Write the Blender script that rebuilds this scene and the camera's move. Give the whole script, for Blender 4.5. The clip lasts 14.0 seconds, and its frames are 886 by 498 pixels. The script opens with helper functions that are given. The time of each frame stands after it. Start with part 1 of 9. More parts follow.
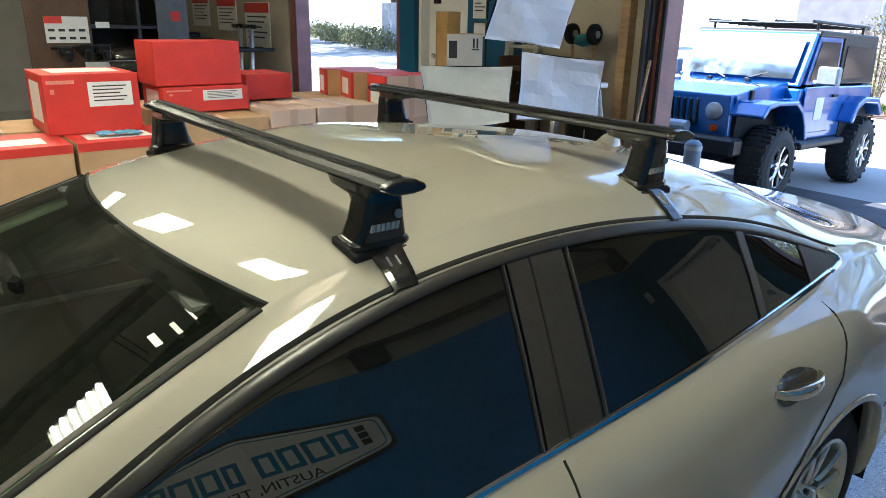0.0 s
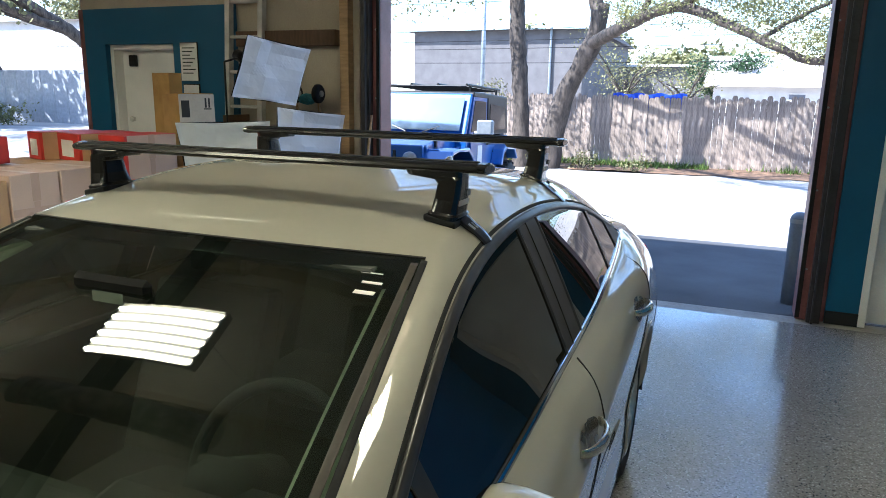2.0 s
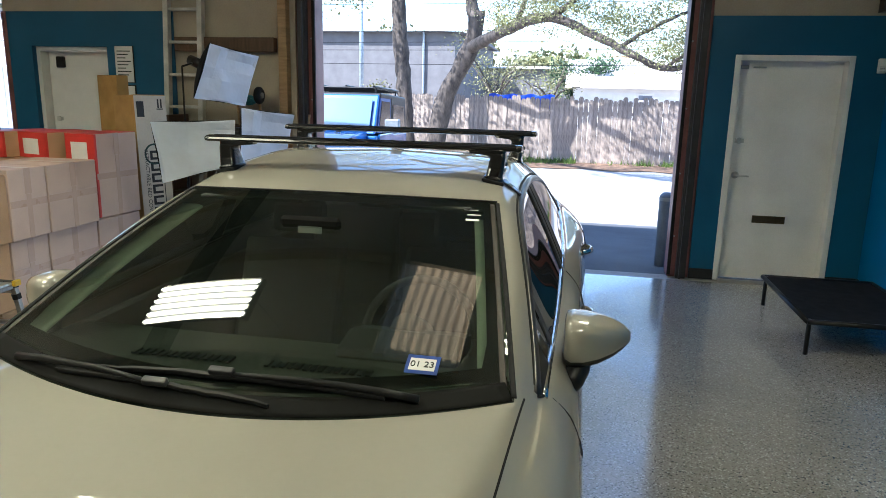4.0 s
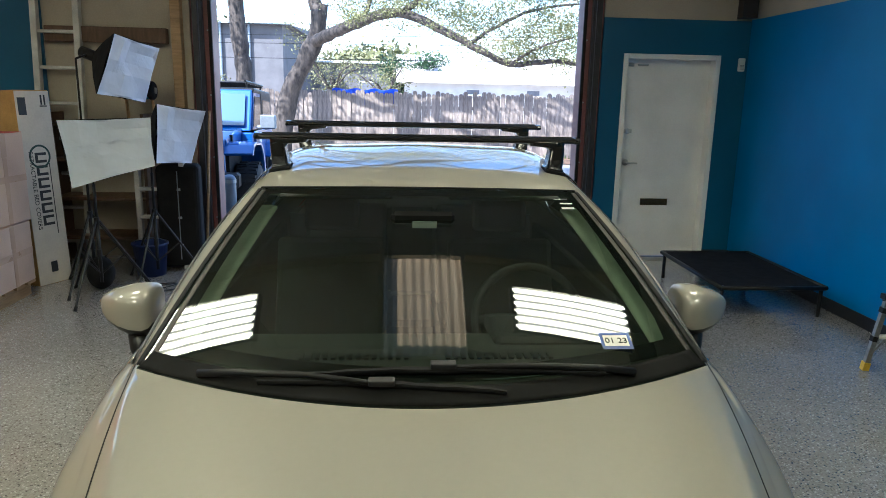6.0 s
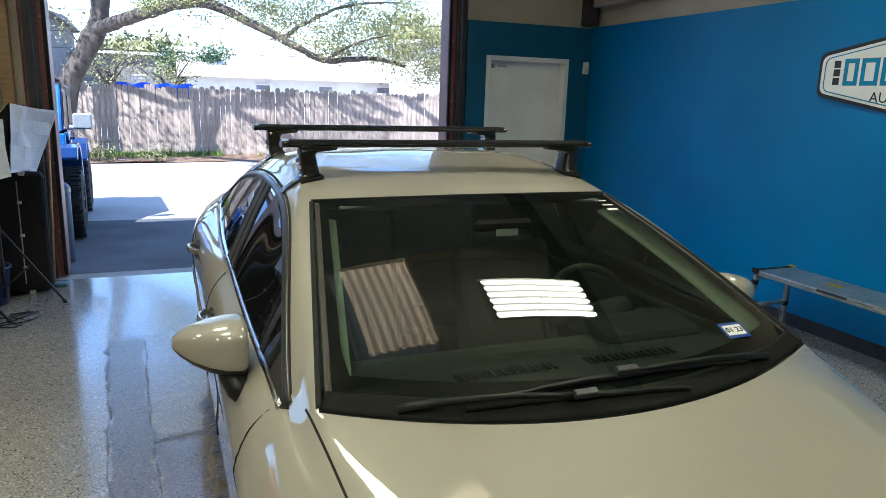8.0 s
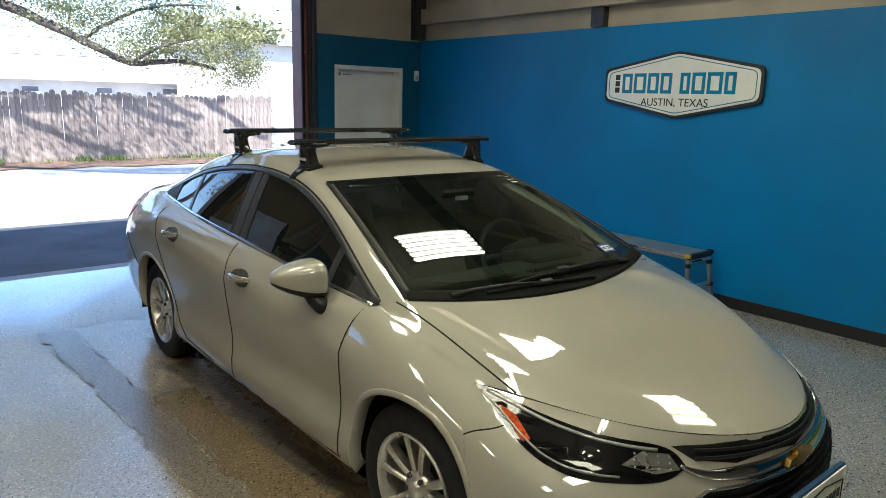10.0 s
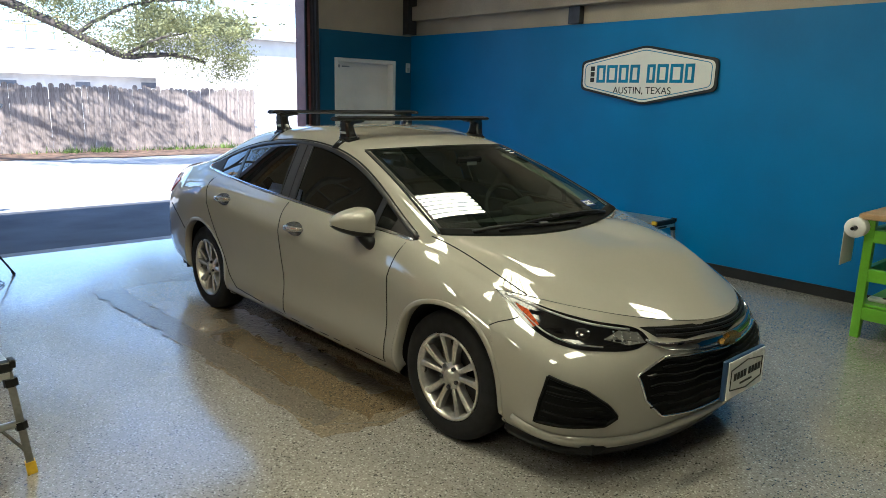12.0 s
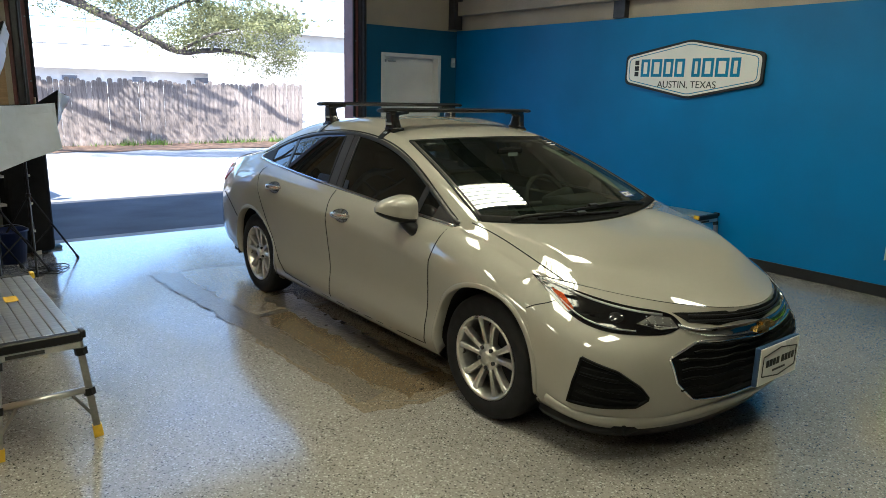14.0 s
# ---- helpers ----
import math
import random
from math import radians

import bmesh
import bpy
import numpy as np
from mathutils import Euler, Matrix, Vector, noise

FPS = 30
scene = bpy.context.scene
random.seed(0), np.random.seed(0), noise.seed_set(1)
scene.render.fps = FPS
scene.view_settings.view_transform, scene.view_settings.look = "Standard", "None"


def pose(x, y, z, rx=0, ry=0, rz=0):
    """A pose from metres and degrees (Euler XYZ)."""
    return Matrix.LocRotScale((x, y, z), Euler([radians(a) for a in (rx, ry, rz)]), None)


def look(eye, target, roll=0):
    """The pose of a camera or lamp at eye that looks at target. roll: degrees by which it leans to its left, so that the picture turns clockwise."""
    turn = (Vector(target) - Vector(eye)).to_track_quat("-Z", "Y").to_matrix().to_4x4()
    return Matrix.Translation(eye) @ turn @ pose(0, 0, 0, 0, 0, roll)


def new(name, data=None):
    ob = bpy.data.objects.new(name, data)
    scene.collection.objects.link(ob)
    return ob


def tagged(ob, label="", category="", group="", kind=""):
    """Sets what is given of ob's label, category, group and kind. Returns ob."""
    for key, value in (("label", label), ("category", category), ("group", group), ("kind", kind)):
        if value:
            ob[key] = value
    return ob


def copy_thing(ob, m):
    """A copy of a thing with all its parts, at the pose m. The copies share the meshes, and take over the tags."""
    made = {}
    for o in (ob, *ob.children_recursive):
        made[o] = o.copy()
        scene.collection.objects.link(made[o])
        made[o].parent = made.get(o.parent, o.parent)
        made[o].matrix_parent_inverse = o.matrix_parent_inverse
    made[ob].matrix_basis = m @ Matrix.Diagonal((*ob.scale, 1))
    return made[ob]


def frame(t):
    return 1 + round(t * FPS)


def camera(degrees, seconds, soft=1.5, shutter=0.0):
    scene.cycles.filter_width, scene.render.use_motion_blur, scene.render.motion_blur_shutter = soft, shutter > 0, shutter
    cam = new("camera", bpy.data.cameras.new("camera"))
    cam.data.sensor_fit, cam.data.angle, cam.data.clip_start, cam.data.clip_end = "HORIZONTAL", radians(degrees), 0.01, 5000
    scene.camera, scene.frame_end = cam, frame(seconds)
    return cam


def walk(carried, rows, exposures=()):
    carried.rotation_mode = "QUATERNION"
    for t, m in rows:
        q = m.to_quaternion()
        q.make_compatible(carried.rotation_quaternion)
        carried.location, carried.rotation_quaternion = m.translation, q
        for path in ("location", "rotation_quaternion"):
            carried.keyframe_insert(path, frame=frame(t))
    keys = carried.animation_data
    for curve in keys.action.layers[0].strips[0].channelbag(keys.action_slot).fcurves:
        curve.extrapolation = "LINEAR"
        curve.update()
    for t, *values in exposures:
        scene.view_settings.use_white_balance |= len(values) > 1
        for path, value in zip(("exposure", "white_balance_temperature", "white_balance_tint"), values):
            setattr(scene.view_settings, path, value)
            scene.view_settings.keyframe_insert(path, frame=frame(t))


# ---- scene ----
cam = camera(65.0, 14.0, soft=0.65)
PATH = [
    (0, (1.533, -0.723, 1.746), (0.055, 0.467, 1.112), 1.2),
    (0.5, (1.433, -0.954, 1.747), (0.144, 0.436, 1.111), 1.5),
    (1, (1.363, -1.227, 1.681), (0.252, 0.315, 1.057), 1.3),
    (1.5, (1.244, -1.426, 1.648), (0.314, 0.287, 1.198), 1.2),
    (2, (1.142, -1.604, 1.648), (0.408, 0.204, 1.213), 1.0),
    (2.5, (1.102, -1.953, 1.668), (0.511, -0.088, 1.249), 0.9),
    (3, (1.109, -2.289, 1.669), (0.553, -0.414, 1.247), 0.8),
    (5.5, (0.097, -2.852, 1.666), (0.137, -0.899, 1.233), 1.6),
    (6, (-0.086, -2.85, 1.654), (0.047, -0.902, 1.219), 1.2),
    (6.5, (-0.228, -2.792, 1.652), (0.007, -0.855, 1.215), 1.4),
    (7, (-0.451, -2.729, 1.635), (-0.079, -0.814, 1.198), 1.9),
    (7.5, (-0.757, -2.669, 1.644), (-0.204, -0.797, 1.21), 2.0),
    (8, (-1.032, -2.596, 1.666), (-0.294, -0.788, 1.234), 1.7),
    (8.5, (-1.339, -2.606, 1.681), (-0.39, -0.898, 1.255), 1.6),
    (9, (-1.661, -2.741, 1.698), (-0.545, -1.135, 1.283), 1.5),
    (11.5, (-2.839, -3.594, 1.656), (-1.54, -2.134, 1.23), 1.5),
    (12, (-2.963, -3.639, 1.628), (-1.651, -2.191, 1.199), 1.4),
    (12.5, (-3.021, -3.686, 1.619), (-1.702, -2.245, 1.188), 1.3),
    (13, (-3.034, -3.729, 1.612), (-1.753, -2.258, 1.174), 1.5),
    (13.5, (-3.04, -3.759, 1.61), (-1.815, -2.24, 1.171), 1.3),
    (14, (-3.044, -3.759, 1.608), (-1.829, -2.234, 1.165), 1.5),
]
walk(cam, [(t, look(eye, target, roll)) for t, eye, target, roll in PATH], exposures=[(0, 2.45, 5250, 10), (2, 2.0, 5250, 10), (3, 2.05, 5250, 10), (5.5, 2.05, 5080, 10), (7.5, 2.05, 5080, 10), (9, 1.88, 5250, 10), (14, 1.88, 5250, 10)])

# ---- world, sun ----
SUN_TO = Vector((0.72, 0.70, -1.12)).normalized()
world = bpy.data.worlds.new("world")
scene.world = world
world.use_nodes = True
wn = world.node_tree.nodes
sky = wn.new("ShaderNodeTexSky")
sky.sky_type = "NISHITA"
sky.sun_disc = False
sky.sun_elevation = math.asin(-SUN_TO.z)
sky.sun_rotation = math.atan2(-SUN_TO.x, -SUN_TO.y)
sky.air_density, sky.dust_density = 1.0, 0.5
wn["Background"].inputs["Strength"].default_value = 0.15
world.node_tree.links.new(sky.outputs[0], wn["Background"].inputs["Color"])
sun_data = bpy.data.lights.new("sun", "SUN")
sun_data.energy, sun_data.angle, sun_data.color = 4.6, radians(0.5), (1.0, 0.92, 0.80)
sun = new("sun", sun_data)
sun.matrix_world = look((0, 0, 30), Vector((0, 0, 30)) + SUN_TO)


# ---- material helpers ----
def mat(name, color, rough=0.6, metal=0.0, var=0.12, scale=6.0, bump=0.0, bump_scale=60.0, coat=0.0, coat_rough=0.05,
        color2=None, spec=0.5, rough_var=0.08, stretch=(1, 1, 1), emit=0.0, per_object=0.0, space="Object"):
    """A surface with broad stains, fine grain and relief at real-world size."""
    m = bpy.data.materials.new(name)
    m.use_nodes = True
    nt = m.node_tree
    bsdf = nt.nodes["Principled BSDF"]
    tc = nt.nodes.new("ShaderNodeTexCoord")
    mp = nt.nodes.new("ShaderNodeMapping")
    mp.inputs["Scale"].default_value = stretch
    nt.links.new(tc.outputs[space], mp.inputs["Vector"])
    big = nt.nodes.new("ShaderNodeTexNoise")
    big.inputs["Scale"].default_value, big.inputs["Detail"].default_value = scale, 4
    fine = nt.nodes.new("ShaderNodeTexNoise")
    fine.inputs["Scale"].default_value, fine.inputs["Detail"].default_value = bump_scale, 3
    for n in (big, fine):
        nt.links.new(mp.outputs[0], n.inputs["Vector"])
    ramp = nt.nodes.new("ShaderNodeMix")
    ramp.data_type = "RGBA"
    c2 = color2 or tuple(c * (1 - 2 * var) for c in color)
    c1 = color if color2 else tuple(min(1, c * (1 + var)) for c in color)
    ramp.inputs[6].default_value, ramp.inputs[7].default_value = (*c1, 1), (*c2, 1)
    blend = nt.nodes.new("ShaderNodeMapRange")
    blend.inputs["From Min"].default_value, blend.inputs["From Max"].default_value = 0.35, 0.65
    add = nt.nodes.new("ShaderNodeMath")
    add.operation = "MULTIPLY_ADD"
    add.inputs[1].default_value, add.inputs[2].default_value = 0.35, 0.0
    nt.links.new(fine.outputs["Fac"], add.inputs[0])
    add2 = nt.nodes.new("ShaderNodeMath")
    add2.operation = "MULTIPLY_ADD"
    add2.inputs[1].default_value = 0.65
    nt.links.new(big.outputs["Fac"], add2.inputs[0])
    nt.links.new(add.outputs[0], add2.inputs[2])
    nt.links.new(add2.outputs[0], blend.inputs["Value"])
    nt.links.new(blend.outputs[0], ramp.inputs[0])
    out = ramp.outputs[2]
    if per_object:
        info = nt.nodes.new("ShaderNodeObjectInfo")
        hsv = nt.nodes.new("ShaderNodeHueSaturation")
        mr = nt.nodes.new("ShaderNodeMapRange")
        mr.inputs["To Min"].default_value, mr.inputs["To Max"].default_value = 1 - per_object, 1 + per_object
        nt.links.new(info.outputs["Random"], mr.inputs["Value"])
        nt.links.new(mr.outputs[0], hsv.inputs["Value"])
        nt.links.new(out, hsv.inputs["Color"])
        out = hsv.outputs[0]
    nt.links.new(out, bsdf.inputs["Base Color"])
    rr = nt.nodes.new("ShaderNodeMapRange")
    rr.inputs["To Min"].default_value, rr.inputs["To Max"].default_value = max(0, rough - rough_var), min(1, rough + rough_var)
    nt.links.new(big.outputs["Fac"], rr.inputs["Value"])
    nt.links.new(rr.outputs[0], bsdf.inputs["Roughness"])
    bsdf.inputs["Metallic"].default_value = metal
    bsdf.inputs["Specular IOR Level"].default_value = spec
    bsdf.inputs["Coat Weight"].default_value, bsdf.inputs["Coat Roughness"].default_value = coat, coat_rough
    if bump:
        bp = nt.nodes.new("ShaderNodeBump")
        bp.inputs["Strength"].default_value, bp.inputs["Distance"].default_value = min(1.0, bump * 10), 0.01 * min(1, bump * 10)
        nt.links.new(fine.outputs["Fac"], bp.inputs["Height"])
        nt.links.new(bp.outputs[0], bsdf.inputs["Normal"])
    if emit:
        bsdf.inputs["Emission Color"].default_value, bsdf.inputs["Emission Strength"].default_value = (*color, 1), emit
    return m


def glass_mat(name, tint, rough=0.0, ior=1.5, dust=None):
    """A tinted pane: a clear tinted sheet under a mirror-like skin."""
    m = bpy.data.materials.new(name)
    m.use_nodes = True
    nt = m.node_tree
    nt.nodes.remove(nt.nodes["Principled BSDF"])
    out = nt.nodes["Material Output"]
    tr = nt.nodes.new("ShaderNodeBsdfTransparent")
    tr.inputs[0].default_value = (*tint, 1)
    gl = nt.nodes.new("ShaderNodeBsdfGlossy")
    gl.inputs["Roughness"].default_value = rough
    gl.inputs["Color"].default_value = (1, 1, 1, 1)
    fr = nt.nodes.new("ShaderNodeFresnel")
    fr.inputs["IOR"].default_value = ior
    mix = nt.nodes.new("ShaderNodeMixShader")
    nt.links.new(fr.outputs[0], mix.inputs[0])
    under = tr
    if dust:
        under = nt.nodes.new("ShaderNodeAddShader")
        film_ = nt.nodes.new("ShaderNodeBsdfDiffuse")
        film_.inputs["Color"].default_value = (*dust, 1)
        nt.links.new(tr.outputs[0], under.inputs[0])
        nt.links.new(film_.outputs[0], under.inputs[1])
    nt.links.new(under.outputs[0], mix.inputs[1])
    nt.links.new(gl.outputs[0], mix.inputs[2])
    nt.links.new(mix.outputs[0], out.inputs["Surface"])
    return m


# ---- mesh helpers ----
def mesh_of(name, verts, faces, smooth=False):
    me = bpy.data.meshes.new(name)
    me.from_pydata([tuple(v) for v in verts], [], [tuple(f) for f in faces])
    if smooth:
        me.polygons.foreach_set("use_smooth", [True] * len(me.polygons))
    me.update()
    return me


def part(name, geo, material, parent=None, label="", smooth=False, bevel=0.0):
    """Links a bmesh or a mesh as one object, under a thing or a part."""
    if isinstance(geo, bmesh.types.BMesh):
        bmesh.ops.recalc_face_normals(geo, faces=geo.faces)
        me = bpy.data.meshes.new(name)
        geo.to_mesh(me)
        geo.free()
        if smooth:
            me.polygons.foreach_set("use_smooth", [True] * len(me.polygons))
    else:
        me = geo
    if not me.materials:
        me.materials.append(material)
    ob = new(name, me)
    if parent is not None:
        ob.parent = parent
    if label:
        ob["label"] = label
    if bevel:
        mod = ob.modifiers.new("bevel", "BEVEL")
        mod.width, mod.segments, mod.limit_method = bevel, 2, "ANGLE"
    return ob


def thing(name, label, category, group="", at=None, kind=""):
    ob = new(name)
    ob.empty_display_size = 0.1
    if at is not None:
        ob.matrix_world = at
    return tagged(ob, label, category, group, kind)


def box(bm, x0, x1, y0, y1, z0, z1, bevel=0.0, seg=2):
    vs = [bm.verts.new(p) for p in ((x0, y0, z0), (x1, y0, z0), (x1, y1, z0), (x0, y1, z0), (x0, y0, z1), (x1, y0, z1), (x1, y1, z1), (x0, y1, z1))]
    fs = [bm.faces.new([vs[i] for i in f]) for f in ((0, 3, 2, 1), (4, 5, 6, 7), (0, 1, 5, 4), (1, 2, 6, 5), (2, 3, 7, 6), (3, 0, 4, 7))]
    if bevel:
        es = list({e for f in fs for e in f.edges})
        bmesh.ops.bevel(bm, geom=es, offset=bevel, segments=seg, affect="EDGES", profile=0.5)
    return bm


def boxes(*args, bevel=0.0, seg=1):
    bm = bmesh.new()
    for a in args:
        box(bm, *a, bevel=bevel, seg=seg)
    return bm


def rod(bm, a, b, r, r2=None, n=10, cap=True):
    """A round bar from a to b."""
    a, b = Vector(a), Vector(b)
    d = b - a
    q = d.to_track_quat("Z", "Y").to_matrix()
    r2 = r if r2 is None else r2
    rings = []
    for p, rad in ((a, r), (b, r2)):
        rings.append([bm.verts.new(p + q @ Vector((rad * math.cos(i * math.tau / n), rad * math.sin(i * math.tau / n), 0))) for i in range(n)])
    for i in range(n):
        j = (i + 1) % n
        bm.faces.new((rings[0][i], rings[0][j], rings[1][j], rings[1][i]))
    if cap:
        bm.faces.new(rings[0][::-1])
        bm.faces.new(rings[1])
    return bm


def rods(*args, n=10):
    bm = bmesh.new()
    for a in args:
        rod(bm, *a, n=n)
    return bm


def tube(bm, pts, r, n=8, radii=None, closed=False):
    """A bent tube through points."""
    pts = [Vector(p) for p in pts]
    rings = []
    up = Vector((0, 0, 1))
    for i, p in enumerate(pts):
        t = (pts[min(i + 1, len(pts) - 1)] - pts[max(i - 1, 0)]).normalized()
        side = t.cross(up) if i == 0 else side - t * side.dot(t)
        side = side.normalized() if side.length > 1e-3 else Vector((1, 0, 0))
        nor = side.cross(t)
        rad = radii[i] if radii else r
        rings.append([bm.verts.new(p + (side * math.cos(k * math.tau / n) + nor * math.sin(k * math.tau / n)) * rad) for k in range(n)])
    for a, b in zip(rings, rings[1:]):
        for k in range(n):
            bm.faces.new((a[k], a[(k + 1) % n], b[(k + 1) % n], b[k]))
    bm.faces.new(rings[0][::-1])
    bm.faces.new(rings[-1])
    return bm


def lathe(bm, profile, n=32, axis="Z", center=(0, 0, 0), cap=True):
    """Turns a profile of (radius, height) round an axis."""
    c = Vector(center)
    rings = []
    for r, h in profile:
        ring = []
        for i in range(n):
            a = i * math.tau / n
            p = {"Z": (r * math.cos(a), r * math.sin(a), h), "X": (h, r * math.cos(a), r * math.sin(a)), "Y": (r * math.cos(a), h, r * math.sin(a))}[axis]
            ring.append(bm.verts.new(c + Vector(p)))
        rings.append(ring)
    for a, b in zip(rings, rings[1:]):
        for i in range(n):
            j = (i + 1) % n
            bm.faces.new((a[i], a[j], b[j], b[i]))
    for ring, (r, h) in ((rings[0], profile[0]), (rings[-1], profile[-1])):
        if cap and r > 1e-6 and profile[0] != profile[-1]:
            bm.faces.new(ring)
    return bm


def prism(bm, outline, axis, lo, hi):
    """A flat outline pushed along an axis; outline in the two other axes, in order."""
    def at(p, h):
        return {"X": (h, p[0], p[1]), "Y": (p[0], h, p[1]), "Z": (p[0], p[1], h)}[axis]
    a = [bm.verts.new(at(p, lo)) for p in outline]
    b = [bm.verts.new(at(p, hi)) for p in outline]
    n = len(a)
    bm.faces.new(a)
    bm.faces.new(b[::-1])
    for i in range(n):
        j = (i + 1) % n
        bm.faces.new((a[i], b[i], b[j], a[j]))
    return bm


def lettering(body, size, m, material, name="lettering", parent=None, align="CENTER"):
    """Letters in the built-in face as a flat mesh, upright in the plane that m gives."""
    cu = bpy.data.curves.new(name, "FONT")
    cu.body, cu.size, cu.extrude = body, size, 0.0008
    cu.align_x, cu.align_y = align, "CENTER"
    tmp = new("tmp", cu)
    me = bpy.data.meshes.new_from_object(tmp.evaluated_get(bpy.context.evaluated_depsgraph_get()))
    bpy.data.objects.remove(tmp)
    bpy.data.curves.remove(cu)
    me.transform(m)
    me.materials.clear()
    me.materials.append(material)
    return part(name, me, material, parent)


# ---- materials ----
# door-side walls: their low light is put into a darker, tealer blue
DIM_BLUE_WALL = mat("dim_blue_wall_paint", (0.010, 0.098, 0.205), 0.5, var=0.08, scale=1.5, bump=0.012, bump_scale=180, spec=0.4)
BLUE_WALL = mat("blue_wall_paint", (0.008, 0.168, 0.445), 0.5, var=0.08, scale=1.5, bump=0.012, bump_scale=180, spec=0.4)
BEIGE = mat("beige_liner", (0.42, 0.37, 0.29), 0.7, var=0.08, scale=2, bump=0.01, bump_scale=80)
DARK_STEEL = mat("dark_steel", (0.05, 0.05, 0.055), 0.45, metal=0.4, scale=9)
RED_STEEL = mat("oxide_red_steel", (0.20, 0.075, 0.075), 0.45, var=0.15, scale=5, bump=0.01)
RUBBER = mat("black_rubber", (0.014, 0.014, 0.015), 0.7, spec=0.2, scale=20, bump=0.01, bump_scale=200)
BLACK_PLASTIC = mat("black_plastic", (0.012, 0.012, 0.013), 0.4, spec=0.25, scale=30, bump=0.008, bump_scale=400)
WHITE_PAINT = mat("white_door_paint", (0.82, 0.81, 0.79), 0.45, var=0.05, scale=3, bump=0.006, bump_scale=90)
BASE_BLACK = mat("black_baseboard", (0.012, 0.012, 0.014), 0.5, scale=8)
ALU = mat("brushed_aluminium", (0.62, 0.62, 0.60), 0.34, metal=0.9, scale=5, bump=0.006, bump_scale=300, stretch=(1, 12, 1))
CHROME = mat("chrome", (0.75, 0.75, 0.76), 0.08, metal=1.0, var=0.02, rough_var=0.03)
KRAFT = mat("kraft_cardboard", (0.47, 0.30, 0.165), 0.85, var=0.07, scale=5, bump=0.012, bump_scale=120, per_object=0.08)
PALE_CARD = mat("pale_cardboard", (0.56, 0.42, 0.35), 0.85, var=0.05, scale=4, bump=0.01, bump_scale=120)
RED_CARD = mat("red_printed_cardboard", (0.56, 0.035, 0.024), 0.5, var=0.06, scale=7, bump=0.006, bump_scale=100)
PAPER = mat("white_paper", (0.74, 0.73, 0.72), 0.7, var=0.03, scale=12)
TAPE = mat("packing_tape", (0.47, 0.33, 0.25), 0.3, var=0.04)
INK = mat("dark_ink", (0.02, 0.022, 0.024), 0.6)
SIGN_WHITE = mat("sign_white", (0.78, 0.77, 0.73), 0.3, var=0.02)
SIGN_BLUE = mat("sign_blue", (0.0, 0.20, 0.40), 0.4, var=0.04)
YELLOW = mat("yellow_plastic", (0.65, 0.42, 0.01), 0.4)
WOOD = mat("pale_wood", (0.40, 0.26, 0.13), 0.6, var=0.15, scale=6, stretch=(1, 1, 8), bump=0.01)
DARK_WOOD = mat("dark_shelf_wood", (0.10, 0.055, 0.03), 0.6, var=0.15, scale=6, stretch=(8, 1, 1), bump=0.01)
CLOTH = mat("white_nylon_diffuser", (0.74, 0.74, 0.80), 0.75, var=0.03, scale=5, bump=0.02, bump_scale=14)
GREY_CLOTH = mat("grey_white_nylon", (0.52, 0.57, 0.68), 0.75, var=0.05, scale=4, bump=0.02, bump_scale=10)
BLACK_CLOTH = mat("black_nylon", (0.012, 0.012, 0.013), 0.85, spec=0.15, scale=14, bump=0.02, bump_scale=60)
GALV = mat("galvanised_steel", (0.32, 0.35, 0.38), 0.45, metal=0.5, var=0.1, scale=10)
LEAF_GREEN = mat("leaf_green", (0.185, 0.18, 0.065), 0.6, var=0.35, scale=1.2, per_object=0.1)
LEAF_YELLOW = mat("leaf_yellow_green", (0.20, 0.19, 0.075), 0.6, var=0.3, scale=1.2, per_object=0.1)
LEAF_DARK = mat("leaf_dark_green", (0.035, 0.075, 0.022), 0.6, var=0.3, scale=1.0)
BARK = mat("oak_bark", (0.085, 0.066, 0.052), 0.9, var=0.35, scale=7, bump=0.09, bump_scale=26, stretch=(1, 1, 0.35))
PICKET = mat("weathered_picket", (0.33, 0.262, 0.212), 0.9, var=0.3, scale=9, bump=0.03, bump_scale=70, stretch=(1, 1, 0.12), per_object=0.18)
STUCCO_GREY = mat("grey_stucco", (0.135, 0.125, 0.125), 0.9, var=0.1, scale=2, bump=0.02)
STUCCO_WHITE = mat("white_stucco", (0.62, 0.58, 0.54), 0.9, var=0.06, scale=2, bump=0.02)
ROOF_PALE = mat("pale_roofing", (0.55, 0.50, 0.46), 0.8, var=0.1, scale=3)
GRASS = mat("grass", (0.13, 0.19, 0.03), 0.8, var=0.4, scale=3)
LITTER = mat("leaf_litter", (0.22, 0.13, 0.075), 0.95, var=0.35, scale=4, bump=0.06, bump_scale=40)


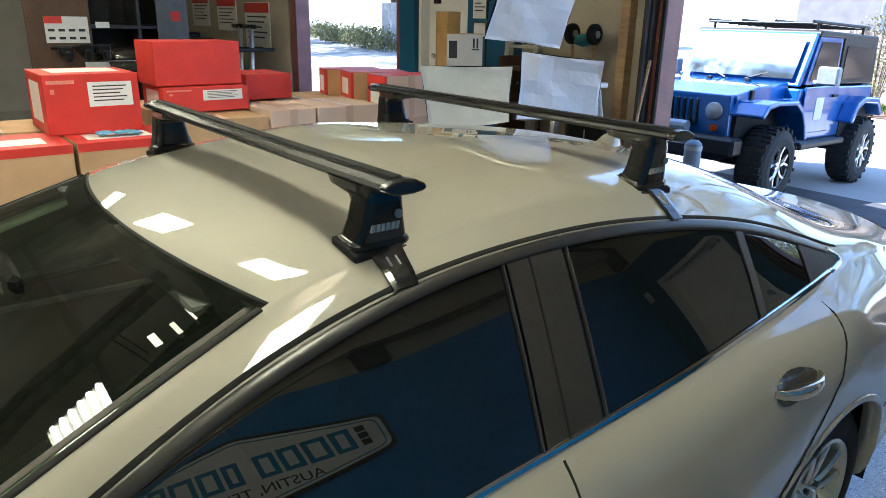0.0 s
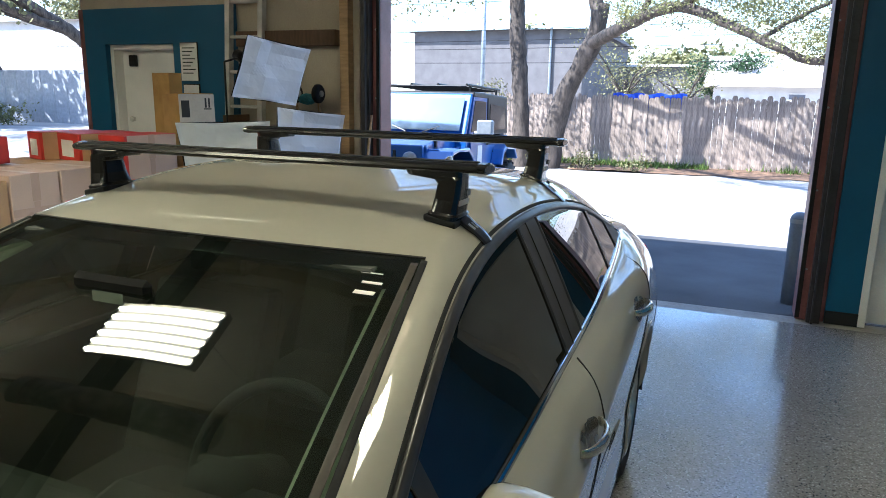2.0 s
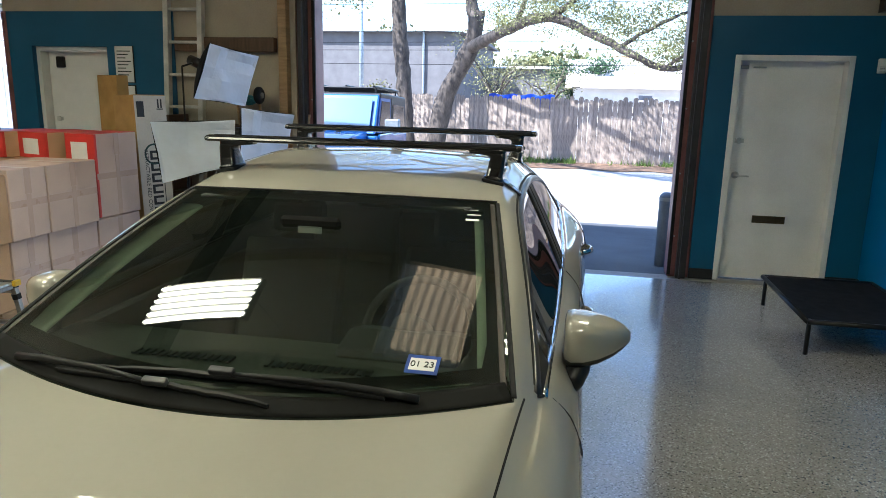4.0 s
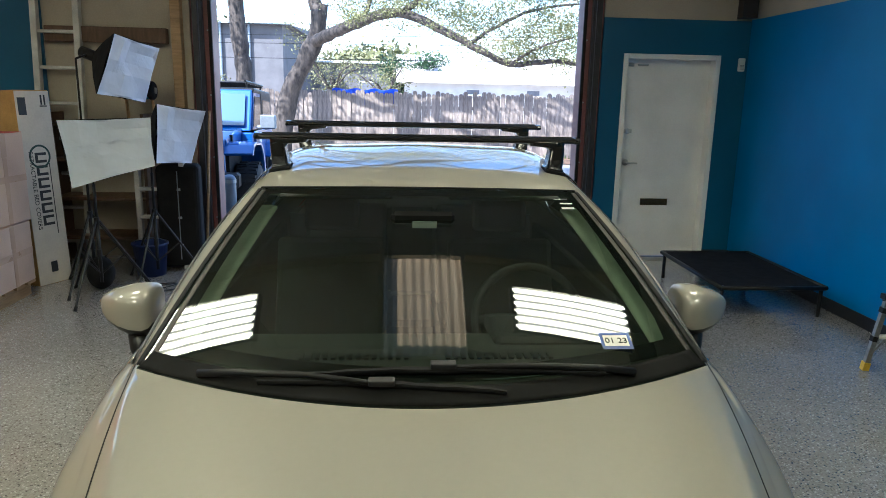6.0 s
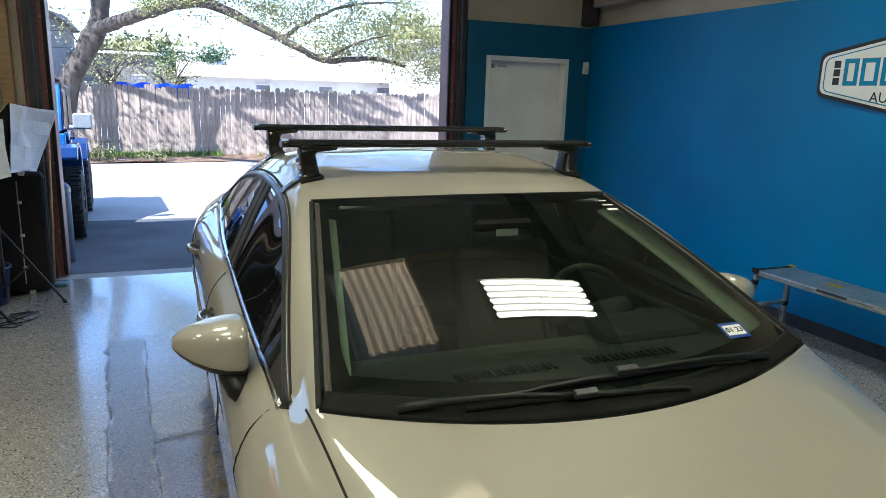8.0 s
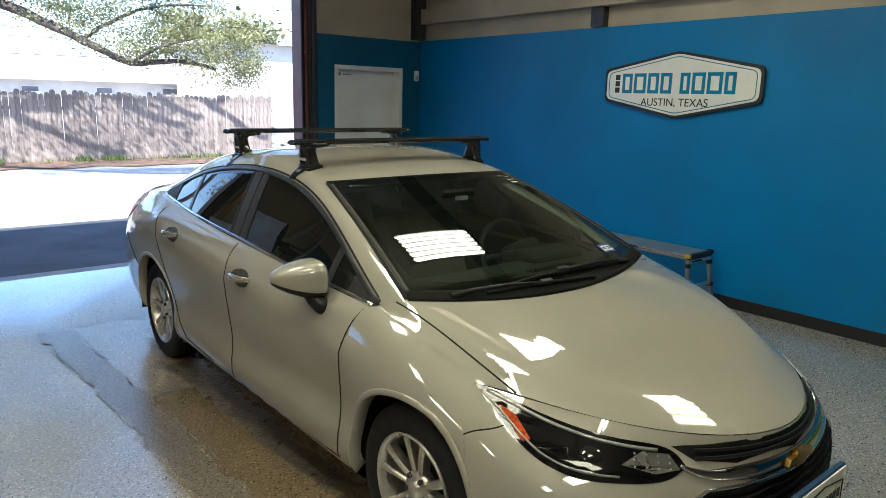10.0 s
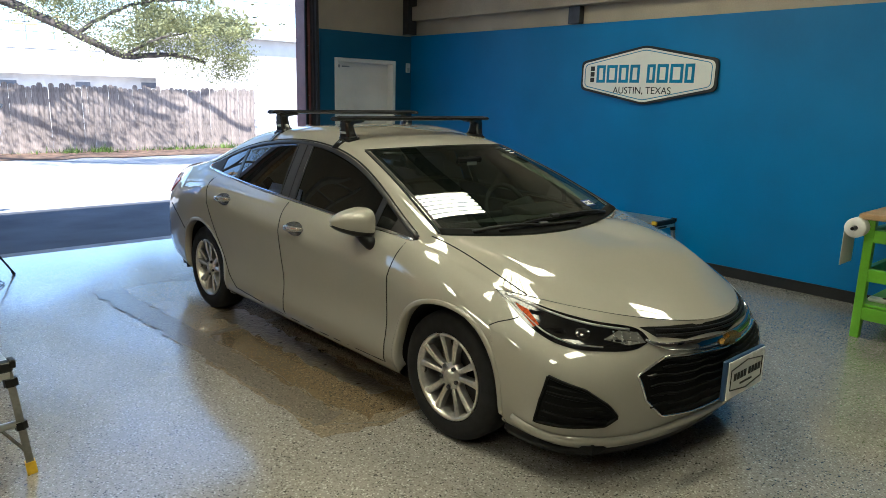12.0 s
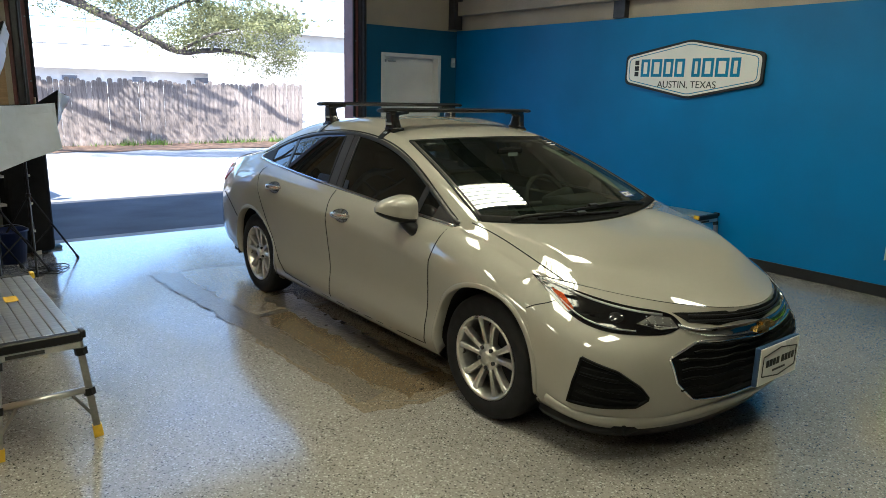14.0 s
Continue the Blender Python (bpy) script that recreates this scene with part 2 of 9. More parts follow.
def floor_mat(name="flake_epoxy_floor", tint=(1, 1, 1), bump=0.26, gloss=0.10, coat=0.8):
    """Glossy flake-epoxy: grey base with pale, tan and dark chips, worn dull in places."""
    m = bpy.data.materials.new(name)
    m.use_nodes = True
    nt = m.node_tree
    L = nt.links.new
    b = nt.nodes["Principled BSDF"]
    tc = nt.nodes.new("ShaderNodeTexCoord")
    vo = nt.nodes.new("ShaderNodeTexVoronoi")
    vo.inputs["Scale"].default_value = 150
    L(tc.outputs["Object"], vo.inputs["Vector"])
    sep = nt.nodes.new("ShaderNodeSeparateColor")
    L(vo.outputs["Color"], sep.inputs[0])
    cr = nt.nodes.new("ShaderNodeValToRGB")
    cr.color_ramp.interpolation = "CONSTANT"
    e = cr.color_ramp.elements
    e[0].position, e[0].color = 0.0, (0.292, 0.276, 0.255, 1)
    e[1].position, e[1].color = 0.55, (0.335, 0.318, 0.295, 1)
    for pos, c in ((0.75, (0.205, 0.188, 0.165, 1)), (0.88, (0.50, 0.49, 0.47, 1)), (0.95, (0.075, 0.07, 0.065, 1))):
        k = e.new(pos)
        k.color = c
    L(sep.outputs[0], cr.inputs[0])
    no = nt.nodes.new("ShaderNodeTexNoise")
    no.inputs["Scale"].default_value, no.inputs["Detail"].default_value = 1.1, 6
    L(tc.outputs["Object"], no.inputs["Vector"])
    mr = nt.nodes.new("ShaderNodeMapRange")
    mr.inputs["From Min"].default_value, mr.inputs["From Max"].default_value = 0.35, 0.7
    mr.inputs["To Min"].default_value, mr.inputs["To Max"].default_value = 1.05, 0.86
    L(no.outputs["Fac"], mr.inputs["Value"])
    mul = nt.nodes.new("ShaderNodeVectorMath")
    mul.operation = "SCALE"
    L(cr.outputs[0], mul.inputs[0])
    L(mr.outputs[0], mul.inputs["Scale"])
    wash = nt.nodes.new("ShaderNodeVectorMath")
    wash.operation = "MULTIPLY"
    wash.inputs[1].default_value = tint
    L(mul.outputs[0], wash.inputs[0])
    L(wash.outputs[0], b.inputs["Base Color"])
    n2 = nt.nodes.new("ShaderNodeTexNoise")
    n2.inputs["Scale"].default_value, n2.inputs["Detail"].default_value = 75, 2
    L(tc.outputs["Object"], n2.inputs["Vector"])
    r = nt.nodes.new("ShaderNodeMapRange")
    r.inputs["To Min"].default_value, r.inputs["To Max"].default_value = 0.10, 0.26
    b.inputs["Coat Weight"].default_value, b.inputs["Coat Roughness"].default_value = coat, gloss
    L(no.outputs["Fac"], r.inputs["Value"])
    L(r.outputs[0], b.inputs["Roughness"])
    bp = nt.nodes.new("ShaderNodeBump")
    bp.inputs["Strength"].default_value, bp.inputs["Distance"].default_value = bump, 0.002
    L(n2.outputs["Fac"], bp.inputs["Height"])
    L(bp.outputs[0], b.inputs["Normal"])
    return m


FLOOR = floor_mat()
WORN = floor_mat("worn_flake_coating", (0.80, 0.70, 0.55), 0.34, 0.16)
CRACK = mat("dirty_joint", (0.12, 0.108, 0.09), 0.5, var=0.3, scale=12, bump=0.03)
APRON = mat("concrete_edge", (0.36, 0.34, 0.31), 0.8, var=0.15, scale=4, bump=0.02)
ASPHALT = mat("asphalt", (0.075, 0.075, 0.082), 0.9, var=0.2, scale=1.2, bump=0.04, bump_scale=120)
ROAD = mat("pale_asphalt", (0.37, 0.35, 0.325), 0.9, var=0.12, scale=0.6, bump=0.04, bump_scale=90)

# ---- setting: floor, walls, ceiling ----
YW, XW, TOP = 4.165, 3.42, 4.4          # door wall, sign wall, ceiling
L1, R1 = -1.85, 1.73                    # big door opening
L2, R2 = -8.05, -5.45                   # second door opening
XL, YB = -13.0, -8.0


def setting(name, geo, material, label, category, **kw):
    return tagged(part(name, geo, material, **kw), label, category, kind="structure")


setting("floor", boxes((XL, XW + 0.2, YB, 4.05, -0.15, 0.0)), FLOOR, "pale grey glossy flake epoxy shop floor", "floor")
SK = (-0.30, 0.56, 0.02, 1.4)            # translucent roof strip
setting("ceiling", boxes((XL, SK[0], YB, YW + 0.2, TOP, TOP + 0.1), (SK[1], XW + 0.2, YB, YW + 0.2, TOP, TOP + 0.1), (SK[0], SK[1], YB, SK[2], TOP, TOP + 0.1), (SK[0], SK[1], SK[3], YW + 0.2, TOP, TOP + 0.1)), mat("white_roof_liner", (0.52, 0.49, 0.43), 0.7, scale=1.5), "pale insulated metal roof liner", "ceiling")

W2 = YW + 0.16
# blue part beside the big door, with the doorway through it
DX0, DX1, DZ = 2.20, 3.088, 2.035
setting("wall_north", boxes((R1 + 0.2, DX0 - 0.045, YW, W2, 0, 2.42), (DX1 + 0.045, XW, YW, W2, 0, 2.42), (DX0 - 0.045, DX1 + 0.045, YW, W2, DZ + 0.05, 2.42)), DIM_BLUE_WALL,
        "blue painted wall beside the garage door, coloured darker for its low light", "wall")
setting("wall_north_upper", boxes((R1 + 0.2, XW, YW + 0.01, W2, 2.42, TOP)), BEIGE, "beige metal liner above the blue paint", "wall")
setting("wall_header", boxes((L1 - 0.2, R1 + 0.2, YW, W2, 3.35, TOP), (L2, R2, YW, W2, 3.0, TOP)), BEIGE, "beige wall over the garage door openings", "wall")
setting("wall_north_storage", boxes((-3.40, L1 - 0.2, YW, W2, 0, TOP)), BEIGE, "beige unpainted wall behind the lighting stands", "wall")
OX0, OX1 = -5.06, -4.24
setting("wall_north_office", boxes((R2, OX0 - 0.05, YW - 0.02, W2, 0, 2.46), (OX1 + 0.05, -3.40, YW - 0.02, W2, 0, 2.46), (OX0 - 0.05, OX1 + 0.05, YW - 0.02, W2, 2.10, 2.46)), DIM_BLUE_WALL,
        "blue painted wall with a recessed white door, coloured darker for its low light", "wall")
setting("wall_north_office_upper", boxes((R2, -3.40, YW, W2, 2.46, TOP)), BEIGE, "beige liner above the office wall", "wall")
setting("wall_north_showroom", boxes((XL, L2 - 0.2, YW, W2, 0, TOP)), BEIGE, "pale showroom wall hung with displays", "wall")
setting("wall_east", boxes((XW, XW + 0.2, YB, W2, 0, 2.43)), BLUE_WALL, "bright blue painted long wall with a hanging sign", "wall")
setting("wall_east_upper", boxes((XW + 0.03, XW + 0.2, YB, W2, 2.43, TOP)), BEIGE, "beige metal liner above the blue wall", "wall")
setting("wall_south", boxes((XL, XW + 0.2, YB - 0.2, YB, 0, TOP)), BEIGE, "plain beige back wall", "wall")
setting("wall_west", boxes((XL - 0.2, XL, YB, W2, 0, TOP)), BEIGE, "plain beige side wall", "wall")
setting("baseboard_east", boxes((XW - 0.014, XW - 0.002, YB, YW - 0.014, 0.0, 0.10), bevel=0.003), BASE_BLACK, "black rubber baseboard", "baseboard")
setting("baseboard_north", boxes((R1 + 0.2, DX0 - 0.05, YW - 0.014, YW - 0.002, 0, 0.10), (DX1 + 0.05, XW - 0.014, YW - 0.014, YW - 0.002, 0, 0.10), bevel=0.003), BASE_BLACK, "black rubber baseboard", "baseboard")
# ragged paint edge trim and steel frame members above the blue
setting("trim_column", boxes((XW - 0.16, XW - 0.01, YW - 0.12, YW - 0.005, 2.44, TOP)), DARK_STEEL, "dark steel frame column above the blue paint", "column")
setting("trim_girt", boxes((XW - 0.10, XW + 0.028, YB, YW - 0.13, 2.62, 2.80)), BEIGE, "beige steel girt along the wall", "girt")
setting("trim_post", boxes((XW - 0.05, XW + 0.028, 1.25, 1.40, 2.435, 2.615)), DARK_STEEL, "short dark steel post on the wall", "post")

# steel door frames
for nm, x0, x1 in (("door_frame_left", L1 - 0.2, L1), ("door_frame_right", R1, R1 + 0.2)):
    f = setting(nm, boxes((x0, x1, YW + 0.02, YW + 0.24, 0, 3.35), bevel=0.006), RED_STEEL, "oxide red steel channel framing the garage door", "door frame")
    inner = x0 if x0 > 0 else x1
    s = 1 if x0 > 0 else -1
    part("door_track", boxes((inner + s * 0.075, inner + s * 0.165, YW - 0.05, YW + 0.018, 0.0, 3.6), (inner + s * 0.10, inner + s * 0.115, YW - 0.09, YW - 0.05, 0.0, 3.6), bevel=0.003), DARK_STEEL, f, "dark steel roller track")
    part("weather_strip", boxes((inner - s * 0.02 + s * 0.02, inner + s * 0.03, YW - 0.004, YW + 0.018, 0.02, 3.4)), RUBBER, f, "black rubber weather strip")
    bm = bmesh.new()
    for z in (0.4, 1.0, 1.6, 2.2, 2.8):
        rod(bm, (inner + s * 0.04, YW + 0.021, z), (inner + s * 0.04, YW + 0.006, z), 0.008, n=8)
    part("bolts", bm, GALV, f)
f = setting("door_frame_second", boxes((L2 - 0.2, L2, YW + 0.02, YW + 0.24, 0, 3.0), (R2 - 0.001, R2 + 0.06, YW - 0.03, YW - 0.021, 0, 2.46), bevel=0.004), RED_STEEL, "oxide red steel frame of the second garage door", "door frame")


def plain_door(name, x0, x1, h, y, label, slot=True):
    d = tagged(thing(name, label, "door"), kind="structure")
    jamb, y = y, y + 0.06
    part("door_leaf", boxes((x0 + 0.002, x1 - 0.002, y + 0.045, y + 0.09, 0.006, h + 0.006), bevel=0.002), WHITE_PAINT, d)
    part("frame", boxes((x0 - 0.05, x0, jamb - 0.012, jamb + 0.155, 0, h + 0.05), (x1, x1 + 0.05, jamb - 0.012, jamb + 0.155, 0, h + 0.05), (x0, x1, jamb - 0.012, jamb + 0.155, h, h + 0.05), bevel=0.003), WHITE_PAINT, d)
    bm = bmesh.new()
    lathe(bm, [(0.033, 0.045), (0.033, 0.035), (0.014, 0.032), (0.012, -0.01)], n=16, axis="Y", center=(x0 + 0.075, y, 1.0))
    tube(bm, [(x0 + 0.075, y - 0.012, 1.0), (x0 + 0.12, y - 0.016, 1.0), (x0 + 0.185, y - 0.012, 0.995)], 0.009)
    part("lever_handle", bm, ALU, d, "satin lever handle", smooth=True)
    bm = bmesh.new()
    lathe(bm, [(0.029, 0.045), (0.029, 0.03), (0.02, 0.022), (0.0, 0.022)], n=16, axis="Y", center=(x0 + 0.075, y, 1.32))
    box(bm, x0 + 0.04, x0 + 0.12, y + 0.038, y + 0.045, 1.30, 1.34)
    part("deadbolt", bm, ALU, d)
    if slot:
        part("mail_slot", boxes((x0 + 0.27, x0 + 0.56, y + 0.034, y + 0.046, 0.555, 0.625), (x0 + 0.30, x0 + 0.53, y + 0.028, y + 0.034, 0.57, 0.61), bevel=0.003), mat("aged_brass", (0.12, 0.09, 0.05), 0.4, metal=0.8), d, "dark brass mail slot")
        part("closer", boxes((x0 + 0.02, x0 + 0.09, y + 0.02, y + 0.046, h - 0.07, h - 0.035), (x0 + 0.13, x0 + 0.24, y + 0.02, y + 0.046, h - 0.06, h - 0.045), bevel=0.004), GALV, d, "small latch plate")
    return d


plain_door("door_1", DX0, DX1, DZ, YW, "white painted steel door with a mail slot, shut")
d2 = plain_door("door_2", OX0, OX1, 2.05, YW + 0.05, "white office door in a blue wall, shut", slot=False)
part("lock_box", boxes((OX0 + 0.12, OX0 + 0.22, YW + 0.11, YW + 0.154, 1.88, 2.0), bevel=0.01), BLACK_PLASTIC, d2, "black box fixed to the door")

al = thing("door_chime", "small white plastic chime box on the blue wall", "chime", at=pose(3.35, YW - 0.002, 2.0))
part("case", boxes((-0.035, 0.035, -0.028, 0.0, -0.065, 0.065), bevel=0.012, seg=3), WHITE_PAINT, al)
part("grille", boxes(*[(-0.02, 0.02, -0.030, -0.0285, -0.045 + i * 0.012, -0.04 + i * 0.012) for i in range(4)]), GALV, al)
nt_ = thing("notice", "framed paper notice on the blue office wall", "notice", at=pose(-3.98, YW - 0.022, 1.92))
part("frame", boxes((-0.11, 0.11, -0.015, 0, -0.19, 0.19), bevel=0.003), BLACK_PLASTIC, nt_)
part("sheet", boxes((-0.105, 0.105, -0.018, -0.0155, -0.185, 0.185)), PAPER, nt_)
part("text_bars", boxes(*[(-0.08, 0.08 - 0.03 * (i % 3), -0.0195, -0.0185, 0.13 - i * 0.035, 0.14 - i * 0.035) for i in range(8)]), INK, nt_)

n2_ = thing("notice", "small framed paper sheet under the notice", "notice", at=pose(-3.97, YW - 0.022, 1.63))
part("frame", boxes((-0.105, 0.105, -0.015, 0, -0.075, 0.075), bevel=0.003), BLACK_PLASTIC, n2_)
part("sheet", boxes((-0.095, 0.095, -0.018, -0.0155, -0.065, 0.065)), PAPER, n2_)

# worn rectangles and joints in the floor coating
def blot(outline, z, jag, seed, step=0.08):
    """A flat sheet with a ragged edge."""
    rng = random.Random(seed)
    pts = []
    n = len(outline)
    for i in range(n):
        a, b = Vector(outline[i]), Vector(outline[(i + 1) % n])
        k = max(1, int((b - a).length / step))
        for j in range(k):
            p = a.lerp(b, j / k)
            pts.append((p.x + rng.uniform(-jag, jag), p.y + rng.uniform(-jag, jag), z))
    bm = bmesh.new()
    bm.faces.new([bm.verts.new(p) for p in pts])
    bmesh.ops.triangulate(bm, faces=bm.faces)
    return bm


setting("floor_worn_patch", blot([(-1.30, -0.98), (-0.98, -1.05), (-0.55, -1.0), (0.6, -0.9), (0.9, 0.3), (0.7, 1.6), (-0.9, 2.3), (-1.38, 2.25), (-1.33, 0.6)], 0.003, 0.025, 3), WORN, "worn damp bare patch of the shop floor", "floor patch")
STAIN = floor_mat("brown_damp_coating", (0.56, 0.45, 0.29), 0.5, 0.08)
DARK_STREAK = mat("dark_mottled_streak", (0.03, 0.025, 0.02), 0.3, color2=(0.12, 0.10, 0.075), scale=18, bump=0.08, bump_scale=50)
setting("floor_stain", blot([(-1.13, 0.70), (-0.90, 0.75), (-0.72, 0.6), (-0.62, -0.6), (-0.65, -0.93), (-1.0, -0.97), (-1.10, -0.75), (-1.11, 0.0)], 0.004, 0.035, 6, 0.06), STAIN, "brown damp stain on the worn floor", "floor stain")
# dark mottled sheet laid along the sill, between the wheels
setting("floor_wet_streak", blot([(-0.90, 1.15), (-0.87, 0.4), (-0.85, -0.3), (-0.83, -0.72), (-0.70, -0.75), (-0.68, 1.2)], 0.0055, 0.028, 9, 0.05), DARK_STREAK, "dark mottled streak along the floor under the car's sill", "floor stain")
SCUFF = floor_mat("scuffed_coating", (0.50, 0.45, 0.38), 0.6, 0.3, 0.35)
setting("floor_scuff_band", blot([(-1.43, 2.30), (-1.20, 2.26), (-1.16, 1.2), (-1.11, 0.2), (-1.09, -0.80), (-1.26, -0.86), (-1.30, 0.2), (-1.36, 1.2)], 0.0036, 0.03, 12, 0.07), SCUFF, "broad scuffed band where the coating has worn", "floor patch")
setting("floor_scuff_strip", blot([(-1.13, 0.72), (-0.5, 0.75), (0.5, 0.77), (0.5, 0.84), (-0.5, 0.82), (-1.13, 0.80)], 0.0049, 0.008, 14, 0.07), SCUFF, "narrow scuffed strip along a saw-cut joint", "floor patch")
lift = 0.006
bm = bmesh.new()
for pts, w in (([(-1.43, 2.32), (-1.36, 1.2), (-1.31, 0.2), (-1.27, -0.86)], 0.003), ([(-1.43, 2.31), (-0.7, 2.34), (0.2, 2.3)], 0.005), ([(-1.16, 0.75), (-0.9, 0.78), (0.6, 0.82)], 0.012),
               ([(-1.27, -0.86), (-0.98, -1.02), (-0.7, -0.99), (0.7, -0.93)], 0.005), ([(-1.20, 2.24), (-1.16, 1.2), (-1.11, 0.2), (-1.09, -0.80)], 0.003)):
    rng = random.Random(5)
    lift += 0.0004
    for (ax, ay), (bx, by) in zip(pts, pts[1:]):
        k = max(2, int(math.hypot(bx - ax, by - ay) / 0.035))
        row = []
        for j in range(k + 1):
            t = j / k
            nx, ny = -(by - ay), bx - ax
            ln = math.hypot(nx, ny)
            ww = w * max(0.05, rng.gauss(0.55, 0.5))
            o = 0.022 * noise.noise(Vector((ax * 3 + t * k * 0.21, ay * 2, 0))) + rng.uniform(-0.004, 0.004)
            cx, cy = ax + (bx - ax) * t + nx / ln * o, ay + (by - ay) * t + ny / ln * o
            row.append((bm.verts.new((cx + nx / ln * ww, cy + ny / ln * ww, lift)), bm.verts.new((cx - nx / ln * ww, cy - ny / ln * ww, lift))))
        for p, q in zip(row, row[1:]):
            bm.faces.new((p[0], p[1], q[1], q[0]))
setting("floor_joint", bm, CRACK, "dirty worn saw-cut joints in the floor", "floor joint")

# ---- light fixtures under the ceiling ----
TUBE_GLOW = mat("fluorescent_tube", (1.0, 0.87, 0.52), 0.4, emit=9.2, var=0.0)
FIX_WHITE = mat("white_enamel", (0.30, 0.295, 0.28), 0.35, var=0.03)


def high_bay(at):
    f = thing("high_bay_light", "white six-tube fluorescent high bay light, lit", "ceiling light", "ceiling lights", at)
    bm = bmesh.new()
    for x in (-0.53, 0.49):
        box(bm, x, x + 0.04, -0.235, 0.235, 0.0, 0.09, bevel=0.005)
    box(bm, -0.49, 0.49, -0.04, 0.04, 0.075, 0.11)
    for i in range(6):
        y = -0.1925 + i * 0.077
        prism(bm, [(y - 0.022, 0.052), (y + 0.022, 0.052), (y + 0.010, 0.064), (y - 0.010, 0.064)], "X", -0.49, 0.49)
    for i in range(7):
        y = -0.231 + i * 0.077
        prism(bm, [(y - 0.006, 0.05), (y + 0.006, 0.05), (y, -0.006)], "X", -0.52, 0.52)
    part("reflector", bm, FIX_WHITE, f)
    for i in range(6):
        bm = bmesh.new()
        rod(bm, (-0.51, -0.1925 + i * 0.077, 0.022), (0.51, -0.1925 + i * 0.077, 0.018), 0.028, n=8)
        part("tube", bm, TUBE_GLOW, f, "glowing fluorescent tube")
    for x in (-0.5, 0.5):
        part("hanger", rods(((x, 0, 0.09), (x, 0, 0.92), 0.004), n=6), GALV, f)
    return f


LAMP_Z = 3.46
lamp = high_bay(pose(1.36, 0.18, LAMP_Z))
# the row at y -2.75 and -3.3 is unseen, added to light the nose
for x, y in ((-1.82, 0.20), (-1.80, -1.53), (1.36, -2.75), (-1.82, -3.3), (-4.8, 0.2), (-4.8, -3.3), (-7.9, 0.2)):
    copy_thing(lamp, pose(x, y, LAMP_Z))

# purlins and a translucent roof strip
bm = bmesh.new()
for i in range(9):
    y = YB + 0.6 + i * 1.45
    for a, b in (((XL, SK[0] - 0.03), (SK[1] + 0.03, XW)) if SK[2] < y + 0.06 and y < SK[3] else ((XL, XW),)):
        box(bm, a, b, y, y + 0.06, TOP - 0.2, TOP - 0.005)
setting("ceiling_purlins", bm, BEIGE, "beige steel purlins under the roof", "purlin")
setting("ceiling_beams", boxes((-2.6, -2.4, YB, YW, TOP - 0.42, TOP - 0.21), (2.2, 2.4, YB, YW, TOP - 0.42, TOP - 0.21)), DARK_STEEL, "dark steel roof beams", "beam")

# long wrapped tubes slung under the roof; they show in the windscreen
WRAP = mat("black_plastic_wrap", (0.24, 0.225, 0.20), 0.3, var=0.3, scale=9, bump=0.05, bump_scale=22, coat=0.4)
CAP_GREY = mat("grey_end_cap", (0.34, 0.33, 0.29), 0.5, var=0.1)
for a, b, r_ in (((-3.00, -0.62, 3.62), (-2.95, -3.4, 3.62), 0.085), ((-3.22, -0.60, 3.62), (-3.18, -3.4, 3.62), 0.085), ((-2.85, -0.36, 3.66), (-0.95, -0.42, 3.66), 0.115)):
    hung = thing("wrapped_tube", "long black plastic-wrapped tube slung under the roof", "tube", "slung tubes")
    bm = bmesh.new()
    A, B = Vector(a), Vector(b)
    n_ = 36
    tube(bm, [A.lerp(B, i / n_) + Vector((0, 0, 0.012 * math.sin(i * 0.7))) for i in range(n_ + 1)], r_, n=16, radii=[r_ * (1 + 0.035 * math.sin(i * 2.3) + 0.02 * math.sin(i * 5.1)) for i in range(n_ + 1)])
    part("roll", bm, WRAP, hung, smooth=True)
    d_ = (B - A).normalized()
    for e_, q_ in ((A, -1), (B, 1)):
        part("end_cap", rods((e_ - d_ * q_ * 0.14, e_ + d_ * q_ * 0.012, r_ * 1.07), n=18), CAP_GREY, hung, "dull grey end cap", smooth=False)
    for f_ in (0.2, 0.8):
        c_ = A.lerp(B, f_)
        part("sling", rods((c_ + Vector((0, 0, r_)), (c_.x, c_.y, TOP - 0.02), 0.006), n=6), RUBBER, hung, "thin sling")

bm = bmesh.new()
ribs = [[bm.verts.new((SK[0] - 0.02 + 0.90 * i / 60, y, TOP + 0.105 + 0.012 * math.sin(i * 0.95))) for i in range(61)] for y in (SK[2] - 0.05, SK[3] + 0.05)]
for i in range(60):
    bm.faces.new((ribs[0][i], ribs[0][i + 1], ribs[1][i + 1], ribs[1][i]))
FIBRE = bpy.data.materials.new("aged_fibreglass")
FIBRE.use_nodes = True
fn = FIBRE.node_tree
fn.nodes.remove(fn.nodes["Principled BSDF"])
tl_, nz_, mp2 = fn.nodes.new("ShaderNodeBsdfTranslucent"), fn.nodes.new("ShaderNodeTexNoise"), fn.nodes.new("ShaderNodeMix")
mp2.data_type = "RGBA"
mp2.inputs[6].default_value, mp2.inputs[7].default_value = (0.72, 0.54, 0.30, 1), (0.40, 0.28, 0.15, 1)
nz_.inputs["Scale"].default_value = 3.0
fn.links.new(nz_.outputs["Fac"], mp2.inputs[0])
fn.links.new(mp2.outputs[2], tl_.inputs[0])
fn.links.new(tl_.outputs[0], fn.nodes["Material Output"].inputs["Surface"])
setting("skylight", bm, FIBRE, "aged tan corrugated fibreglass roof light", "skylight")

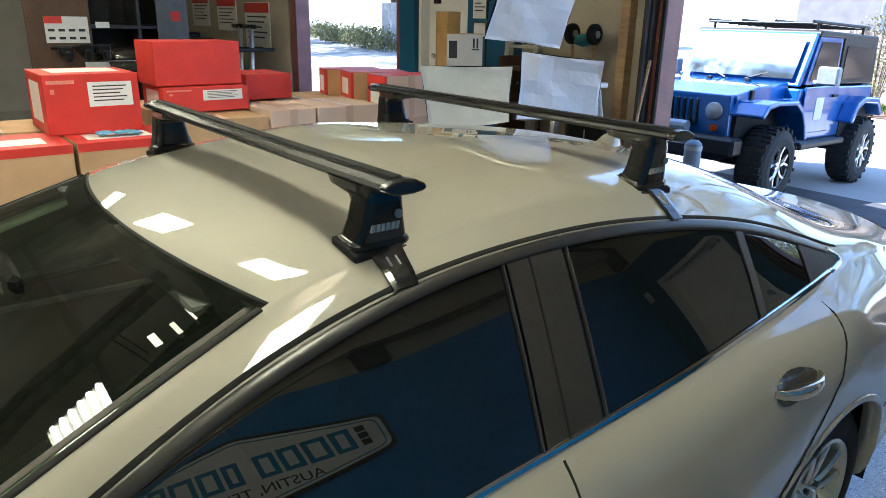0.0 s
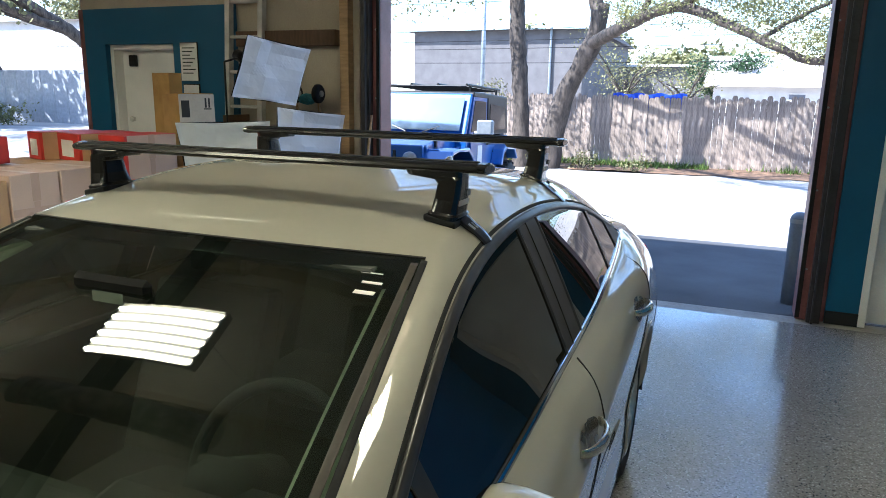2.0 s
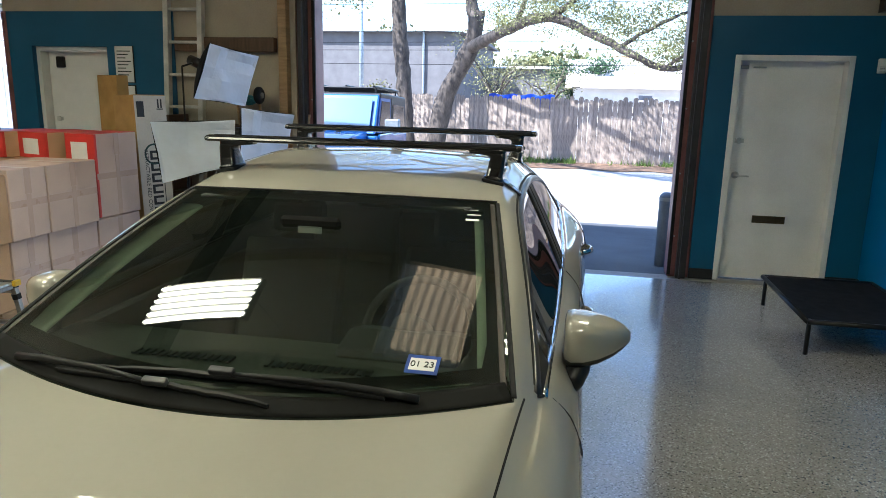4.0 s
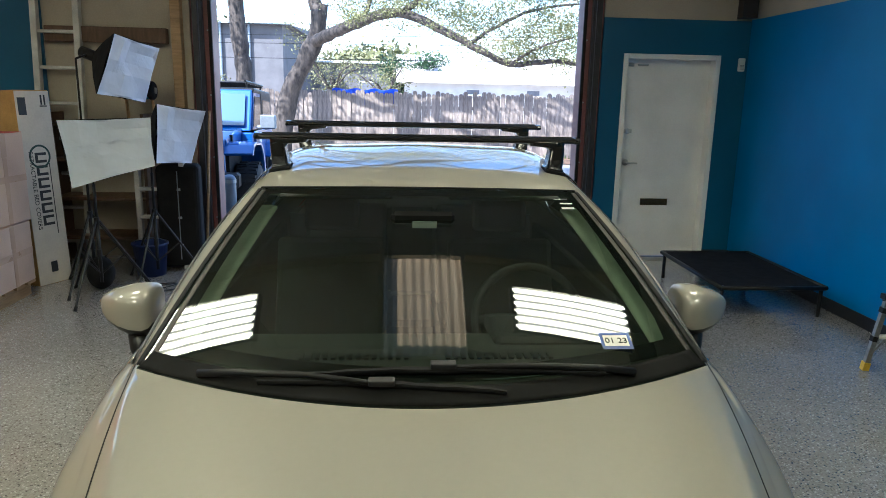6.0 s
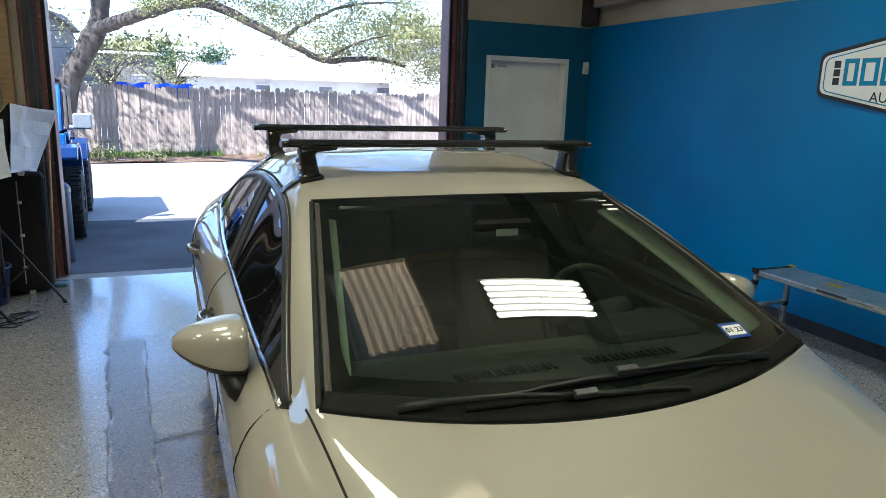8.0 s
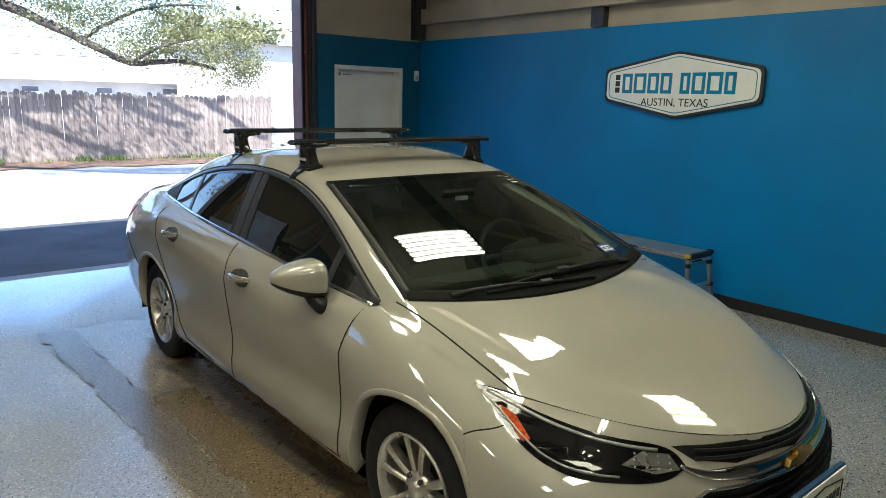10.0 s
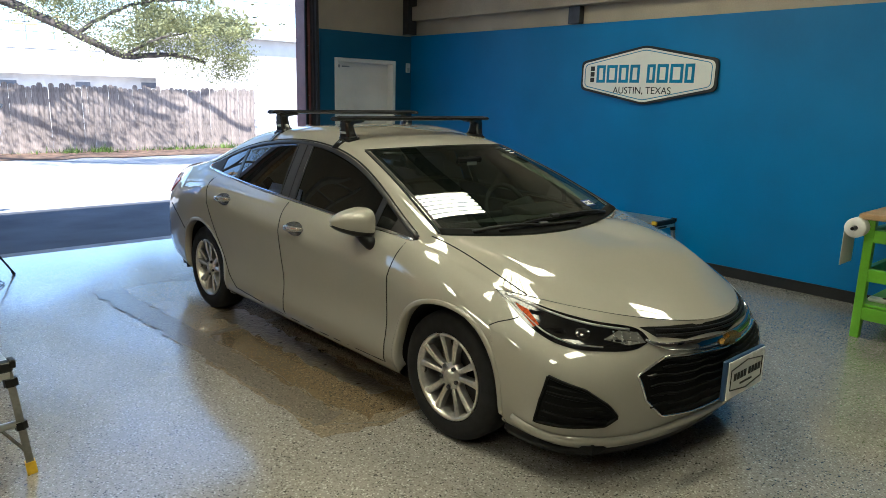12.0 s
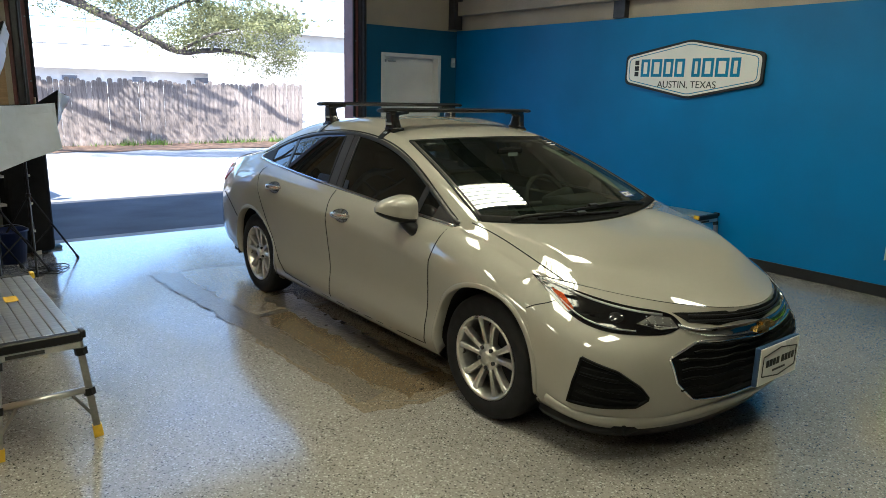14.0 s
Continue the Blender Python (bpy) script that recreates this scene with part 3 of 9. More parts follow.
# ---- outdoors ----
bm = bmesh.new()
xs = [-400, -60, -30, -14, -6, 0, 6, 14, 30, 60, 400]
ys = [(4.26, -0.012), (4.8, -0.04), (6.0, -0.10), (9.0, -0.20), (13.0, -0.25), (16.0, -0.26), (19.0, -0.25), (30, -0.2), (80, -0.1), (900, 0.0)]
grid = [[bm.verts.new((x, y, z)) for x in xs] for y, z in ys]
for a, b in zip(grid, grid[1:]):
    for i in range(len(xs) - 1):
        bm.faces.new((a[i], a[i + 1], b[i + 1], b[i]))
setting("ground", bm, ROAD, "pale asphalt lane and ground outside", "ground")
# darker strip of lane, from the threshold out to y 7.9
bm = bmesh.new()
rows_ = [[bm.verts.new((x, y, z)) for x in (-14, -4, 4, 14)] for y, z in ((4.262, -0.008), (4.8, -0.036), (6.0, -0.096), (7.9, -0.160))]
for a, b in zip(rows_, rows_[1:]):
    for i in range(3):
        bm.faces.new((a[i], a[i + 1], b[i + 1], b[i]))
setting("ground_patch", bm, ASPHALT, "dark asphalt strip from the threshold out into the lane", "asphalt")
setting("threshold", boxes((XL, XW + 0.2, 4.05, 4.26, -0.15, -0.006), bevel=0.01), APRON, "rough pale concrete threshold", "threshold")
bm = blot([(-16, 16.9), (-6, 16.7), (0, 17.0), (8, 16.8), (14, 16.9), (14, 20.5), (-16, 20.5)], -0.235, 0.25, 8, 0.5)
setting("verge", bm, LITTER, "brown leaf litter along the fence", "verge")
# the building's own outside walls and roof edge shade the lane
setting("wall_outer", boxes((-40, XL - 0.2, YW, W2, -0.2, 4.5), (XW + 0.2, 30, YW, W2, -0.2, 4.5)), STUCCO_WHITE, "plain outer wall of the shop building", "wall")
setting("roof", boxes((-40, SK[0], YB - 0.2, 4.6, TOP + 0.12, TOP + 0.32), (SK[1], 30, YB - 0.2, 4.6, TOP + 0.12, TOP + 0.32), (SK[0], SK[1], YB - 0.2, SK[2], TOP + 0.12, TOP + 0.32), (SK[0], SK[1], SK[3], 4.6, TOP + 0.12, TOP + 0.32)), ROOF_PALE, "flat pale metal roof of the shop", "roof")


# ---- the sedan ----
def nat_spline(t, p, q):
    """Natural cubic spline through p at t, read at q."""
    t, p, q = np.asarray(t, float), np.asarray(p, float), np.asarray(q, float)
    n = len(t)
    if n == 2:
        w = ((q - t[0]) / (t[1] - t[0]))[:, None]
        return p[0] * (1 - w) + p[1] * w
    h = np.diff(t)
    a = np.zeros((n, n))
    r = np.zeros((n, p.shape[1]))
    a[0, 0] = a[-1, -1] = 1
    for i in range(1, n - 1):
        a[i, i - 1], a[i, i], a[i, i + 1] = h[i - 1], 2 * (h[i - 1] + h[i]), h[i]
        r[i] = 6 * ((p[i + 1] - p[i]) / h[i] - (p[i] - p[i - 1]) / h[i - 1])
    m = np.linalg.solve(a, r)
    k = np.clip(np.searchsorted(t, q, side="right") - 1, 0, n - 2)
    hh = h[k][:, None]
    d0, d1 = (t[k + 1] - q)[:, None], (q - t[k])[:, None]
    return (m[k] * d0 ** 3 + m[k + 1] * d1 ** 3) / (6 * hh) + (p[k] / hh - m[k] * hh / 6) * d0 + (p[k + 1] / hh - m[k + 1] * hh / 6) * d1


# section rows, from the sill's underside to the middle of the roof, at stations from nose to tail (half the car)
def door_rows(y, k5, k6):
    return [(0.66, y, 0.18), (0.80, y, 0.185), (0.862, y, 0.245), (0.880, y, 0.42), (0.889, y, 0.62), (0.898, y, k5), (0.868, y, k6)]


STATIONS = [
    [(0.66, -1.72, 0.20), (0.80, -1.72, 0.20), (0.856, -1.72, 0.28), (0.872, -1.71, 0.41), (0.866, -1.67, 0.54), (0.842, -1.61, 0.66), (0.80, -1.575, 0.735),
     (0.755, -1.56, 0.785), (0.735, -1.60, 0.783), (0.71, -1.66, 0.780), (0.645, -1.80, 0.765), (0.40, -2.11, 0.722), (0, -2.265, 0.695)],
    [(0.66, -1.40, 0.20), (0.80, -1.40, 0.20), (0.868, -1.40, 0.28), (0.892, -1.40, 0.41), (0.898, -1.39, 0.56), (0.888, -1.37, 0.69), (0.85, -1.35, 0.79),
     (0.79, -1.33, 0.858), (0.768, -1.36, 0.868), (0.742, -1.40, 0.874), (0.69, -1.48, 0.889), (0.41, -1.74, 0.887), (0, -1.82, 0.878)],
    door_rows(-0.93, 0.745, 0.865) + [(0.800, -1.034, 0.925), (0.785, -1.06, 0.934), (0.765, -1.10, 0.950), (0.736, -1.167, 0.966), (0.42, -1.298, 0.946), (0, -1.345, 0.934)],
    door_rows(-0.58, 0.765, 0.885) + [(0.805, -0.60, 0.945), (0.712, -0.62, 1.150), (0.688, -0.68, 1.160), (0.658, -0.74, 1.155), (0.38, -0.84, 1.147), (0, -0.87, 1.145)],
    door_rows(-0.22, 0.785, 0.90) + [(0.806, -0.23, 0.964), (0.645, -0.20, 1.282), (0.612, -0.26, 1.305), (0.576, -0.305, 1.312), (0.35, -0.36, 1.324), (0, -0.38, 1.327)],
    door_rows(0.16, 0.80, 0.915) + [(0.802, 0.16, 0.983), (0.633, 0.18, 1.328), (0.602, 0.18, 1.354), (0.562, 0.18, 1.372), (0.33, 0.18, 1.396), (0, 0.18, 1.403)],
    door_rows(0.60, 0.82, 0.935) + [(0.793, 0.60, 1.002), (0.640, 0.60, 1.310), (0.604, 0.60, 1.340), (0.558, 0.60, 1.364), (0.33, 0.60, 1.398), (0, 0.60, 1.407)],
    door_rows(0.97, 0.84, 0.955) + [(0.772, 0.97, 1.022), (0.657, 0.97, 1.247), (0.612, 0.97, 1.290), (0.553, 0.97, 1.324), (0.32, 0.97, 1.370), (0, 0.97, 1.382)],
    door_rows(1.30, 0.855, 0.970) + [(0.748, 1.28, 1.042), (0.680, 1.29, 1.150), (0.615, 1.30, 1.215), (0.545, 1.30, 1.250), (0.32, 1.28, 1.306), (0, 1.26, 1.322)],
    [(0.66, 1.56, 0.20), (0.79, 1.56, 0.20), (0.855, 1.56, 0.27), (0.882, 1.56, 0.42), (0.893, 1.56, 0.62), (0.884, 1.55, 0.86), (0.825, 1.54, 0.985),
     (0.728, 1.52, 1.052), (0.705, 1.54, 1.072), (0.63, 1.60, 1.115), (0.53, 1.62, 1.140), (0.31, 1.62, 1.186), (0, 1.62, 1.200)],
    [(0.66, 1.80, 0.22), (0.78, 1.80, 0.22), (0.84, 1.80, 0.29), (0.872, 1.80, 0.43), (0.882, 1.81, 0.60), (0.868, 1.83, 0.80), (0.80, 1.85, 0.95),
     (0.72, 1.86, 1.015), (0.70, 1.88, 1.03), (0.63, 1.92, 1.045), (0.52, 1.95, 1.055), (0.31, 1.98, 1.07), (0, 2.0, 1.076)],
    [(0.66, 1.98, 0.25), (0.77, 1.98, 0.25), (0.825, 1.98, 0.32), (0.852, 1.99, 0.44), (0.86, 2.01, 0.58), (0.84, 2.05, 0.74), (0.77, 2.10, 0.88),
     (0.69, 2.16, 0.955), (0.66, 2.19, 0.975), (0.59, 2.24, 0.995), (0.50, 2.28, 1.01), (0.30, 2.33, 1.028), (0, 2.35, 1.035)],
]
ST = np.array(STATIONS)
NS, NK = ST.shape[:2]
US = np.concatenate([[0], np.cumsum(np.linalg.norm(np.diff(ST[:, 3:9], axis=0), axis=2).mean(axis=1))])
SUB_U, SUB_V = 11, [2, 2, 3, 4, 4, 4, 4, 8, 3, 3, 7, 7]


def dense_columns():
    """Every row run smoothly from nose to tail, with breaks at the cowl and the top of the windscreen."""
    q, tag = [], []
    for i in range(NS - 1):
        for j in range(SUB_U):
            q.append(US[i] + (US[i + 1] - US[i]) * j / SUB_U)
            tag.append(i + j / SUB_U)
    q.append(US[-1])
    tag.append(NS - 1)
    q, tag = np.array(q), np.array(tag)
    rows = np.zeros((NK, len(q), 3))
    for k in range(NK):
        cuts = [0, NS - 1]
        if k >= 9:
            cuts = [0, 2, NS - 1]
        if k >= 10:
            cuts = [0, 2, 4, NS - 1]
        for a, b in zip(cuts, cuts[1:]):
            sel = (tag >= a - 1e-9) & (tag <= b + 1e-9)
            rows[k, sel] = nat_spline(US[a:b + 1], ST[a:b + 1, k], q[sel])
    return rows, tag


ROWS, TAG = dense_columns()
NU = len(TAG)


def dense_sections():
    """Each station's section, in three smooth runs: body side, side glass, roof or bonnet."""
    out, vt = [], []
    for k in range(NK - 1):
        for j in range(SUB_V[k]):
            vt.append(k + j / SUB_V[k])
    vt.append(NK - 1.0)
    vt = np.array(vt)
    g = np.zeros((NU, len(vt), 3))
    for i in range(NU):
        p = ROWS[:, i]
        for a, b in ((0, 7), (7, 8), (8, NK - 1)):
            sel = (vt >= a - 1e-9) & (vt <= b + 1e-9)
            kn = np.concatenate([[0], np.cumsum(np.maximum(1e-3, np.linalg.norm(np.diff(p[a:b + 1], axis=0), axis=1)))])
            base = np.floor(vt[sel]).astype(int)
            base = np.clip(base, a, b - 1)
            qq = kn[base - a] + (vt[sel] - base) * (kn[base - a + 1] - kn[base - a])
            if b == NK - 1:      # mirrored past the middle, so that the roof stays round
                ext = np.concatenate([p[a:b + 1], (p[a:b] * (-1, 1, 1))[::-1]])
                ke = np.concatenate([kn, 2 * kn[-1] - kn[:-1][::-1]])
                g[i, sel] = nat_spline(ke, ext, qq)
            else:
                g[i, sel] = nat_spline(kn, p[a:b + 1], qq)
            if a == 7:           # the side glass bows out a little
                w = vt[sel] - 7
                g[i, sel, 0] += 0.05 * w * (1 - w) * np.linalg.norm(p[8] - p[7])
    return g, vt


GRID, VT = dense_sections()
NV = len(VT)
I2, I4, J8, J10 = (int(np.argmin(abs(TAG - 2))), int(np.argmin(abs(TAG - 4))), int(np.argmin(abs(VT - 8))), int(np.argmin(abs(VT - 10))))
# the windscreen is one even bow from pillar to pillar
for i in range(I2, I4 + 1):
    c, e = ROWS[NK - 1, i], ROWS[10, i]
    for j in range(J10, NV):
        s = (12 - VT[j]) / 2
        GRID[i, j] = (e[0] * s, c[1] + (e[1] - c[1]) * s * s, c[2] + (e[2] - c[2]) * s * s)


# the roof rises quickly behind the windscreen, then flattens
for i in range(I4 + 1, NU):
    back = max(0.0, min(1.0, (1.3 - GRID[i, NV - 1, 1]) / 0.9))
    for j in range(NV):
        w = max(0.0, min(1.0, (VT[j] - 9.0) / 1.2))
        if w > 0:
            GRID[i, j, 2] += 0.016 * (1 - math.exp(-max(0.0, GRID[i, j, 1] - GRID[I4, j, 1]) / 0.10)) * back * w * w * (3 - 2 * w)

# shoulder crease along the doors and a shallow dent low on them
for i in range(NU):
    along = max(0.0, min(1.0, (TAG[i] - 0.6) / 0.8)) * max(0.0, min(1.0, (10.6 - TAG[i]) / 1.0))
    for j in range(NV):
        if VT[j] < 7:
            GRID[i, j, 0] += along * (0.009 * math.exp(-abs(VT[j] - 5.0) * 2.6) - 0.008 * math.exp(-((VT[j] - 3.2) / 0.55) ** 2))

# the bonnet slopes evenly from the cowl and only rounds over near the nose
for i in range(I2):
    t_ = TAG[i]
    dz = -0.009 * 4 * (2 - t_) * (t_ - 1) if t_ >= 1 else 0.08 * 0.38 * (1 - t_) * t_ * t_
    for j in range(NV):
        w = max(0.0, min(1.0, (VT[j] - 9.3) / 1.0))
        GRID[i, j, 2] += dz * w * w * (3 - 2 * w)

# raised middle of the bonnet, between two creases
for i in range(I2):
    fade = min(1.0, TAG[i] / 0.35) * min(1.0, (2 - TAG[i]) / 0.25)
    for j in range(J10, NV):
        GRID[i, j, 2] += 0.009 * fade / (1 + math.exp(((12 - VT[j]) / 2 - 0.60) / 0.03))


def grid_normals(g):
    du, dv = np.gradient(g, axis=0), np.gradient(g, axis=1)
    n = np.cross(dv, du)
    n /= np.maximum(1e-9, np.linalg.norm(n, axis=2, keepdims=True))
    return n


def runs_normals():
    n = np.zeros_like(GRID)
    v7, v8 = int(np.argmin(abs(VT - 7))), int(np.argmin(abs(VT - 8)))
    for a, b in ((0, v7), (v7, v8), (v8, NV - 1)):
        n[:, a:b + 1] = grid_normals(GRID[:, a:b + 1])
    # over bonnet and boot the side run flows into the top
    top = grid_normals(GRID)
    for i in range(NU):
        if TAG[i] < 2 or TAG[i] > 9:
            n[i] = top[i]
    # bonnet, pillar and roof each keep their own curve up to the windscreen's edge
    j9 = int(np.argmin(abs(VT - 9.3)))
    n[:I2 + 1, j9:] = grid_normals(GRID[:I2 + 1])[:, j9:]
    n[I2 + 1:I4, J8:J10 + 1] = grid_normals(GRID[:, J8:J10 + 1])[I2 + 1:I4]
    n[I4:, J10:] = grid_normals(GRID[I4:, J8:])[:, J10 - J8:]
    n[:, -1, 0] = 0
    n[:, -1] /= np.linalg.norm(n[:, -1], axis=1, keepdims=True)
    return n


NORM = runs_normals()
if NORM[NU // 2, NV - 1, 2] < 0:
    NORM = -NORM
# ripples ironed out of the fender's shoulder
JA, JB = int(np.searchsorted(VT, 4.5)), int(np.searchsorted(VT, 9.6))
for _ in range(6):
    q = NORM.copy()
    q[2:I2 - 1, JA:JB] = (NORM[2:I2 - 1, JA:JB] * 2 + NORM[1:I2 - 2, JA:JB] + NORM[3:I2, JA:JB] + NORM[2:I2 - 1, JA - 1:JB - 1] + NORM[2:I2 - 1, JA + 1:JB + 1]) / 6
    NORM = q / np.maximum(1e-9, np.linalg.norm(q, axis=2, keepdims=True))
SCREEN_NORM = NORM.copy()
sn = grid_normals(GRID[I2:I4 + 1, J10:])
sn[:, -1, 0] = 0
sn /= np.linalg.norm(sn, axis=2, keepdims=True)
SCREEN_NORM[I2:I4 + 1, J10:] = sn * (1 if sn[5, -1, 2] > 0 else -1)
# the bonnet's field shades as one even sweep between its two creases
BONNET_NORM = NORM.copy()
for i in range(I2 + 1):
    fade = max(0.0, min(1.0, (TAG[i] - 0.25) / 0.4))
    for j in range(J10, NV):
        x, y = GRID[i, j, 0], GRID[i, j, 1]
        t = (12 - VT[j]) / 2
        tilt = 0.03 * x + 2.6 * x ** 5 + 0.08 * math.exp(-((t - 0.62) / 0.035) ** 2)
        n = np.array([tilt, -0.118 - 1.5 * max(0.0, -1.66 - y) ** 1.2, 1.0])
        w = fade * min(1.0, (VT[j] - 10) / 0.3)
        w = w * w * (3 - 2 * w)
        n = NORM[i, j] * (1 - w) + n / np.linalg.norm(n) * w
        BONNET_NORM[i, j] = n / np.linalg.norm(n)
HUBS = ((-1.35, 0.325), (1.35, 0.325))
ARCH = 0.370


def snap_arches(g):
    """Verts just inside a wheel opening move out to its round edge."""
    g = g.copy()
    dead = np.zeros(g.shape[:2], bool)
    for hy, hz in HUBS:
        dy, dz = g[:, :, 1] - hy, g[:, :, 2] - hz
        r = np.hypot(dy, dz)
        inside = (r < ARCH) & (VT[None, :] < 7)
        keep = np.zeros_like(inside)
        for si in (-1, 0, 1):
            for sj in (-1, 0, 1):
                keep |= np.roll(np.roll(~inside, si, 0), sj, 1)
        rim = inside & keep
        f = ARCH / np.maximum(r, 1e-6)
        g[:, :, 1] = np.where(rim, hy + dy * f, g[:, :, 1])
        g[:, :, 2] = np.where(rim, hz + dz * f, g[:, :, 2])
        dead |= inside & ~rim
        # drop the leftovers below the opening
    return g, dead


CUT, DEAD = snap_arches(GRID)

PAINT = mat("silver_metallic_paint", (0.30, 0.28, 0.24), 0.55, metal=0.15, var=0.015, scale=2, bump=0.0, coat=1.0, coat_rough=0.003, rough_var=0.02)
PAINT.node_tree.nodes["Principled BSDF"].inputs["Coat IOR"].default_value = 1.75
TINT = glass_mat("dark_tinted_glass", (0.018, 0.021, 0.024), ior=1.66, dust=(0.005, 0.0055, 0.0055))
# the diffuse film is a painted greenish haze that lifts the dark windscreen
SCREEN = glass_mat("green_tinted_windscreen", (0.25, 0.31, 0.25), ior=1.52, dust=(0.0025, 0.0036, 0.0026))
TRIM = mat("satin_black_trim", (0.022, 0.021, 0.021), 0.38, scale=20, coat=0.2)
GLOSS_BLACK = mat("gloss_black", (0.008, 0.008, 0.009), 0.12, coat=0.6, var=0.02)
GAP = mat("shut_line_shadow", (0.006, 0.006, 0.006), 0.9)
PILLAR_FILM = mat("b_pillar_film", (0.030, 0.027, 0.025), 0.5, spec=0.25)
CABIN = mat("dark_cabin_plastic", (0.036, 0.036, 0.035), 0.6, scale=8, bump=0.01, bump_scale=200)
SEAT_CLOTH = mat("dark_seat_cloth", (0.050, 0.049, 0.046), 0.85, scale=10, bump=0.02, bump_scale=150)
HEADLINER = mat("grey_green_headliner", (0.06, 0.065, 0.06), 0.9, scale=8)

car = thing("sedan_car", "silver metallic four-door sedan parked on the shop floor", "car")


def cell_kind(i, j):
    """Which panel a patch of skin belongs to."""
    u, v = (TAG[i] + TAG[i + 1]) / 2, (VT[j] + VT[j + 1]) / 2
    p = (GRID[i, j] + GRID[i + 1, j + 1]) / 2
    y, z = p[1], p[2]
    if 7 < v < 8 and 2 < u < 8.84:
        return "glass"
    if v > 10:
        if 2 < u < 4:
            return "windscreen"
        if 8.15 < u < 9.75:
            return "rear_window"
    if v < 2:
        return "sill"
    if u < 2 and v > 9.3:
        return "bonnet"
    if v > 8:
        return "roof" if u > 2 and u < 9.75 else ("fender" if u < 2 else "boot_lid")
    edge = 1.19 + min(0.0, (z - 0.93)) * 0.42 - max(0.0, 0.42 - z) * 0.9
    if u < 2:
        return "fender"
    if y < 0.145:
        return "front_door"
    if y < edge:
        return "rear_door"
    return "quarter_panel"


def skin_mesh(name, cells, sides, grid=None, lift=0.0, normals=None):
    """A panel from the patches of the skin, with the whole skin's normals, so that panels meet without a seam."""
    src = CUT if grid is None else grid
    index, verts, norms, faces = {}, [], [], []
    for side in sides:
        for i, j in cells:
            f = []
            for a, b in ((i, j), (i + 1, j), (i + 1, j + 1), (i, j + 1)):
                key = (a, b, side if b < NV - 1 else 0)
                if key not in index:
                    index[key] = len(verts)
                    n = (NORM if normals is None else normals)[a, b] * (side, 1, 1)
                    verts.append(src[a, b] * (side, 1, 1) + n * lift)
                    norms.append(n)
                f.append(index[key])
            q = [verts[k] for k in f]
            if np.dot(np.cross(q[2] - q[0], q[3] - q[1]), norms[f[0]]) < 0:
                f = f[::-1]
            faces.append(f)
    me = mesh_of(name, verts, faces, True)
    me.normals_split_custom_set_from_vertices([tuple(n) for n in norms])
    return me


PANELS = {}
for i in range(NU - 1):
    for j in range(NV - 1):
        quad = ((i, j), (i + 1, j), (i + 1, j + 1), (i, j + 1))
        if sum(DEAD[a, b] for a, b in quad) >= 1:
            continue
        pts = [CUT[a, b] for a, b in quad]
        if np.linalg.norm(np.cross(pts[2] - pts[0], pts[3] - pts[1])) < 1e-7:
            continue
        if any(math.hypot((sum(p[1] for p in pts) / 4) - hy, (sum(p[2] for p in pts) / 4) - hz) < ARCH - 0.004 for hy, hz in HUBS) and VT[j] < 7:
            continue
        PANELS.setdefault(cell_kind(i, j), []).append((i, j))

for side in (1, -1):
    for kind, name in (("fender", "fender"), ("front_door", "front_door"), ("rear_door", "rear_door"), ("quarter_panel", "quarter_panel"), ("sill", "sill")):
        ob = part(name, skin_mesh(name, PANELS[kind], (side,)), PAINT, car)
        if kind.endswith("door"):
            PANELS[kind + ("_l" if side > 0 else "_r")] = ob


def both_sides(name, kind, material, label="", lift=0.0, normals=None):
    return part(name, skin_mesh(name, PANELS[kind], (1, -1), lift=lift, normals=normals), material, car, label)


bonnet = both_sides("bonnet", "bonnet", PAINT, normals=BONNET_NORM)
roof_panel = both_sides("roof_panel", "roof", PAINT)
boot = both_sides("boot_lid", "boot_lid", PAINT)
windscreen = both_sides("windscreen", "windscreen", SCREEN, "green-tinted windscreen with wipers", normals=SCREEN_NORM)
rear_window = both_sides("rear_window", "rear_window", glass_mat("black_tinted_glass", (0.012, 0.014, 0.016), ior=1.6), "dark tinted rear window")
windscreen.visible_shadow = rear_window.visible_shadow = False

# side glass, cut by the pillars
for side in (1, -1):
    groups = {}
    for i, j in PANELS["glass"]:
        y = (GRID[i, j, 1] + GRID[i + 1, j + 1, 1]) / 2
        y0 = (ROWS[7, i, 1] + ROWS[7, i + 1, 1]) / 2
        if y0 < -0.845:
            k = "mirror_sail"
        elif y0 < -0.715:
            k = "vent_glass"
        elif y0 < -0.69:
            k = "vent_divider"
        elif y0 < 0.115:
            k = "front_glass"
        elif y0 < 0.185:
            k = "b_pillar"
        elif y0 < 0.295:
            k = "b_pillar_cover"
        elif y0 < 0.925:
            k = "rear_glass"
        elif y0 < 0.955:
            k = "glass_divider"
        elif y0 < 1.26:
            k = "quarter_glass"
        else:
            k = "pillar_cap"
        groups.setdefault(k, []).append((i, j))
    for k, cells in groups.items():
        is_glass = "glass" in k and k != "glass_divider"
        ob = part(k, skin_mesh(k, cells, (side,), GRID, lift=0.0 if is_glass else 0.004), TINT if is_glass else (PILLAR_FILM if "pillar" in k or "sail" in k else TRIM), car, "dark tinted side glass" if is_glass else "")
        if is_glass:
            ob.visible_shadow = False


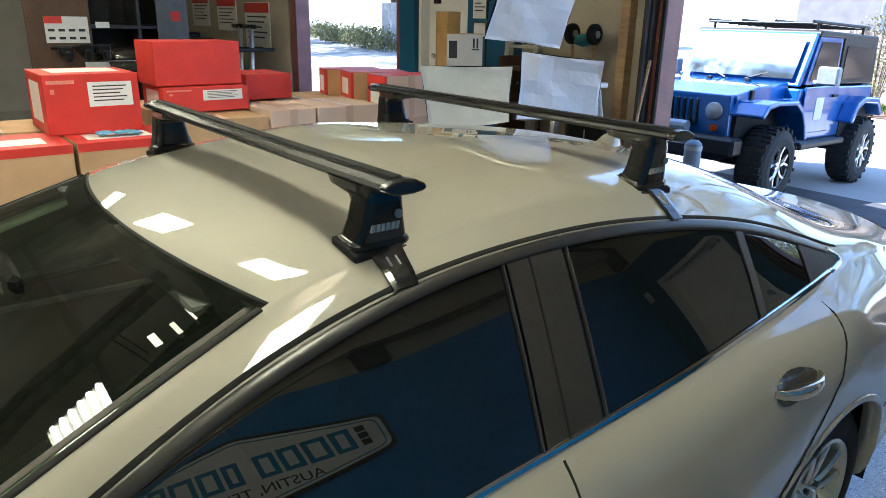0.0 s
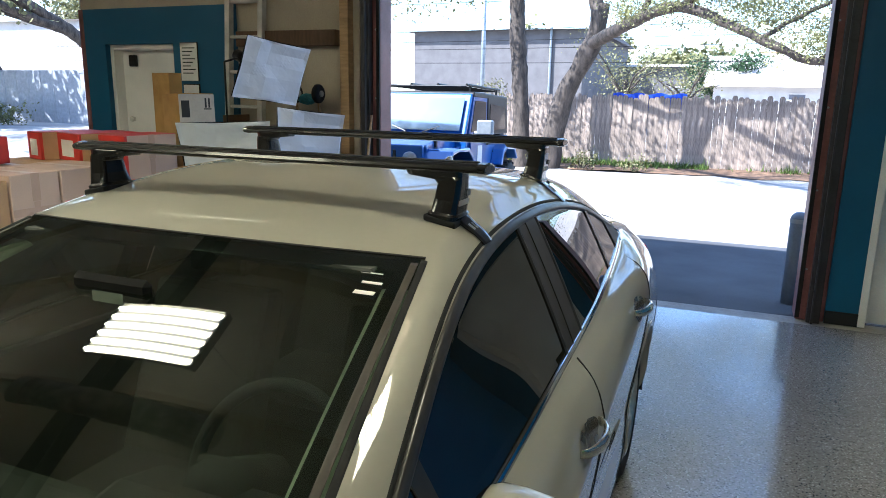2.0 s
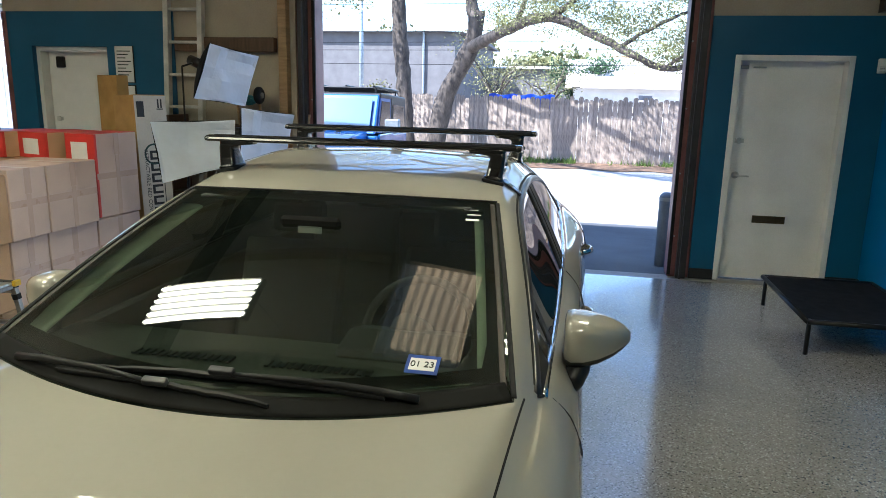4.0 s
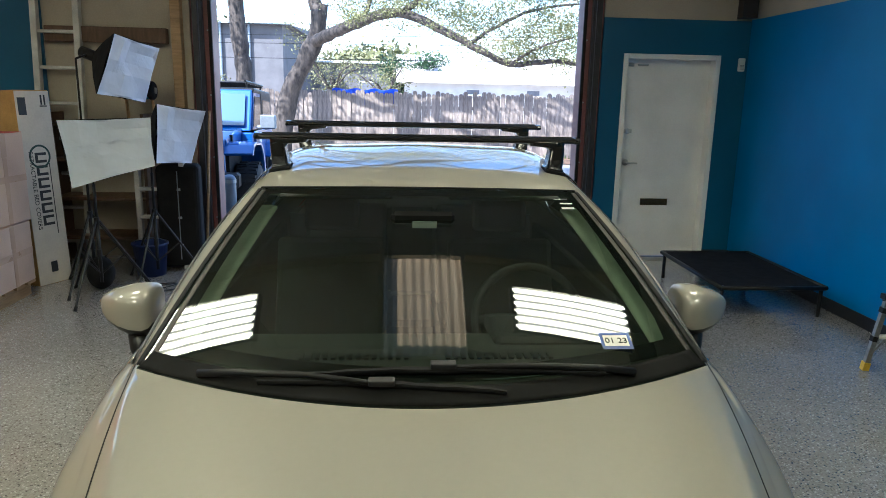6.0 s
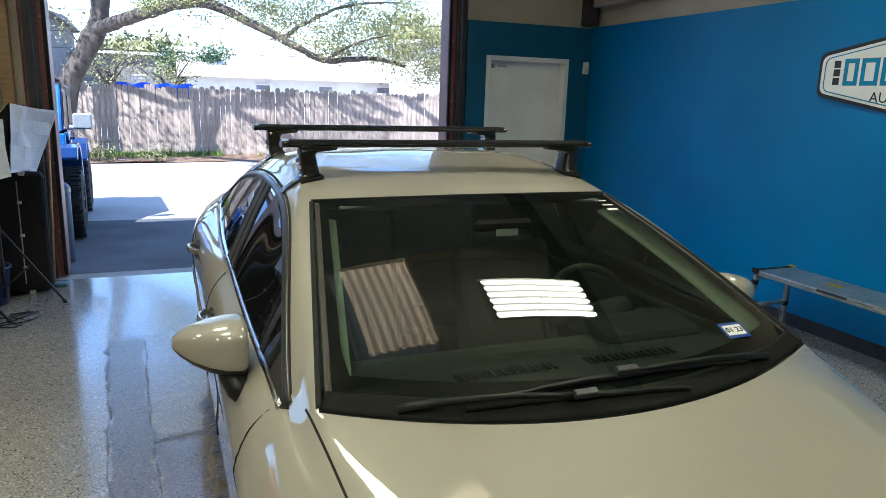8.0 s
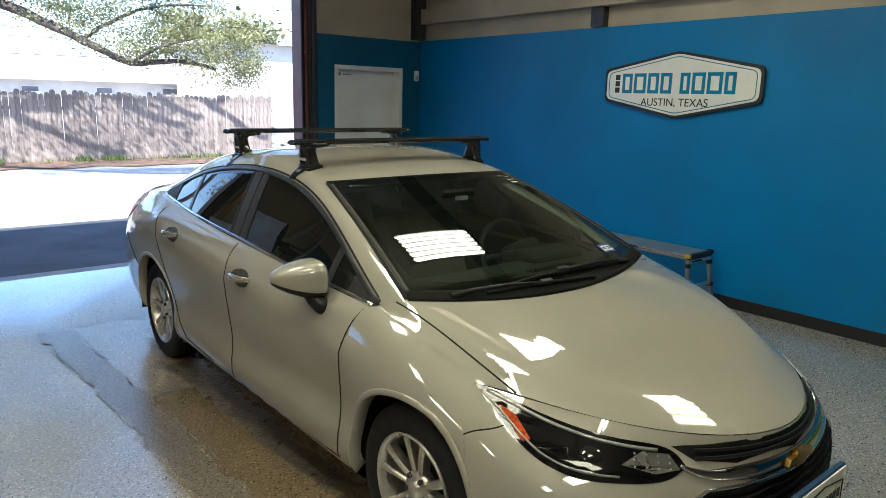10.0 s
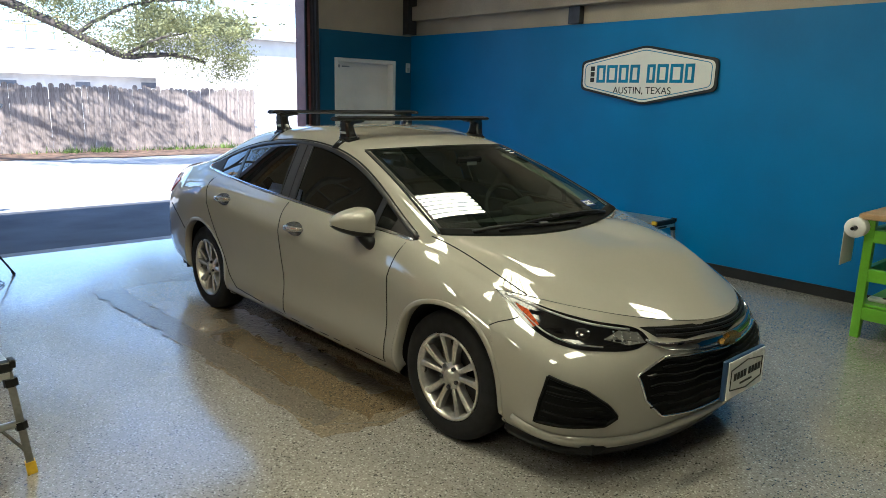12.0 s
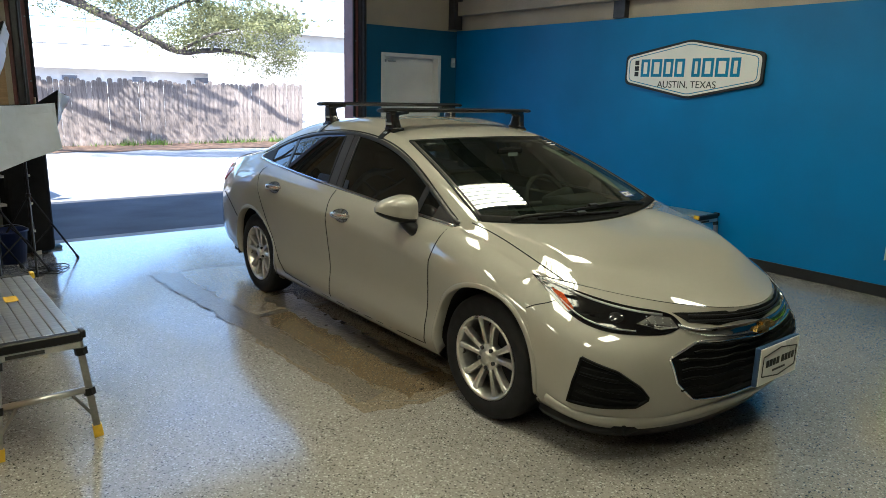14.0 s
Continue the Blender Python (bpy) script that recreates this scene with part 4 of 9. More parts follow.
def skin_at(u, v):
    """The place and the normal of the skin at a station and a row."""
    i = min(NU - 2, max(0, int(np.searchsorted(TAG, u, side="right") - 1)))
    j = min(NV - 2, max(0, int(np.searchsorted(VT, v, side="right") - 1)))
    a, b = (u - TAG[i]) / (TAG[i + 1] - TAG[i]), (v - VT[j]) / (VT[j + 1] - VT[j])
    w = ((1 - a) * (1 - b), a * (1 - b), a * b, (1 - a) * b)
    q = ((i, j), (i + 1, j), (i + 1, j + 1), (i, j + 1))
    p = sum(GRID[c] * x for c, x in zip(q, w))
    nn = SCREEN_NORM if 2 <= u <= 4 and v >= 10 else NORM
    n = sum(nn[c] * x for c, x in zip(q, w))
    return Vector(p), Vector(n).normalized()


def ribbon(pts, nrm, width, height, side=1, widths=None, sink=0.0):
    """A raised strip along a line on the skin."""
    bm = bmesh.new()
    rings = []
    m = Vector((side, 1, 1))
    for i, (p, n) in enumerate(zip(pts, nrm)):
        t = (pts[min(i + 1, len(pts) - 1)] - pts[max(0, i - 1)]).normalized()
        s = t.cross(n).normalized()
        w = (widths[i] if widths else width) / 2
        ring = []
        for a, h in ((-1, -sink), (-1, height * 0.6), (-0.6, height), (0.6, height), (1, height * 0.6), (1, -sink)):
            c = p + s * (a * w) + n * h
            ring.append(bm.verts.new((c.x * m.x, c.y, c.z)))
        rings.append(ring)
    for a, b in zip(rings, rings[1:]):
        for k in range(5):
            bm.faces.new((a[k], a[k + 1], b[k + 1], b[k]))
    bm.faces.new(rings[0])
    bm.faces.new(rings[-1][::-1])
    return bm


def row_line(v, u0, u1, n=70, shift=0.0):
    pts, nrm = [], []
    for i in range(n + 1):
        p, nn = skin_at(u0 + (u1 - u0) * i / n, v)
        pts.append(p)
        nrm.append(nn)
    return pts, nrm


# side-looking lookups for seams and fittings
SIDE_V = [j for j in range(NV) if VT[j] <= 7.01]


def side_at(y, z):
    """The body side's place and normal at a height and a length."""
    best, bp, bn = 1e9, None, None
    sub = GRID[:, :len(SIDE_V)]
    d = (sub[:, :, 1] - y) ** 2 + (sub[:, :, 2] - z) ** 2
    k = np.argsort(d.ravel())[:4]
    w = 1 / (d.ravel()[k] + 1e-6)
    w /= w.sum()
    x = (sub[:, :, 0].ravel()[k] * w).sum()
    n = (NORM[:, :len(SIDE_V)].reshape(-1, 3)[k] * w[:, None]).sum(axis=0)
    return Vector((x, y, z)), Vector(n).normalized()


def side_line(points, n=40):
    """A smooth line through (y, z) points on the body side."""
    p = np.array(points, float)
    t = np.concatenate([[0], np.cumsum(np.linalg.norm(np.diff(p, axis=0), axis=1))])
    c = nat_spline(t, p, np.linspace(0, t[-1], n))
    both = [side_at(y, z) for y, z in c]
    return [b[0] for b in both], [b[1] for b in both]


for side in (1, -1):
    pts, nrm = row_line(7.0, 2.02, 8.55)
    part("belt_moulding", ribbon(pts, nrm, 0.02, 0.007, side, sink=0.004), CHROME, car, "bright chrome belt moulding", smooth=True)
    pts, nrm = row_line(7.972, 2.03, 8.62)
    part("window_frame", ribbon(pts, nrm, 0.026, 0.006, side, sink=0.004), TRIM, car, "satin black window frame", smooth=True)
    pts, nrm = row_line(8.25, 2.1, 8.9)
    part("door_seal", ribbon(pts, nrm, 0.010, 0.0015, side), GAP, car, smooth=True)
    pts, nrm = row_line(10.0, 2.03, 3.97)
    part("pillar_seal", ribbon(pts, nrm, 0.014, 0.003, side, sink=0.003), RUBBER, car, smooth=True)
    pts, nrm = row_line(9.3, 0.02, 2.0, 40)
    part("bonnet_gap", ribbon(pts, nrm, 0.006, 0.0012, side), GAP, car)
    for nm, line in (("door_gap", [(-1.0, 0.91), (-0.965, 0.78), (-0.93, 0.6), (-0.905, 0.42), (-0.895, 0.26)]),
                     ("door_gap", [(0.15, 0.968), (0.142, 0.8), (0.14, 0.6), (0.145, 0.42), (0.15, 0.255)]),
                     ("door_gap", [(1.22, 1.02), (1.175, 0.86), (1.11, 0.70), (1.02, 0.53), (0.93, 0.39), (0.80, 0.285)]),
                     ("sill_gap", [(-0.895, 0.26), (-0.4, 0.25), (0.2, 0.25), (0.80, 0.285)]),
                     
                     ("bumper_gap", [(1.62, 0.56), (1.75, 0.66), (1.95, 0.74)])):
        pts, nrm = side_line(line)
        part(nm, ribbon(pts, nrm, 0.0055, 0.0032, side), GAP, car)
    # raised lip round the wheel openings
    for hy, hz in HUBS:
        pts, nrm = [], []
        for k in range(37):
            a = radians(-14 + 208 * k / 36)
            p, nn = side_at(hy + ARCH * math.cos(a), max(0.2, hz + ARCH * math.sin(a)))
            pts.append(p)
            nrm.append(nn)
        part("wheel_arch_lip", ribbon(pts, nrm, 0.024, 0.006, side, sink=0.05), PAINT, car, smooth=True)
        bm = bmesh.new()
        prof = [(ARCH + 0.006, 0.86), (ARCH + 0.006, 0.55), (0.0, 0.55)]
        rings = []
        for r, x in prof:
            rings.append([bm.verts.new((side * x, hy + r * math.cos(radians(-12 + 204 * k / 30)), hz + r * math.sin(radians(-12 + 204 * k / 30)))) for k in range(31)])
        for a, b in zip(rings, rings[1:]):
            for k in range(30):
                bm.faces.new((a[k], a[k + 1], b[k + 1], b[k]))
        part("wheel_well_liner", bm, RUBBER, car, "black wheel well liner")
pts, nrm = row_line(10.0, 4.0, 4.0)


for side in (1, -1):
    # bright edges and the gap of the middle pillar
    for y, w, m_ in ((0.113, 0.005, DARK_STEEL), (0.185, 0.005, GAP), (0.297, 0.006, DARK_STEEL)):
        us = float(np.interp(y, ROWS[7, :, 1], TAG))
        pts, nrm = [], []
        for i in range(13):
            p, n = skin_at(us, 7.02 + 0.94 * i / 12)
            pts.append(p)
            nrm.append(n)
        part("pillar_edge" if m_ is not GAP else "door_gap", ribbon(pts, nrm, w, 0.0065, side), m_, car)


for side in (1, -1):
    bend = np.array([(8.50, 7.0), (8.66, 7.01), (8.77, 7.10), (8.83, 7.35), (8.80, 7.62), (8.73, 7.84), (8.60, 7.97)])
    run = np.concatenate([[0], np.cumsum(np.linalg.norm(np.diff(bend, axis=0), axis=1))])
    both = [skin_at(u_, v_) for u_, v_ in nat_spline(run, bend, np.linspace(0, run[-1], 40))]
    pts, nrm = [b[0] for b in both], [b[1] for b in both]
    part("rear_moulding", ribbon(pts, nrm, 0.018, 0.009, side), CHROME, car, "chrome moulding round the rear glass", smooth=True)


def across(u, v0, v1, n=24):
    pts, nrm = [], []
    for i in range(n + 1):
        p, nn = skin_at(u, v0 + (v1 - v0) * i / n)
        pts.append(p)
        nrm.append(nn)
    m = [Vector((-p.x, p.y, p.z)) for p in pts[:-1]][::-1]
    k = [Vector((-p.x, p.y, p.z)) for p in nrm[:-1]][::-1]
    return pts + m, nrm + k


SEAL_BROWN = mat("weathered_seal_rubber", (0.030, 0.024, 0.020), 0.55, scale=20, bump=0.01, bump_scale=200)
pts, nrm = across(4.0, 10.0, 12.0)
part("windscreen_header", ribbon(pts, nrm, 0.007, 0.002), RUBBER, car, smooth=True)
COWL = mat("matt_black_cowl", (0.008, 0.008, 0.008), 0.75, spec=0.12)
pts, nrm = across(2.075, 10.03, 12.0)
part("cowl_panel", ribbon(pts, nrm, 0.060, 0.002), COWL, car, "black cowl under the wipers", smooth=True)
FRIT = mat("black_ceramic_edge", (0.006, 0.006, 0.007), 0.12, coat=0.5, var=0.02)
pts, nrm = across(2.21, 10.05, 12.0)
part("lower_dark_band", ribbon([p - n * 0.003 for p, n in zip(pts, nrm)], nrm, 0.05, 0.001), FRIT, car, "black printed edge of the windscreen", smooth=True)
pts, nrm = across(3.93, 10.05, 12.0)
part("upper_dark_band", ribbon([p - n * 0.003 for p, n in zip(pts, nrm)], nrm, 0.045, 0.001), FRIT, car, "black printed edge of the windscreen", smooth=True)
for side in (1, -1):
    pts, nrm = row_line(10.06, 2.05, 3.95)
    part("windscreen_side_band", ribbon(pts, nrm, 0.016, 0.0012, side), SEAL_BROWN, car, smooth=True)
    pts, nrm = row_line(10.12, 2.05, 3.95)
    part("side_dark_band", ribbon([p - n * 0.002 for p, n in zip(pts, nrm)], nrm, 0.03, 0.001, side, widths=[0.030 + 0.055 * max(0, 1 - i / 14) for i in range(71)]), FRIT, car, "black printed edge of the windscreen", smooth=True)
pts, nrm = across(9.78, 10.0, 12.0)
part("boot_gap", ribbon(pts, nrm, 0.008, 0.0015), GAP, car)


# ---- nose and tail ----
NOSE = np.array([
    [(0.80, -1.72, 0.20), (0.755, -1.95, 0.18), (0.42, -2.17, 0.175), (0, -2.22, 0.175)],
    [(0.856, -1.72, 0.28), (0.80, -1.985, 0.26), (0.45, -2.21, 0.26), (0, -2.265, 0.255)],
    [(0.872, -1.71, 0.41), (0.805, -2.0, 0.38), (0.45, -2.24, 0.37), (0, -2.295, 0.37)],
    [(0.866, -1.67, 0.54), (0.80, -1.97, 0.51), (0.45, -2.235, 0.49), (0, -2.30, 0.48)],
    [(0.842, -1.61, 0.66), (0.765, -1.92, 0.61), (0.44, -2.205, 0.58), (0, -2.295, 0.57)],
    [(0.80, -1.575, 0.735), (0.70, -1.86, 0.69), (0.42, -2.16, 0.65), (0, -2.285, 0.64)],
    [(0.755, -1.56, 0.785), (0.645, -1.80, 0.762), (0.40, -2.11, 0.719), (0, -2.265, 0.692)],
])
TAIL = np.array([
    [(0.77, 1.98, 0.25), (0.70, 2.17, 0.24), (0.4, 2.27, 0.24), (0, 2.30, 0.24)],
    [(0.825, 1.98, 0.32), (0.75, 2.19, 0.31), (0.42, 2.305, 0.31), (0, 2.335, 0.31)],
    [(0.852, 1.99, 0.44), (0.78, 2.20, 0.42), (0.43, 2.325, 0.42), (0, 2.355, 0.42)],
    [(0.86, 2.01, 0.58), (0.78, 2.21, 0.57), (0.43, 2.33, 0.57), (0, 2.36, 0.57)],
    [(0.84, 2.05, 0.74), (0.74, 2.22, 0.73), (0.42, 2.33, 0.73), (0, 2.36, 0.73)],
    [(0.77, 2.10, 0.88), (0.69, 2.24, 0.885), (0.40, 2.34, 0.90), (0, 2.37, 0.90)],
    [(0.69, 2.16, 0.955), (0.60, 2.24, 0.992), (0.36, 2.32, 1.022), (0, 2.35, 1.032)],
])


class Face:
    """A rounded end of the car: s runs from -1 through the middle to 1, v from the lip up."""

    def __init__(self, rows, ns=28, nv=30):
        full = []
        for r in rows:
            m = np.concatenate([(r * (-1, 1, 1)), r[::-1][1:]])
            t = np.concatenate([[0], np.cumsum(np.linalg.norm(np.diff(m, axis=0), axis=1))])
            t = t / t[-1] * 2 - 1
            full.append(nat_spline(t, m, np.linspace(-1, 1, 2 * ns + 1)))
        full = np.array(full)
        self.g = np.zeros((nv + 1, 2 * ns + 1, 3))
        tv = np.arange(len(rows), dtype=float)
        for k in range(2 * ns + 1):
            self.g[:, k] = nat_spline(tv, full[:, k], np.linspace(0, len(rows) - 1, nv + 1))
        n = np.cross(np.gradient(self.g, axis=1), np.gradient(self.g, axis=0))
        self.n = n / np.linalg.norm(n, axis=2, keepdims=True)
        if (self.n[nv // 2, ns, 1] > 0) == (rows[0][0][1] < 0):
            self.n = -self.n
        self.ns, self.nv, self.top = ns, nv, len(rows) - 1

    def at(self, s, v):
        a, b = (s + 1) * self.ns, v / self.top * self.nv
        i, j = int(np.clip(math.floor(b), 0, self.nv - 1)), int(np.clip(math.floor(a), 0, 2 * self.ns - 1))
        fb, fa = b - i, a - j
        w = ((1 - fb) * (1 - fa), fb * (1 - fa), fb * fa, (1 - fb) * fa)
        q = ((i, j), (i + 1, j), (i + 1, j + 1), (i, j + 1))
        return Vector(sum(self.g[c] * x for c, x in zip(q, w))), Vector(sum(self.n[c] * x for c, x in zip(q, w))).normalized()

    def mesh(self, name, hole=None):
        verts, faces = [], []
        h, w = self.g.shape[:2]
        for i in range(h):
            for j in range(w):
                verts.append(self.g[i, j])
        for i in range(h - 1):
            for j in range(w - 1):
                faces.append((i * w + j, i * w + j + 1, (i + 1) * w + j + 1, (i + 1) * w + j))
        return mesh_of(name, verts, faces, True)


nose, tail = Face(NOSE), Face(TAIL)
front_bumper = part("front_bumper", nose.mesh("front_bumper"), PAINT, car)
rear_bumper = part("rear_bumper", tail.mesh("rear_bumper"), PAINT, car)


def smooth_outline(pts, n=6, sharp=()):
    """Rounds a closed outline of (s, v)."""
    out = []
    k = len(pts)
    for i in range(k):
        p0, p1, p2, p3 = (np.array(pts[(i + d) % k], float) for d in (-1, 0, 1, 2))
        for j in range(n):
            t = j / n
            m1, m2 = (p2 - p0) / 2, (p3 - p1) / 2
            if i in sharp:
                m1 = p2 - p1
            if (i + 1) % k in sharp:
                m2 = p2 - p1
            h = 2 * t ** 3 - 3 * t ** 2 + 1, t ** 3 - 2 * t ** 2 + t, -2 * t ** 3 + 3 * t ** 2, t ** 3 - t ** 2
            out.append(tuple(p1 * h[0] + m1 * h[1] + p2 * h[2] + m2 * h[3]))
    return out


def inlay(face, outline, lift, mirror=False, step=(0.03, 0.25), edge=0.0):
    """A sheet that follows the rounded face inside an outline, with a rim down to the face."""
    from mathutils.geometry import delaunay_2d_cdt
    pts = [Vector((s, v)) for s, v in outline]
    n = len(pts)
    inner = []
    s0, s1 = min(p.x for p in pts), max(p.x for p in pts)
    v0, v1 = min(p.y for p in pts), max(p.y for p in pts)
    s = s0 + step[0]
    while s < s1:
        v = v0 + step[1]
        while v < v1:
            inner.append(Vector((s, v)))
            v += step[1]
        s += step[0]
    vs, es, fs = delaunay_2d_cdt(pts + inner, [], [list(range(n))], 1, 1e-6)[:3]
    bm = bmesh.new()
    made = []
    sg = -1 if mirror else 1
    for q in vs:
        p, nn = face.at(sg * q.x, q.y)
        made.append(bm.verts.new(p + nn * lift))
    for f in fs:
        try:
            bm.faces.new([made[k] for k in f])
        except ValueError:
            pass
    if edge:
        ring = []
        for q in pts:
            p, nn = face.at(sg * q.x, q.y)
            ring.append((bm.verts.new(p + nn * lift), bm.verts.new(p + nn * (lift - edge))))
        for k in range(n):
            a, b = ring[k], ring[(k + 1) % n]
            bm.faces.new((a[0], b[0], b[1], a[1]))
    return bm


def face_line(face, pts, n=30, closed=False, mirror=False, smooth=True):
    p = np.array(list(pts) + ([pts[0]] if closed else []), float)
    t = np.concatenate([[0], np.cumsum(np.linalg.norm(np.diff(p, axis=0) * (1, 0.12), axis=1))])
    c = nat_spline(t, p, np.linspace(0, t[-1], n)) if smooth else np.stack([np.interp(np.linspace(0, t[-1], n), t, p[:, k]) for k in (0, 1)], axis=1)
    both = [face.at(-s if mirror else s, v) for s, v in c]
    return [b[0] for b in both], [b[1] for b in both]


# lamps, grilles, plate
DARK_CHROME = mat("smoked_chrome", (0.42, 0.42, 0.43), 0.07, metal=1.0, var=0.02, rough_var=0.02)
LAMP_DARK = mat("smoked_lamp_inside", (0.004, 0.004, 0.005), 0.06, spec=0.35, rough_var=0.02)
LAMP_CHROME = mat("lamp_reflector", (0.42, 0.42, 0.42), 0.3, metal=0.8)
AMBER = mat("amber_reflector", (0.45, 0.065, 0.005), 0.55, spec=0.1, var=0.3, scale=60)
TAIL_RED = mat("red_tail_lens", (0.48, 0.008, 0.010), 0.3, coat=0.3)
GRILLE_BLACK = mat("grille_black", (0.006, 0.006, 0.006), 0.55, spec=0.10)
LED_GREY = mat("clear_led_lens", (0.42, 0.42, 0.41), 0.2, metal=0.7)
HEADLAMP = [(1.0, 6.0), (0.935, 5.95), (0.78, 5.65), (0.6, 5.5), (0.47, 5.5), (0.415, 5.3), (0.385, 4.8), (0.455, 4.35), (0.58, 4.2), (0.68, 4.17), (0.775, 4.35), (0.87, 4.85)]
FOG = [(0.775, 2.95), (0.65, 2.7), (0.575, 2.25), (0.545, 1.88), (0.59, 1.58), (0.74, 1.45), (0.845, 1.38), (0.82, 2.1)]
for mirror in (False, True):
    lamp_ = part("headlight", inlay(nose, smooth_outline(HEADLAMP, 4, sharp=(0, 6)), 0.004, mirror, edge=0.006), LAMP_DARK, car, "dark smoked headlight with amber marker", smooth=True)
    p, n = face_line(nose, [(0.97, 5.75), (0.86, 5.05), (0.77, 4.55), (0.68, 4.36), (0.56, 4.38)], 30, mirror=mirror)
    part("light_guide", ribbon(p, n, 0.007, 0.008), LAMP_CHROME, lamp_, "thin bright light guide", smooth=True)
    p, n = face_line(nose, [(0.95, 5.85), (0.78, 5.5), (0.6, 5.32), (0.46, 5.32)], 30, mirror=mirror)
    part("upper_trim", ribbon(p, n, 0.011, 0.009), LAMP_CHROME, lamp_, "bright trim along the lamp's top", smooth=True)
    part("amber_marker", inlay(nose, [(0.90, 5.45), (0.845, 5.3), (0.79, 4.75), (0.81, 4.6), (0.86, 5.0)], 0.0065, mirror, edge=0.002), AMBER, lamp_, "amber side marker")
    part("led_panel", inlay(nose, [(0.405, 4.72), (0.43, 5.22), (0.50, 5.22), (0.555, 4.72), (0.47, 4.55)], 0.0055, mirror, edge=0.002), mat("lamp_grey_panel", (0.20, 0.195, 0.185), 0.25, metal=0.7), lamp_, "bright patterned reflector panel")
    for i in range(4):
        for j in range(3):
            bm = bmesh.new()
            p, n = nose.at((-1 if mirror else 1) * (0.43 + 0.03 * i), 4.72 + 0.2 * j)
            q = n.to_track_quat("Z", "Y").to_matrix().to_4x4()
            bmesh.ops.create_uvsphere(bm, u_segments=8, v_segments=5, radius=0.0045, matrix=Matrix.Translation(p + n * 0.005) @ q @ Matrix.Diagonal((1, 1, 0.5, 1)))
            part("led_lens", bm, LED_GREY, lamp_, "small clear lens", smooth=True)
    bm = bmesh.new()
    p, n = nose.at((-1 if mirror else 1) * 0.63, 4.85)
    q = n.to_track_quat("Z", "Y").to_matrix().to_4x4()
    bmesh.ops.create_uvsphere(bm, u_segments=20, v_segments=12, radius=0.036, matrix=Matrix.Translation(p - n * 0.008) @ q @ Matrix.Diagonal((1.2, 1, 0.5, 1)))
    part("projector_lens", bm, GLOSS_BLACK, lamp_, "dark projector lens", smooth=True)
    p, n = face_line(nose, [(0.998, 3.9), (0.95, 4.25), (0.895, 4.62), (0.872, 4.82)], 16, mirror=mirror)
    part("bumper_gap", ribbon(p, n, 0.005, 0.0015), GAP, car)
    fog = part("fog_recess", inlay(nose, smooth_outline(FOG, 3, sharp=(0, 3, 6)), 0.011, mirror, edge=0.011), GRILLE_BLACK, car, "black fog lamp surround with slats")
    p, n = face_line(nose, FOG, 60, closed=True, mirror=mirror, smooth=False)
    part("surround", ribbon(p, n, 0.014, 0.018, sink=0.0), GRILLE_BLACK, fog)
    for v, a, b in ((2.45, 0.79, 0.65), (2.1, 0.80, 0.60), (1.78, 0.815, 0.585)):
        p, n = face_line(nose, [(a, v), (b, v - 0.05)], 12, mirror=mirror)
        part("slat", ribbon(p, n, 0.015, 0.018), GRILLE_BLACK, fog)

LOWER = [(-0.46, 3.25), (-0.34, 4.0), (-0.12, 3.95), (0, 3.85), (0.12, 3.95), (0.34, 4.0), (0.46, 3.25), (0.44, 2.35), (0.365, 1.62), (0.2, 1.42), (0, 1.38), (-0.2, 1.42), (-0.365, 1.62), (-0.44, 2.35)]
grille = part("lower_grille", inlay(nose, LOWER, 0.003, edge=0.005), GRILLE_BLACK, car, "black honeycomb lower grille with a chrome surround")
for v in (1.75, 2.1, 2.45, 2.8, 3.15, 3.5, 3.8):
    w = 0.36 if v < 1.9 else (0.42 if v < 3.4 else 0.36)
    line = [(-w + 2 * w * i / 24, v + (0.045 if i % 6 in (1, 2) else -0.02)) for i in range(25)]
    p, n = face_line(nose, line, 49, smooth=False)
    part("grille_bar", ribbon(p, n, 0.013, 0.010), GRILLE_BLACK, grille)
p, n = face_line(nose, LOWER, 120, closed=True, smooth=False)
part("surround", ribbon(p, n, 0.011, 0.010), CHROME, grille, "chrome surround", smooth=True)
UPPER = [(-0.42, 5.5), (-0.23, 5.75), (0, 5.85), (0.23, 5.75), (0.42, 5.5), (0.36, 5.05), (0.24, 4.85), (0, 4.8), (-0.24, 4.85), (-0.36, 5.05)]
ug = part("upper_grille", inlay(nose, UPPER, 0.003, edge=0.004), GRILLE_BLACK, car, "black upper grille under the bonnet")
for v in (5.1, 5.4):
    p, n = face_line(nose, [(-0.36, v), (0, v + 0.08), (0.36, v)], 30)
    part("grille_bar", ribbon(p, n, 0.012, 0.008), BLACK_PLASTIC, ug)
p, n = face_line(nose, [(-0.405, 4.85), (-0.36, 4.62), (-0.27, 4.48), (-0.13, 4.38), (0, 4.34), (0.13, 4.38), (0.27, 4.48), (0.36, 4.62), (0.405, 4.85)], 80)
part("chrome_bar", ribbon(p, n, 0.04, 0.012, widths=[0.012 + 0.048 * math.sin(math.pi * i / 79) for i in range(80)]), DARK_CHROME, car, "broad chrome bar across the grille", smooth=True)
p, n = nose.at(0, 4.38)
bm = bmesh.new()
prism(bm, [(-0.085, -0.012), (-0.03, -0.012), (-0.036, -0.028), (0.036, -0.028), (0.03, -0.012), (0.085, -0.012), (0.075, 0.012), (0.03, 0.012), (0.036, 0.028), (-0.036, 0.028), (-0.03, 0.012), (-0.075, 0.012)], "Y", p.y - 0.026, p.y - 0.008)
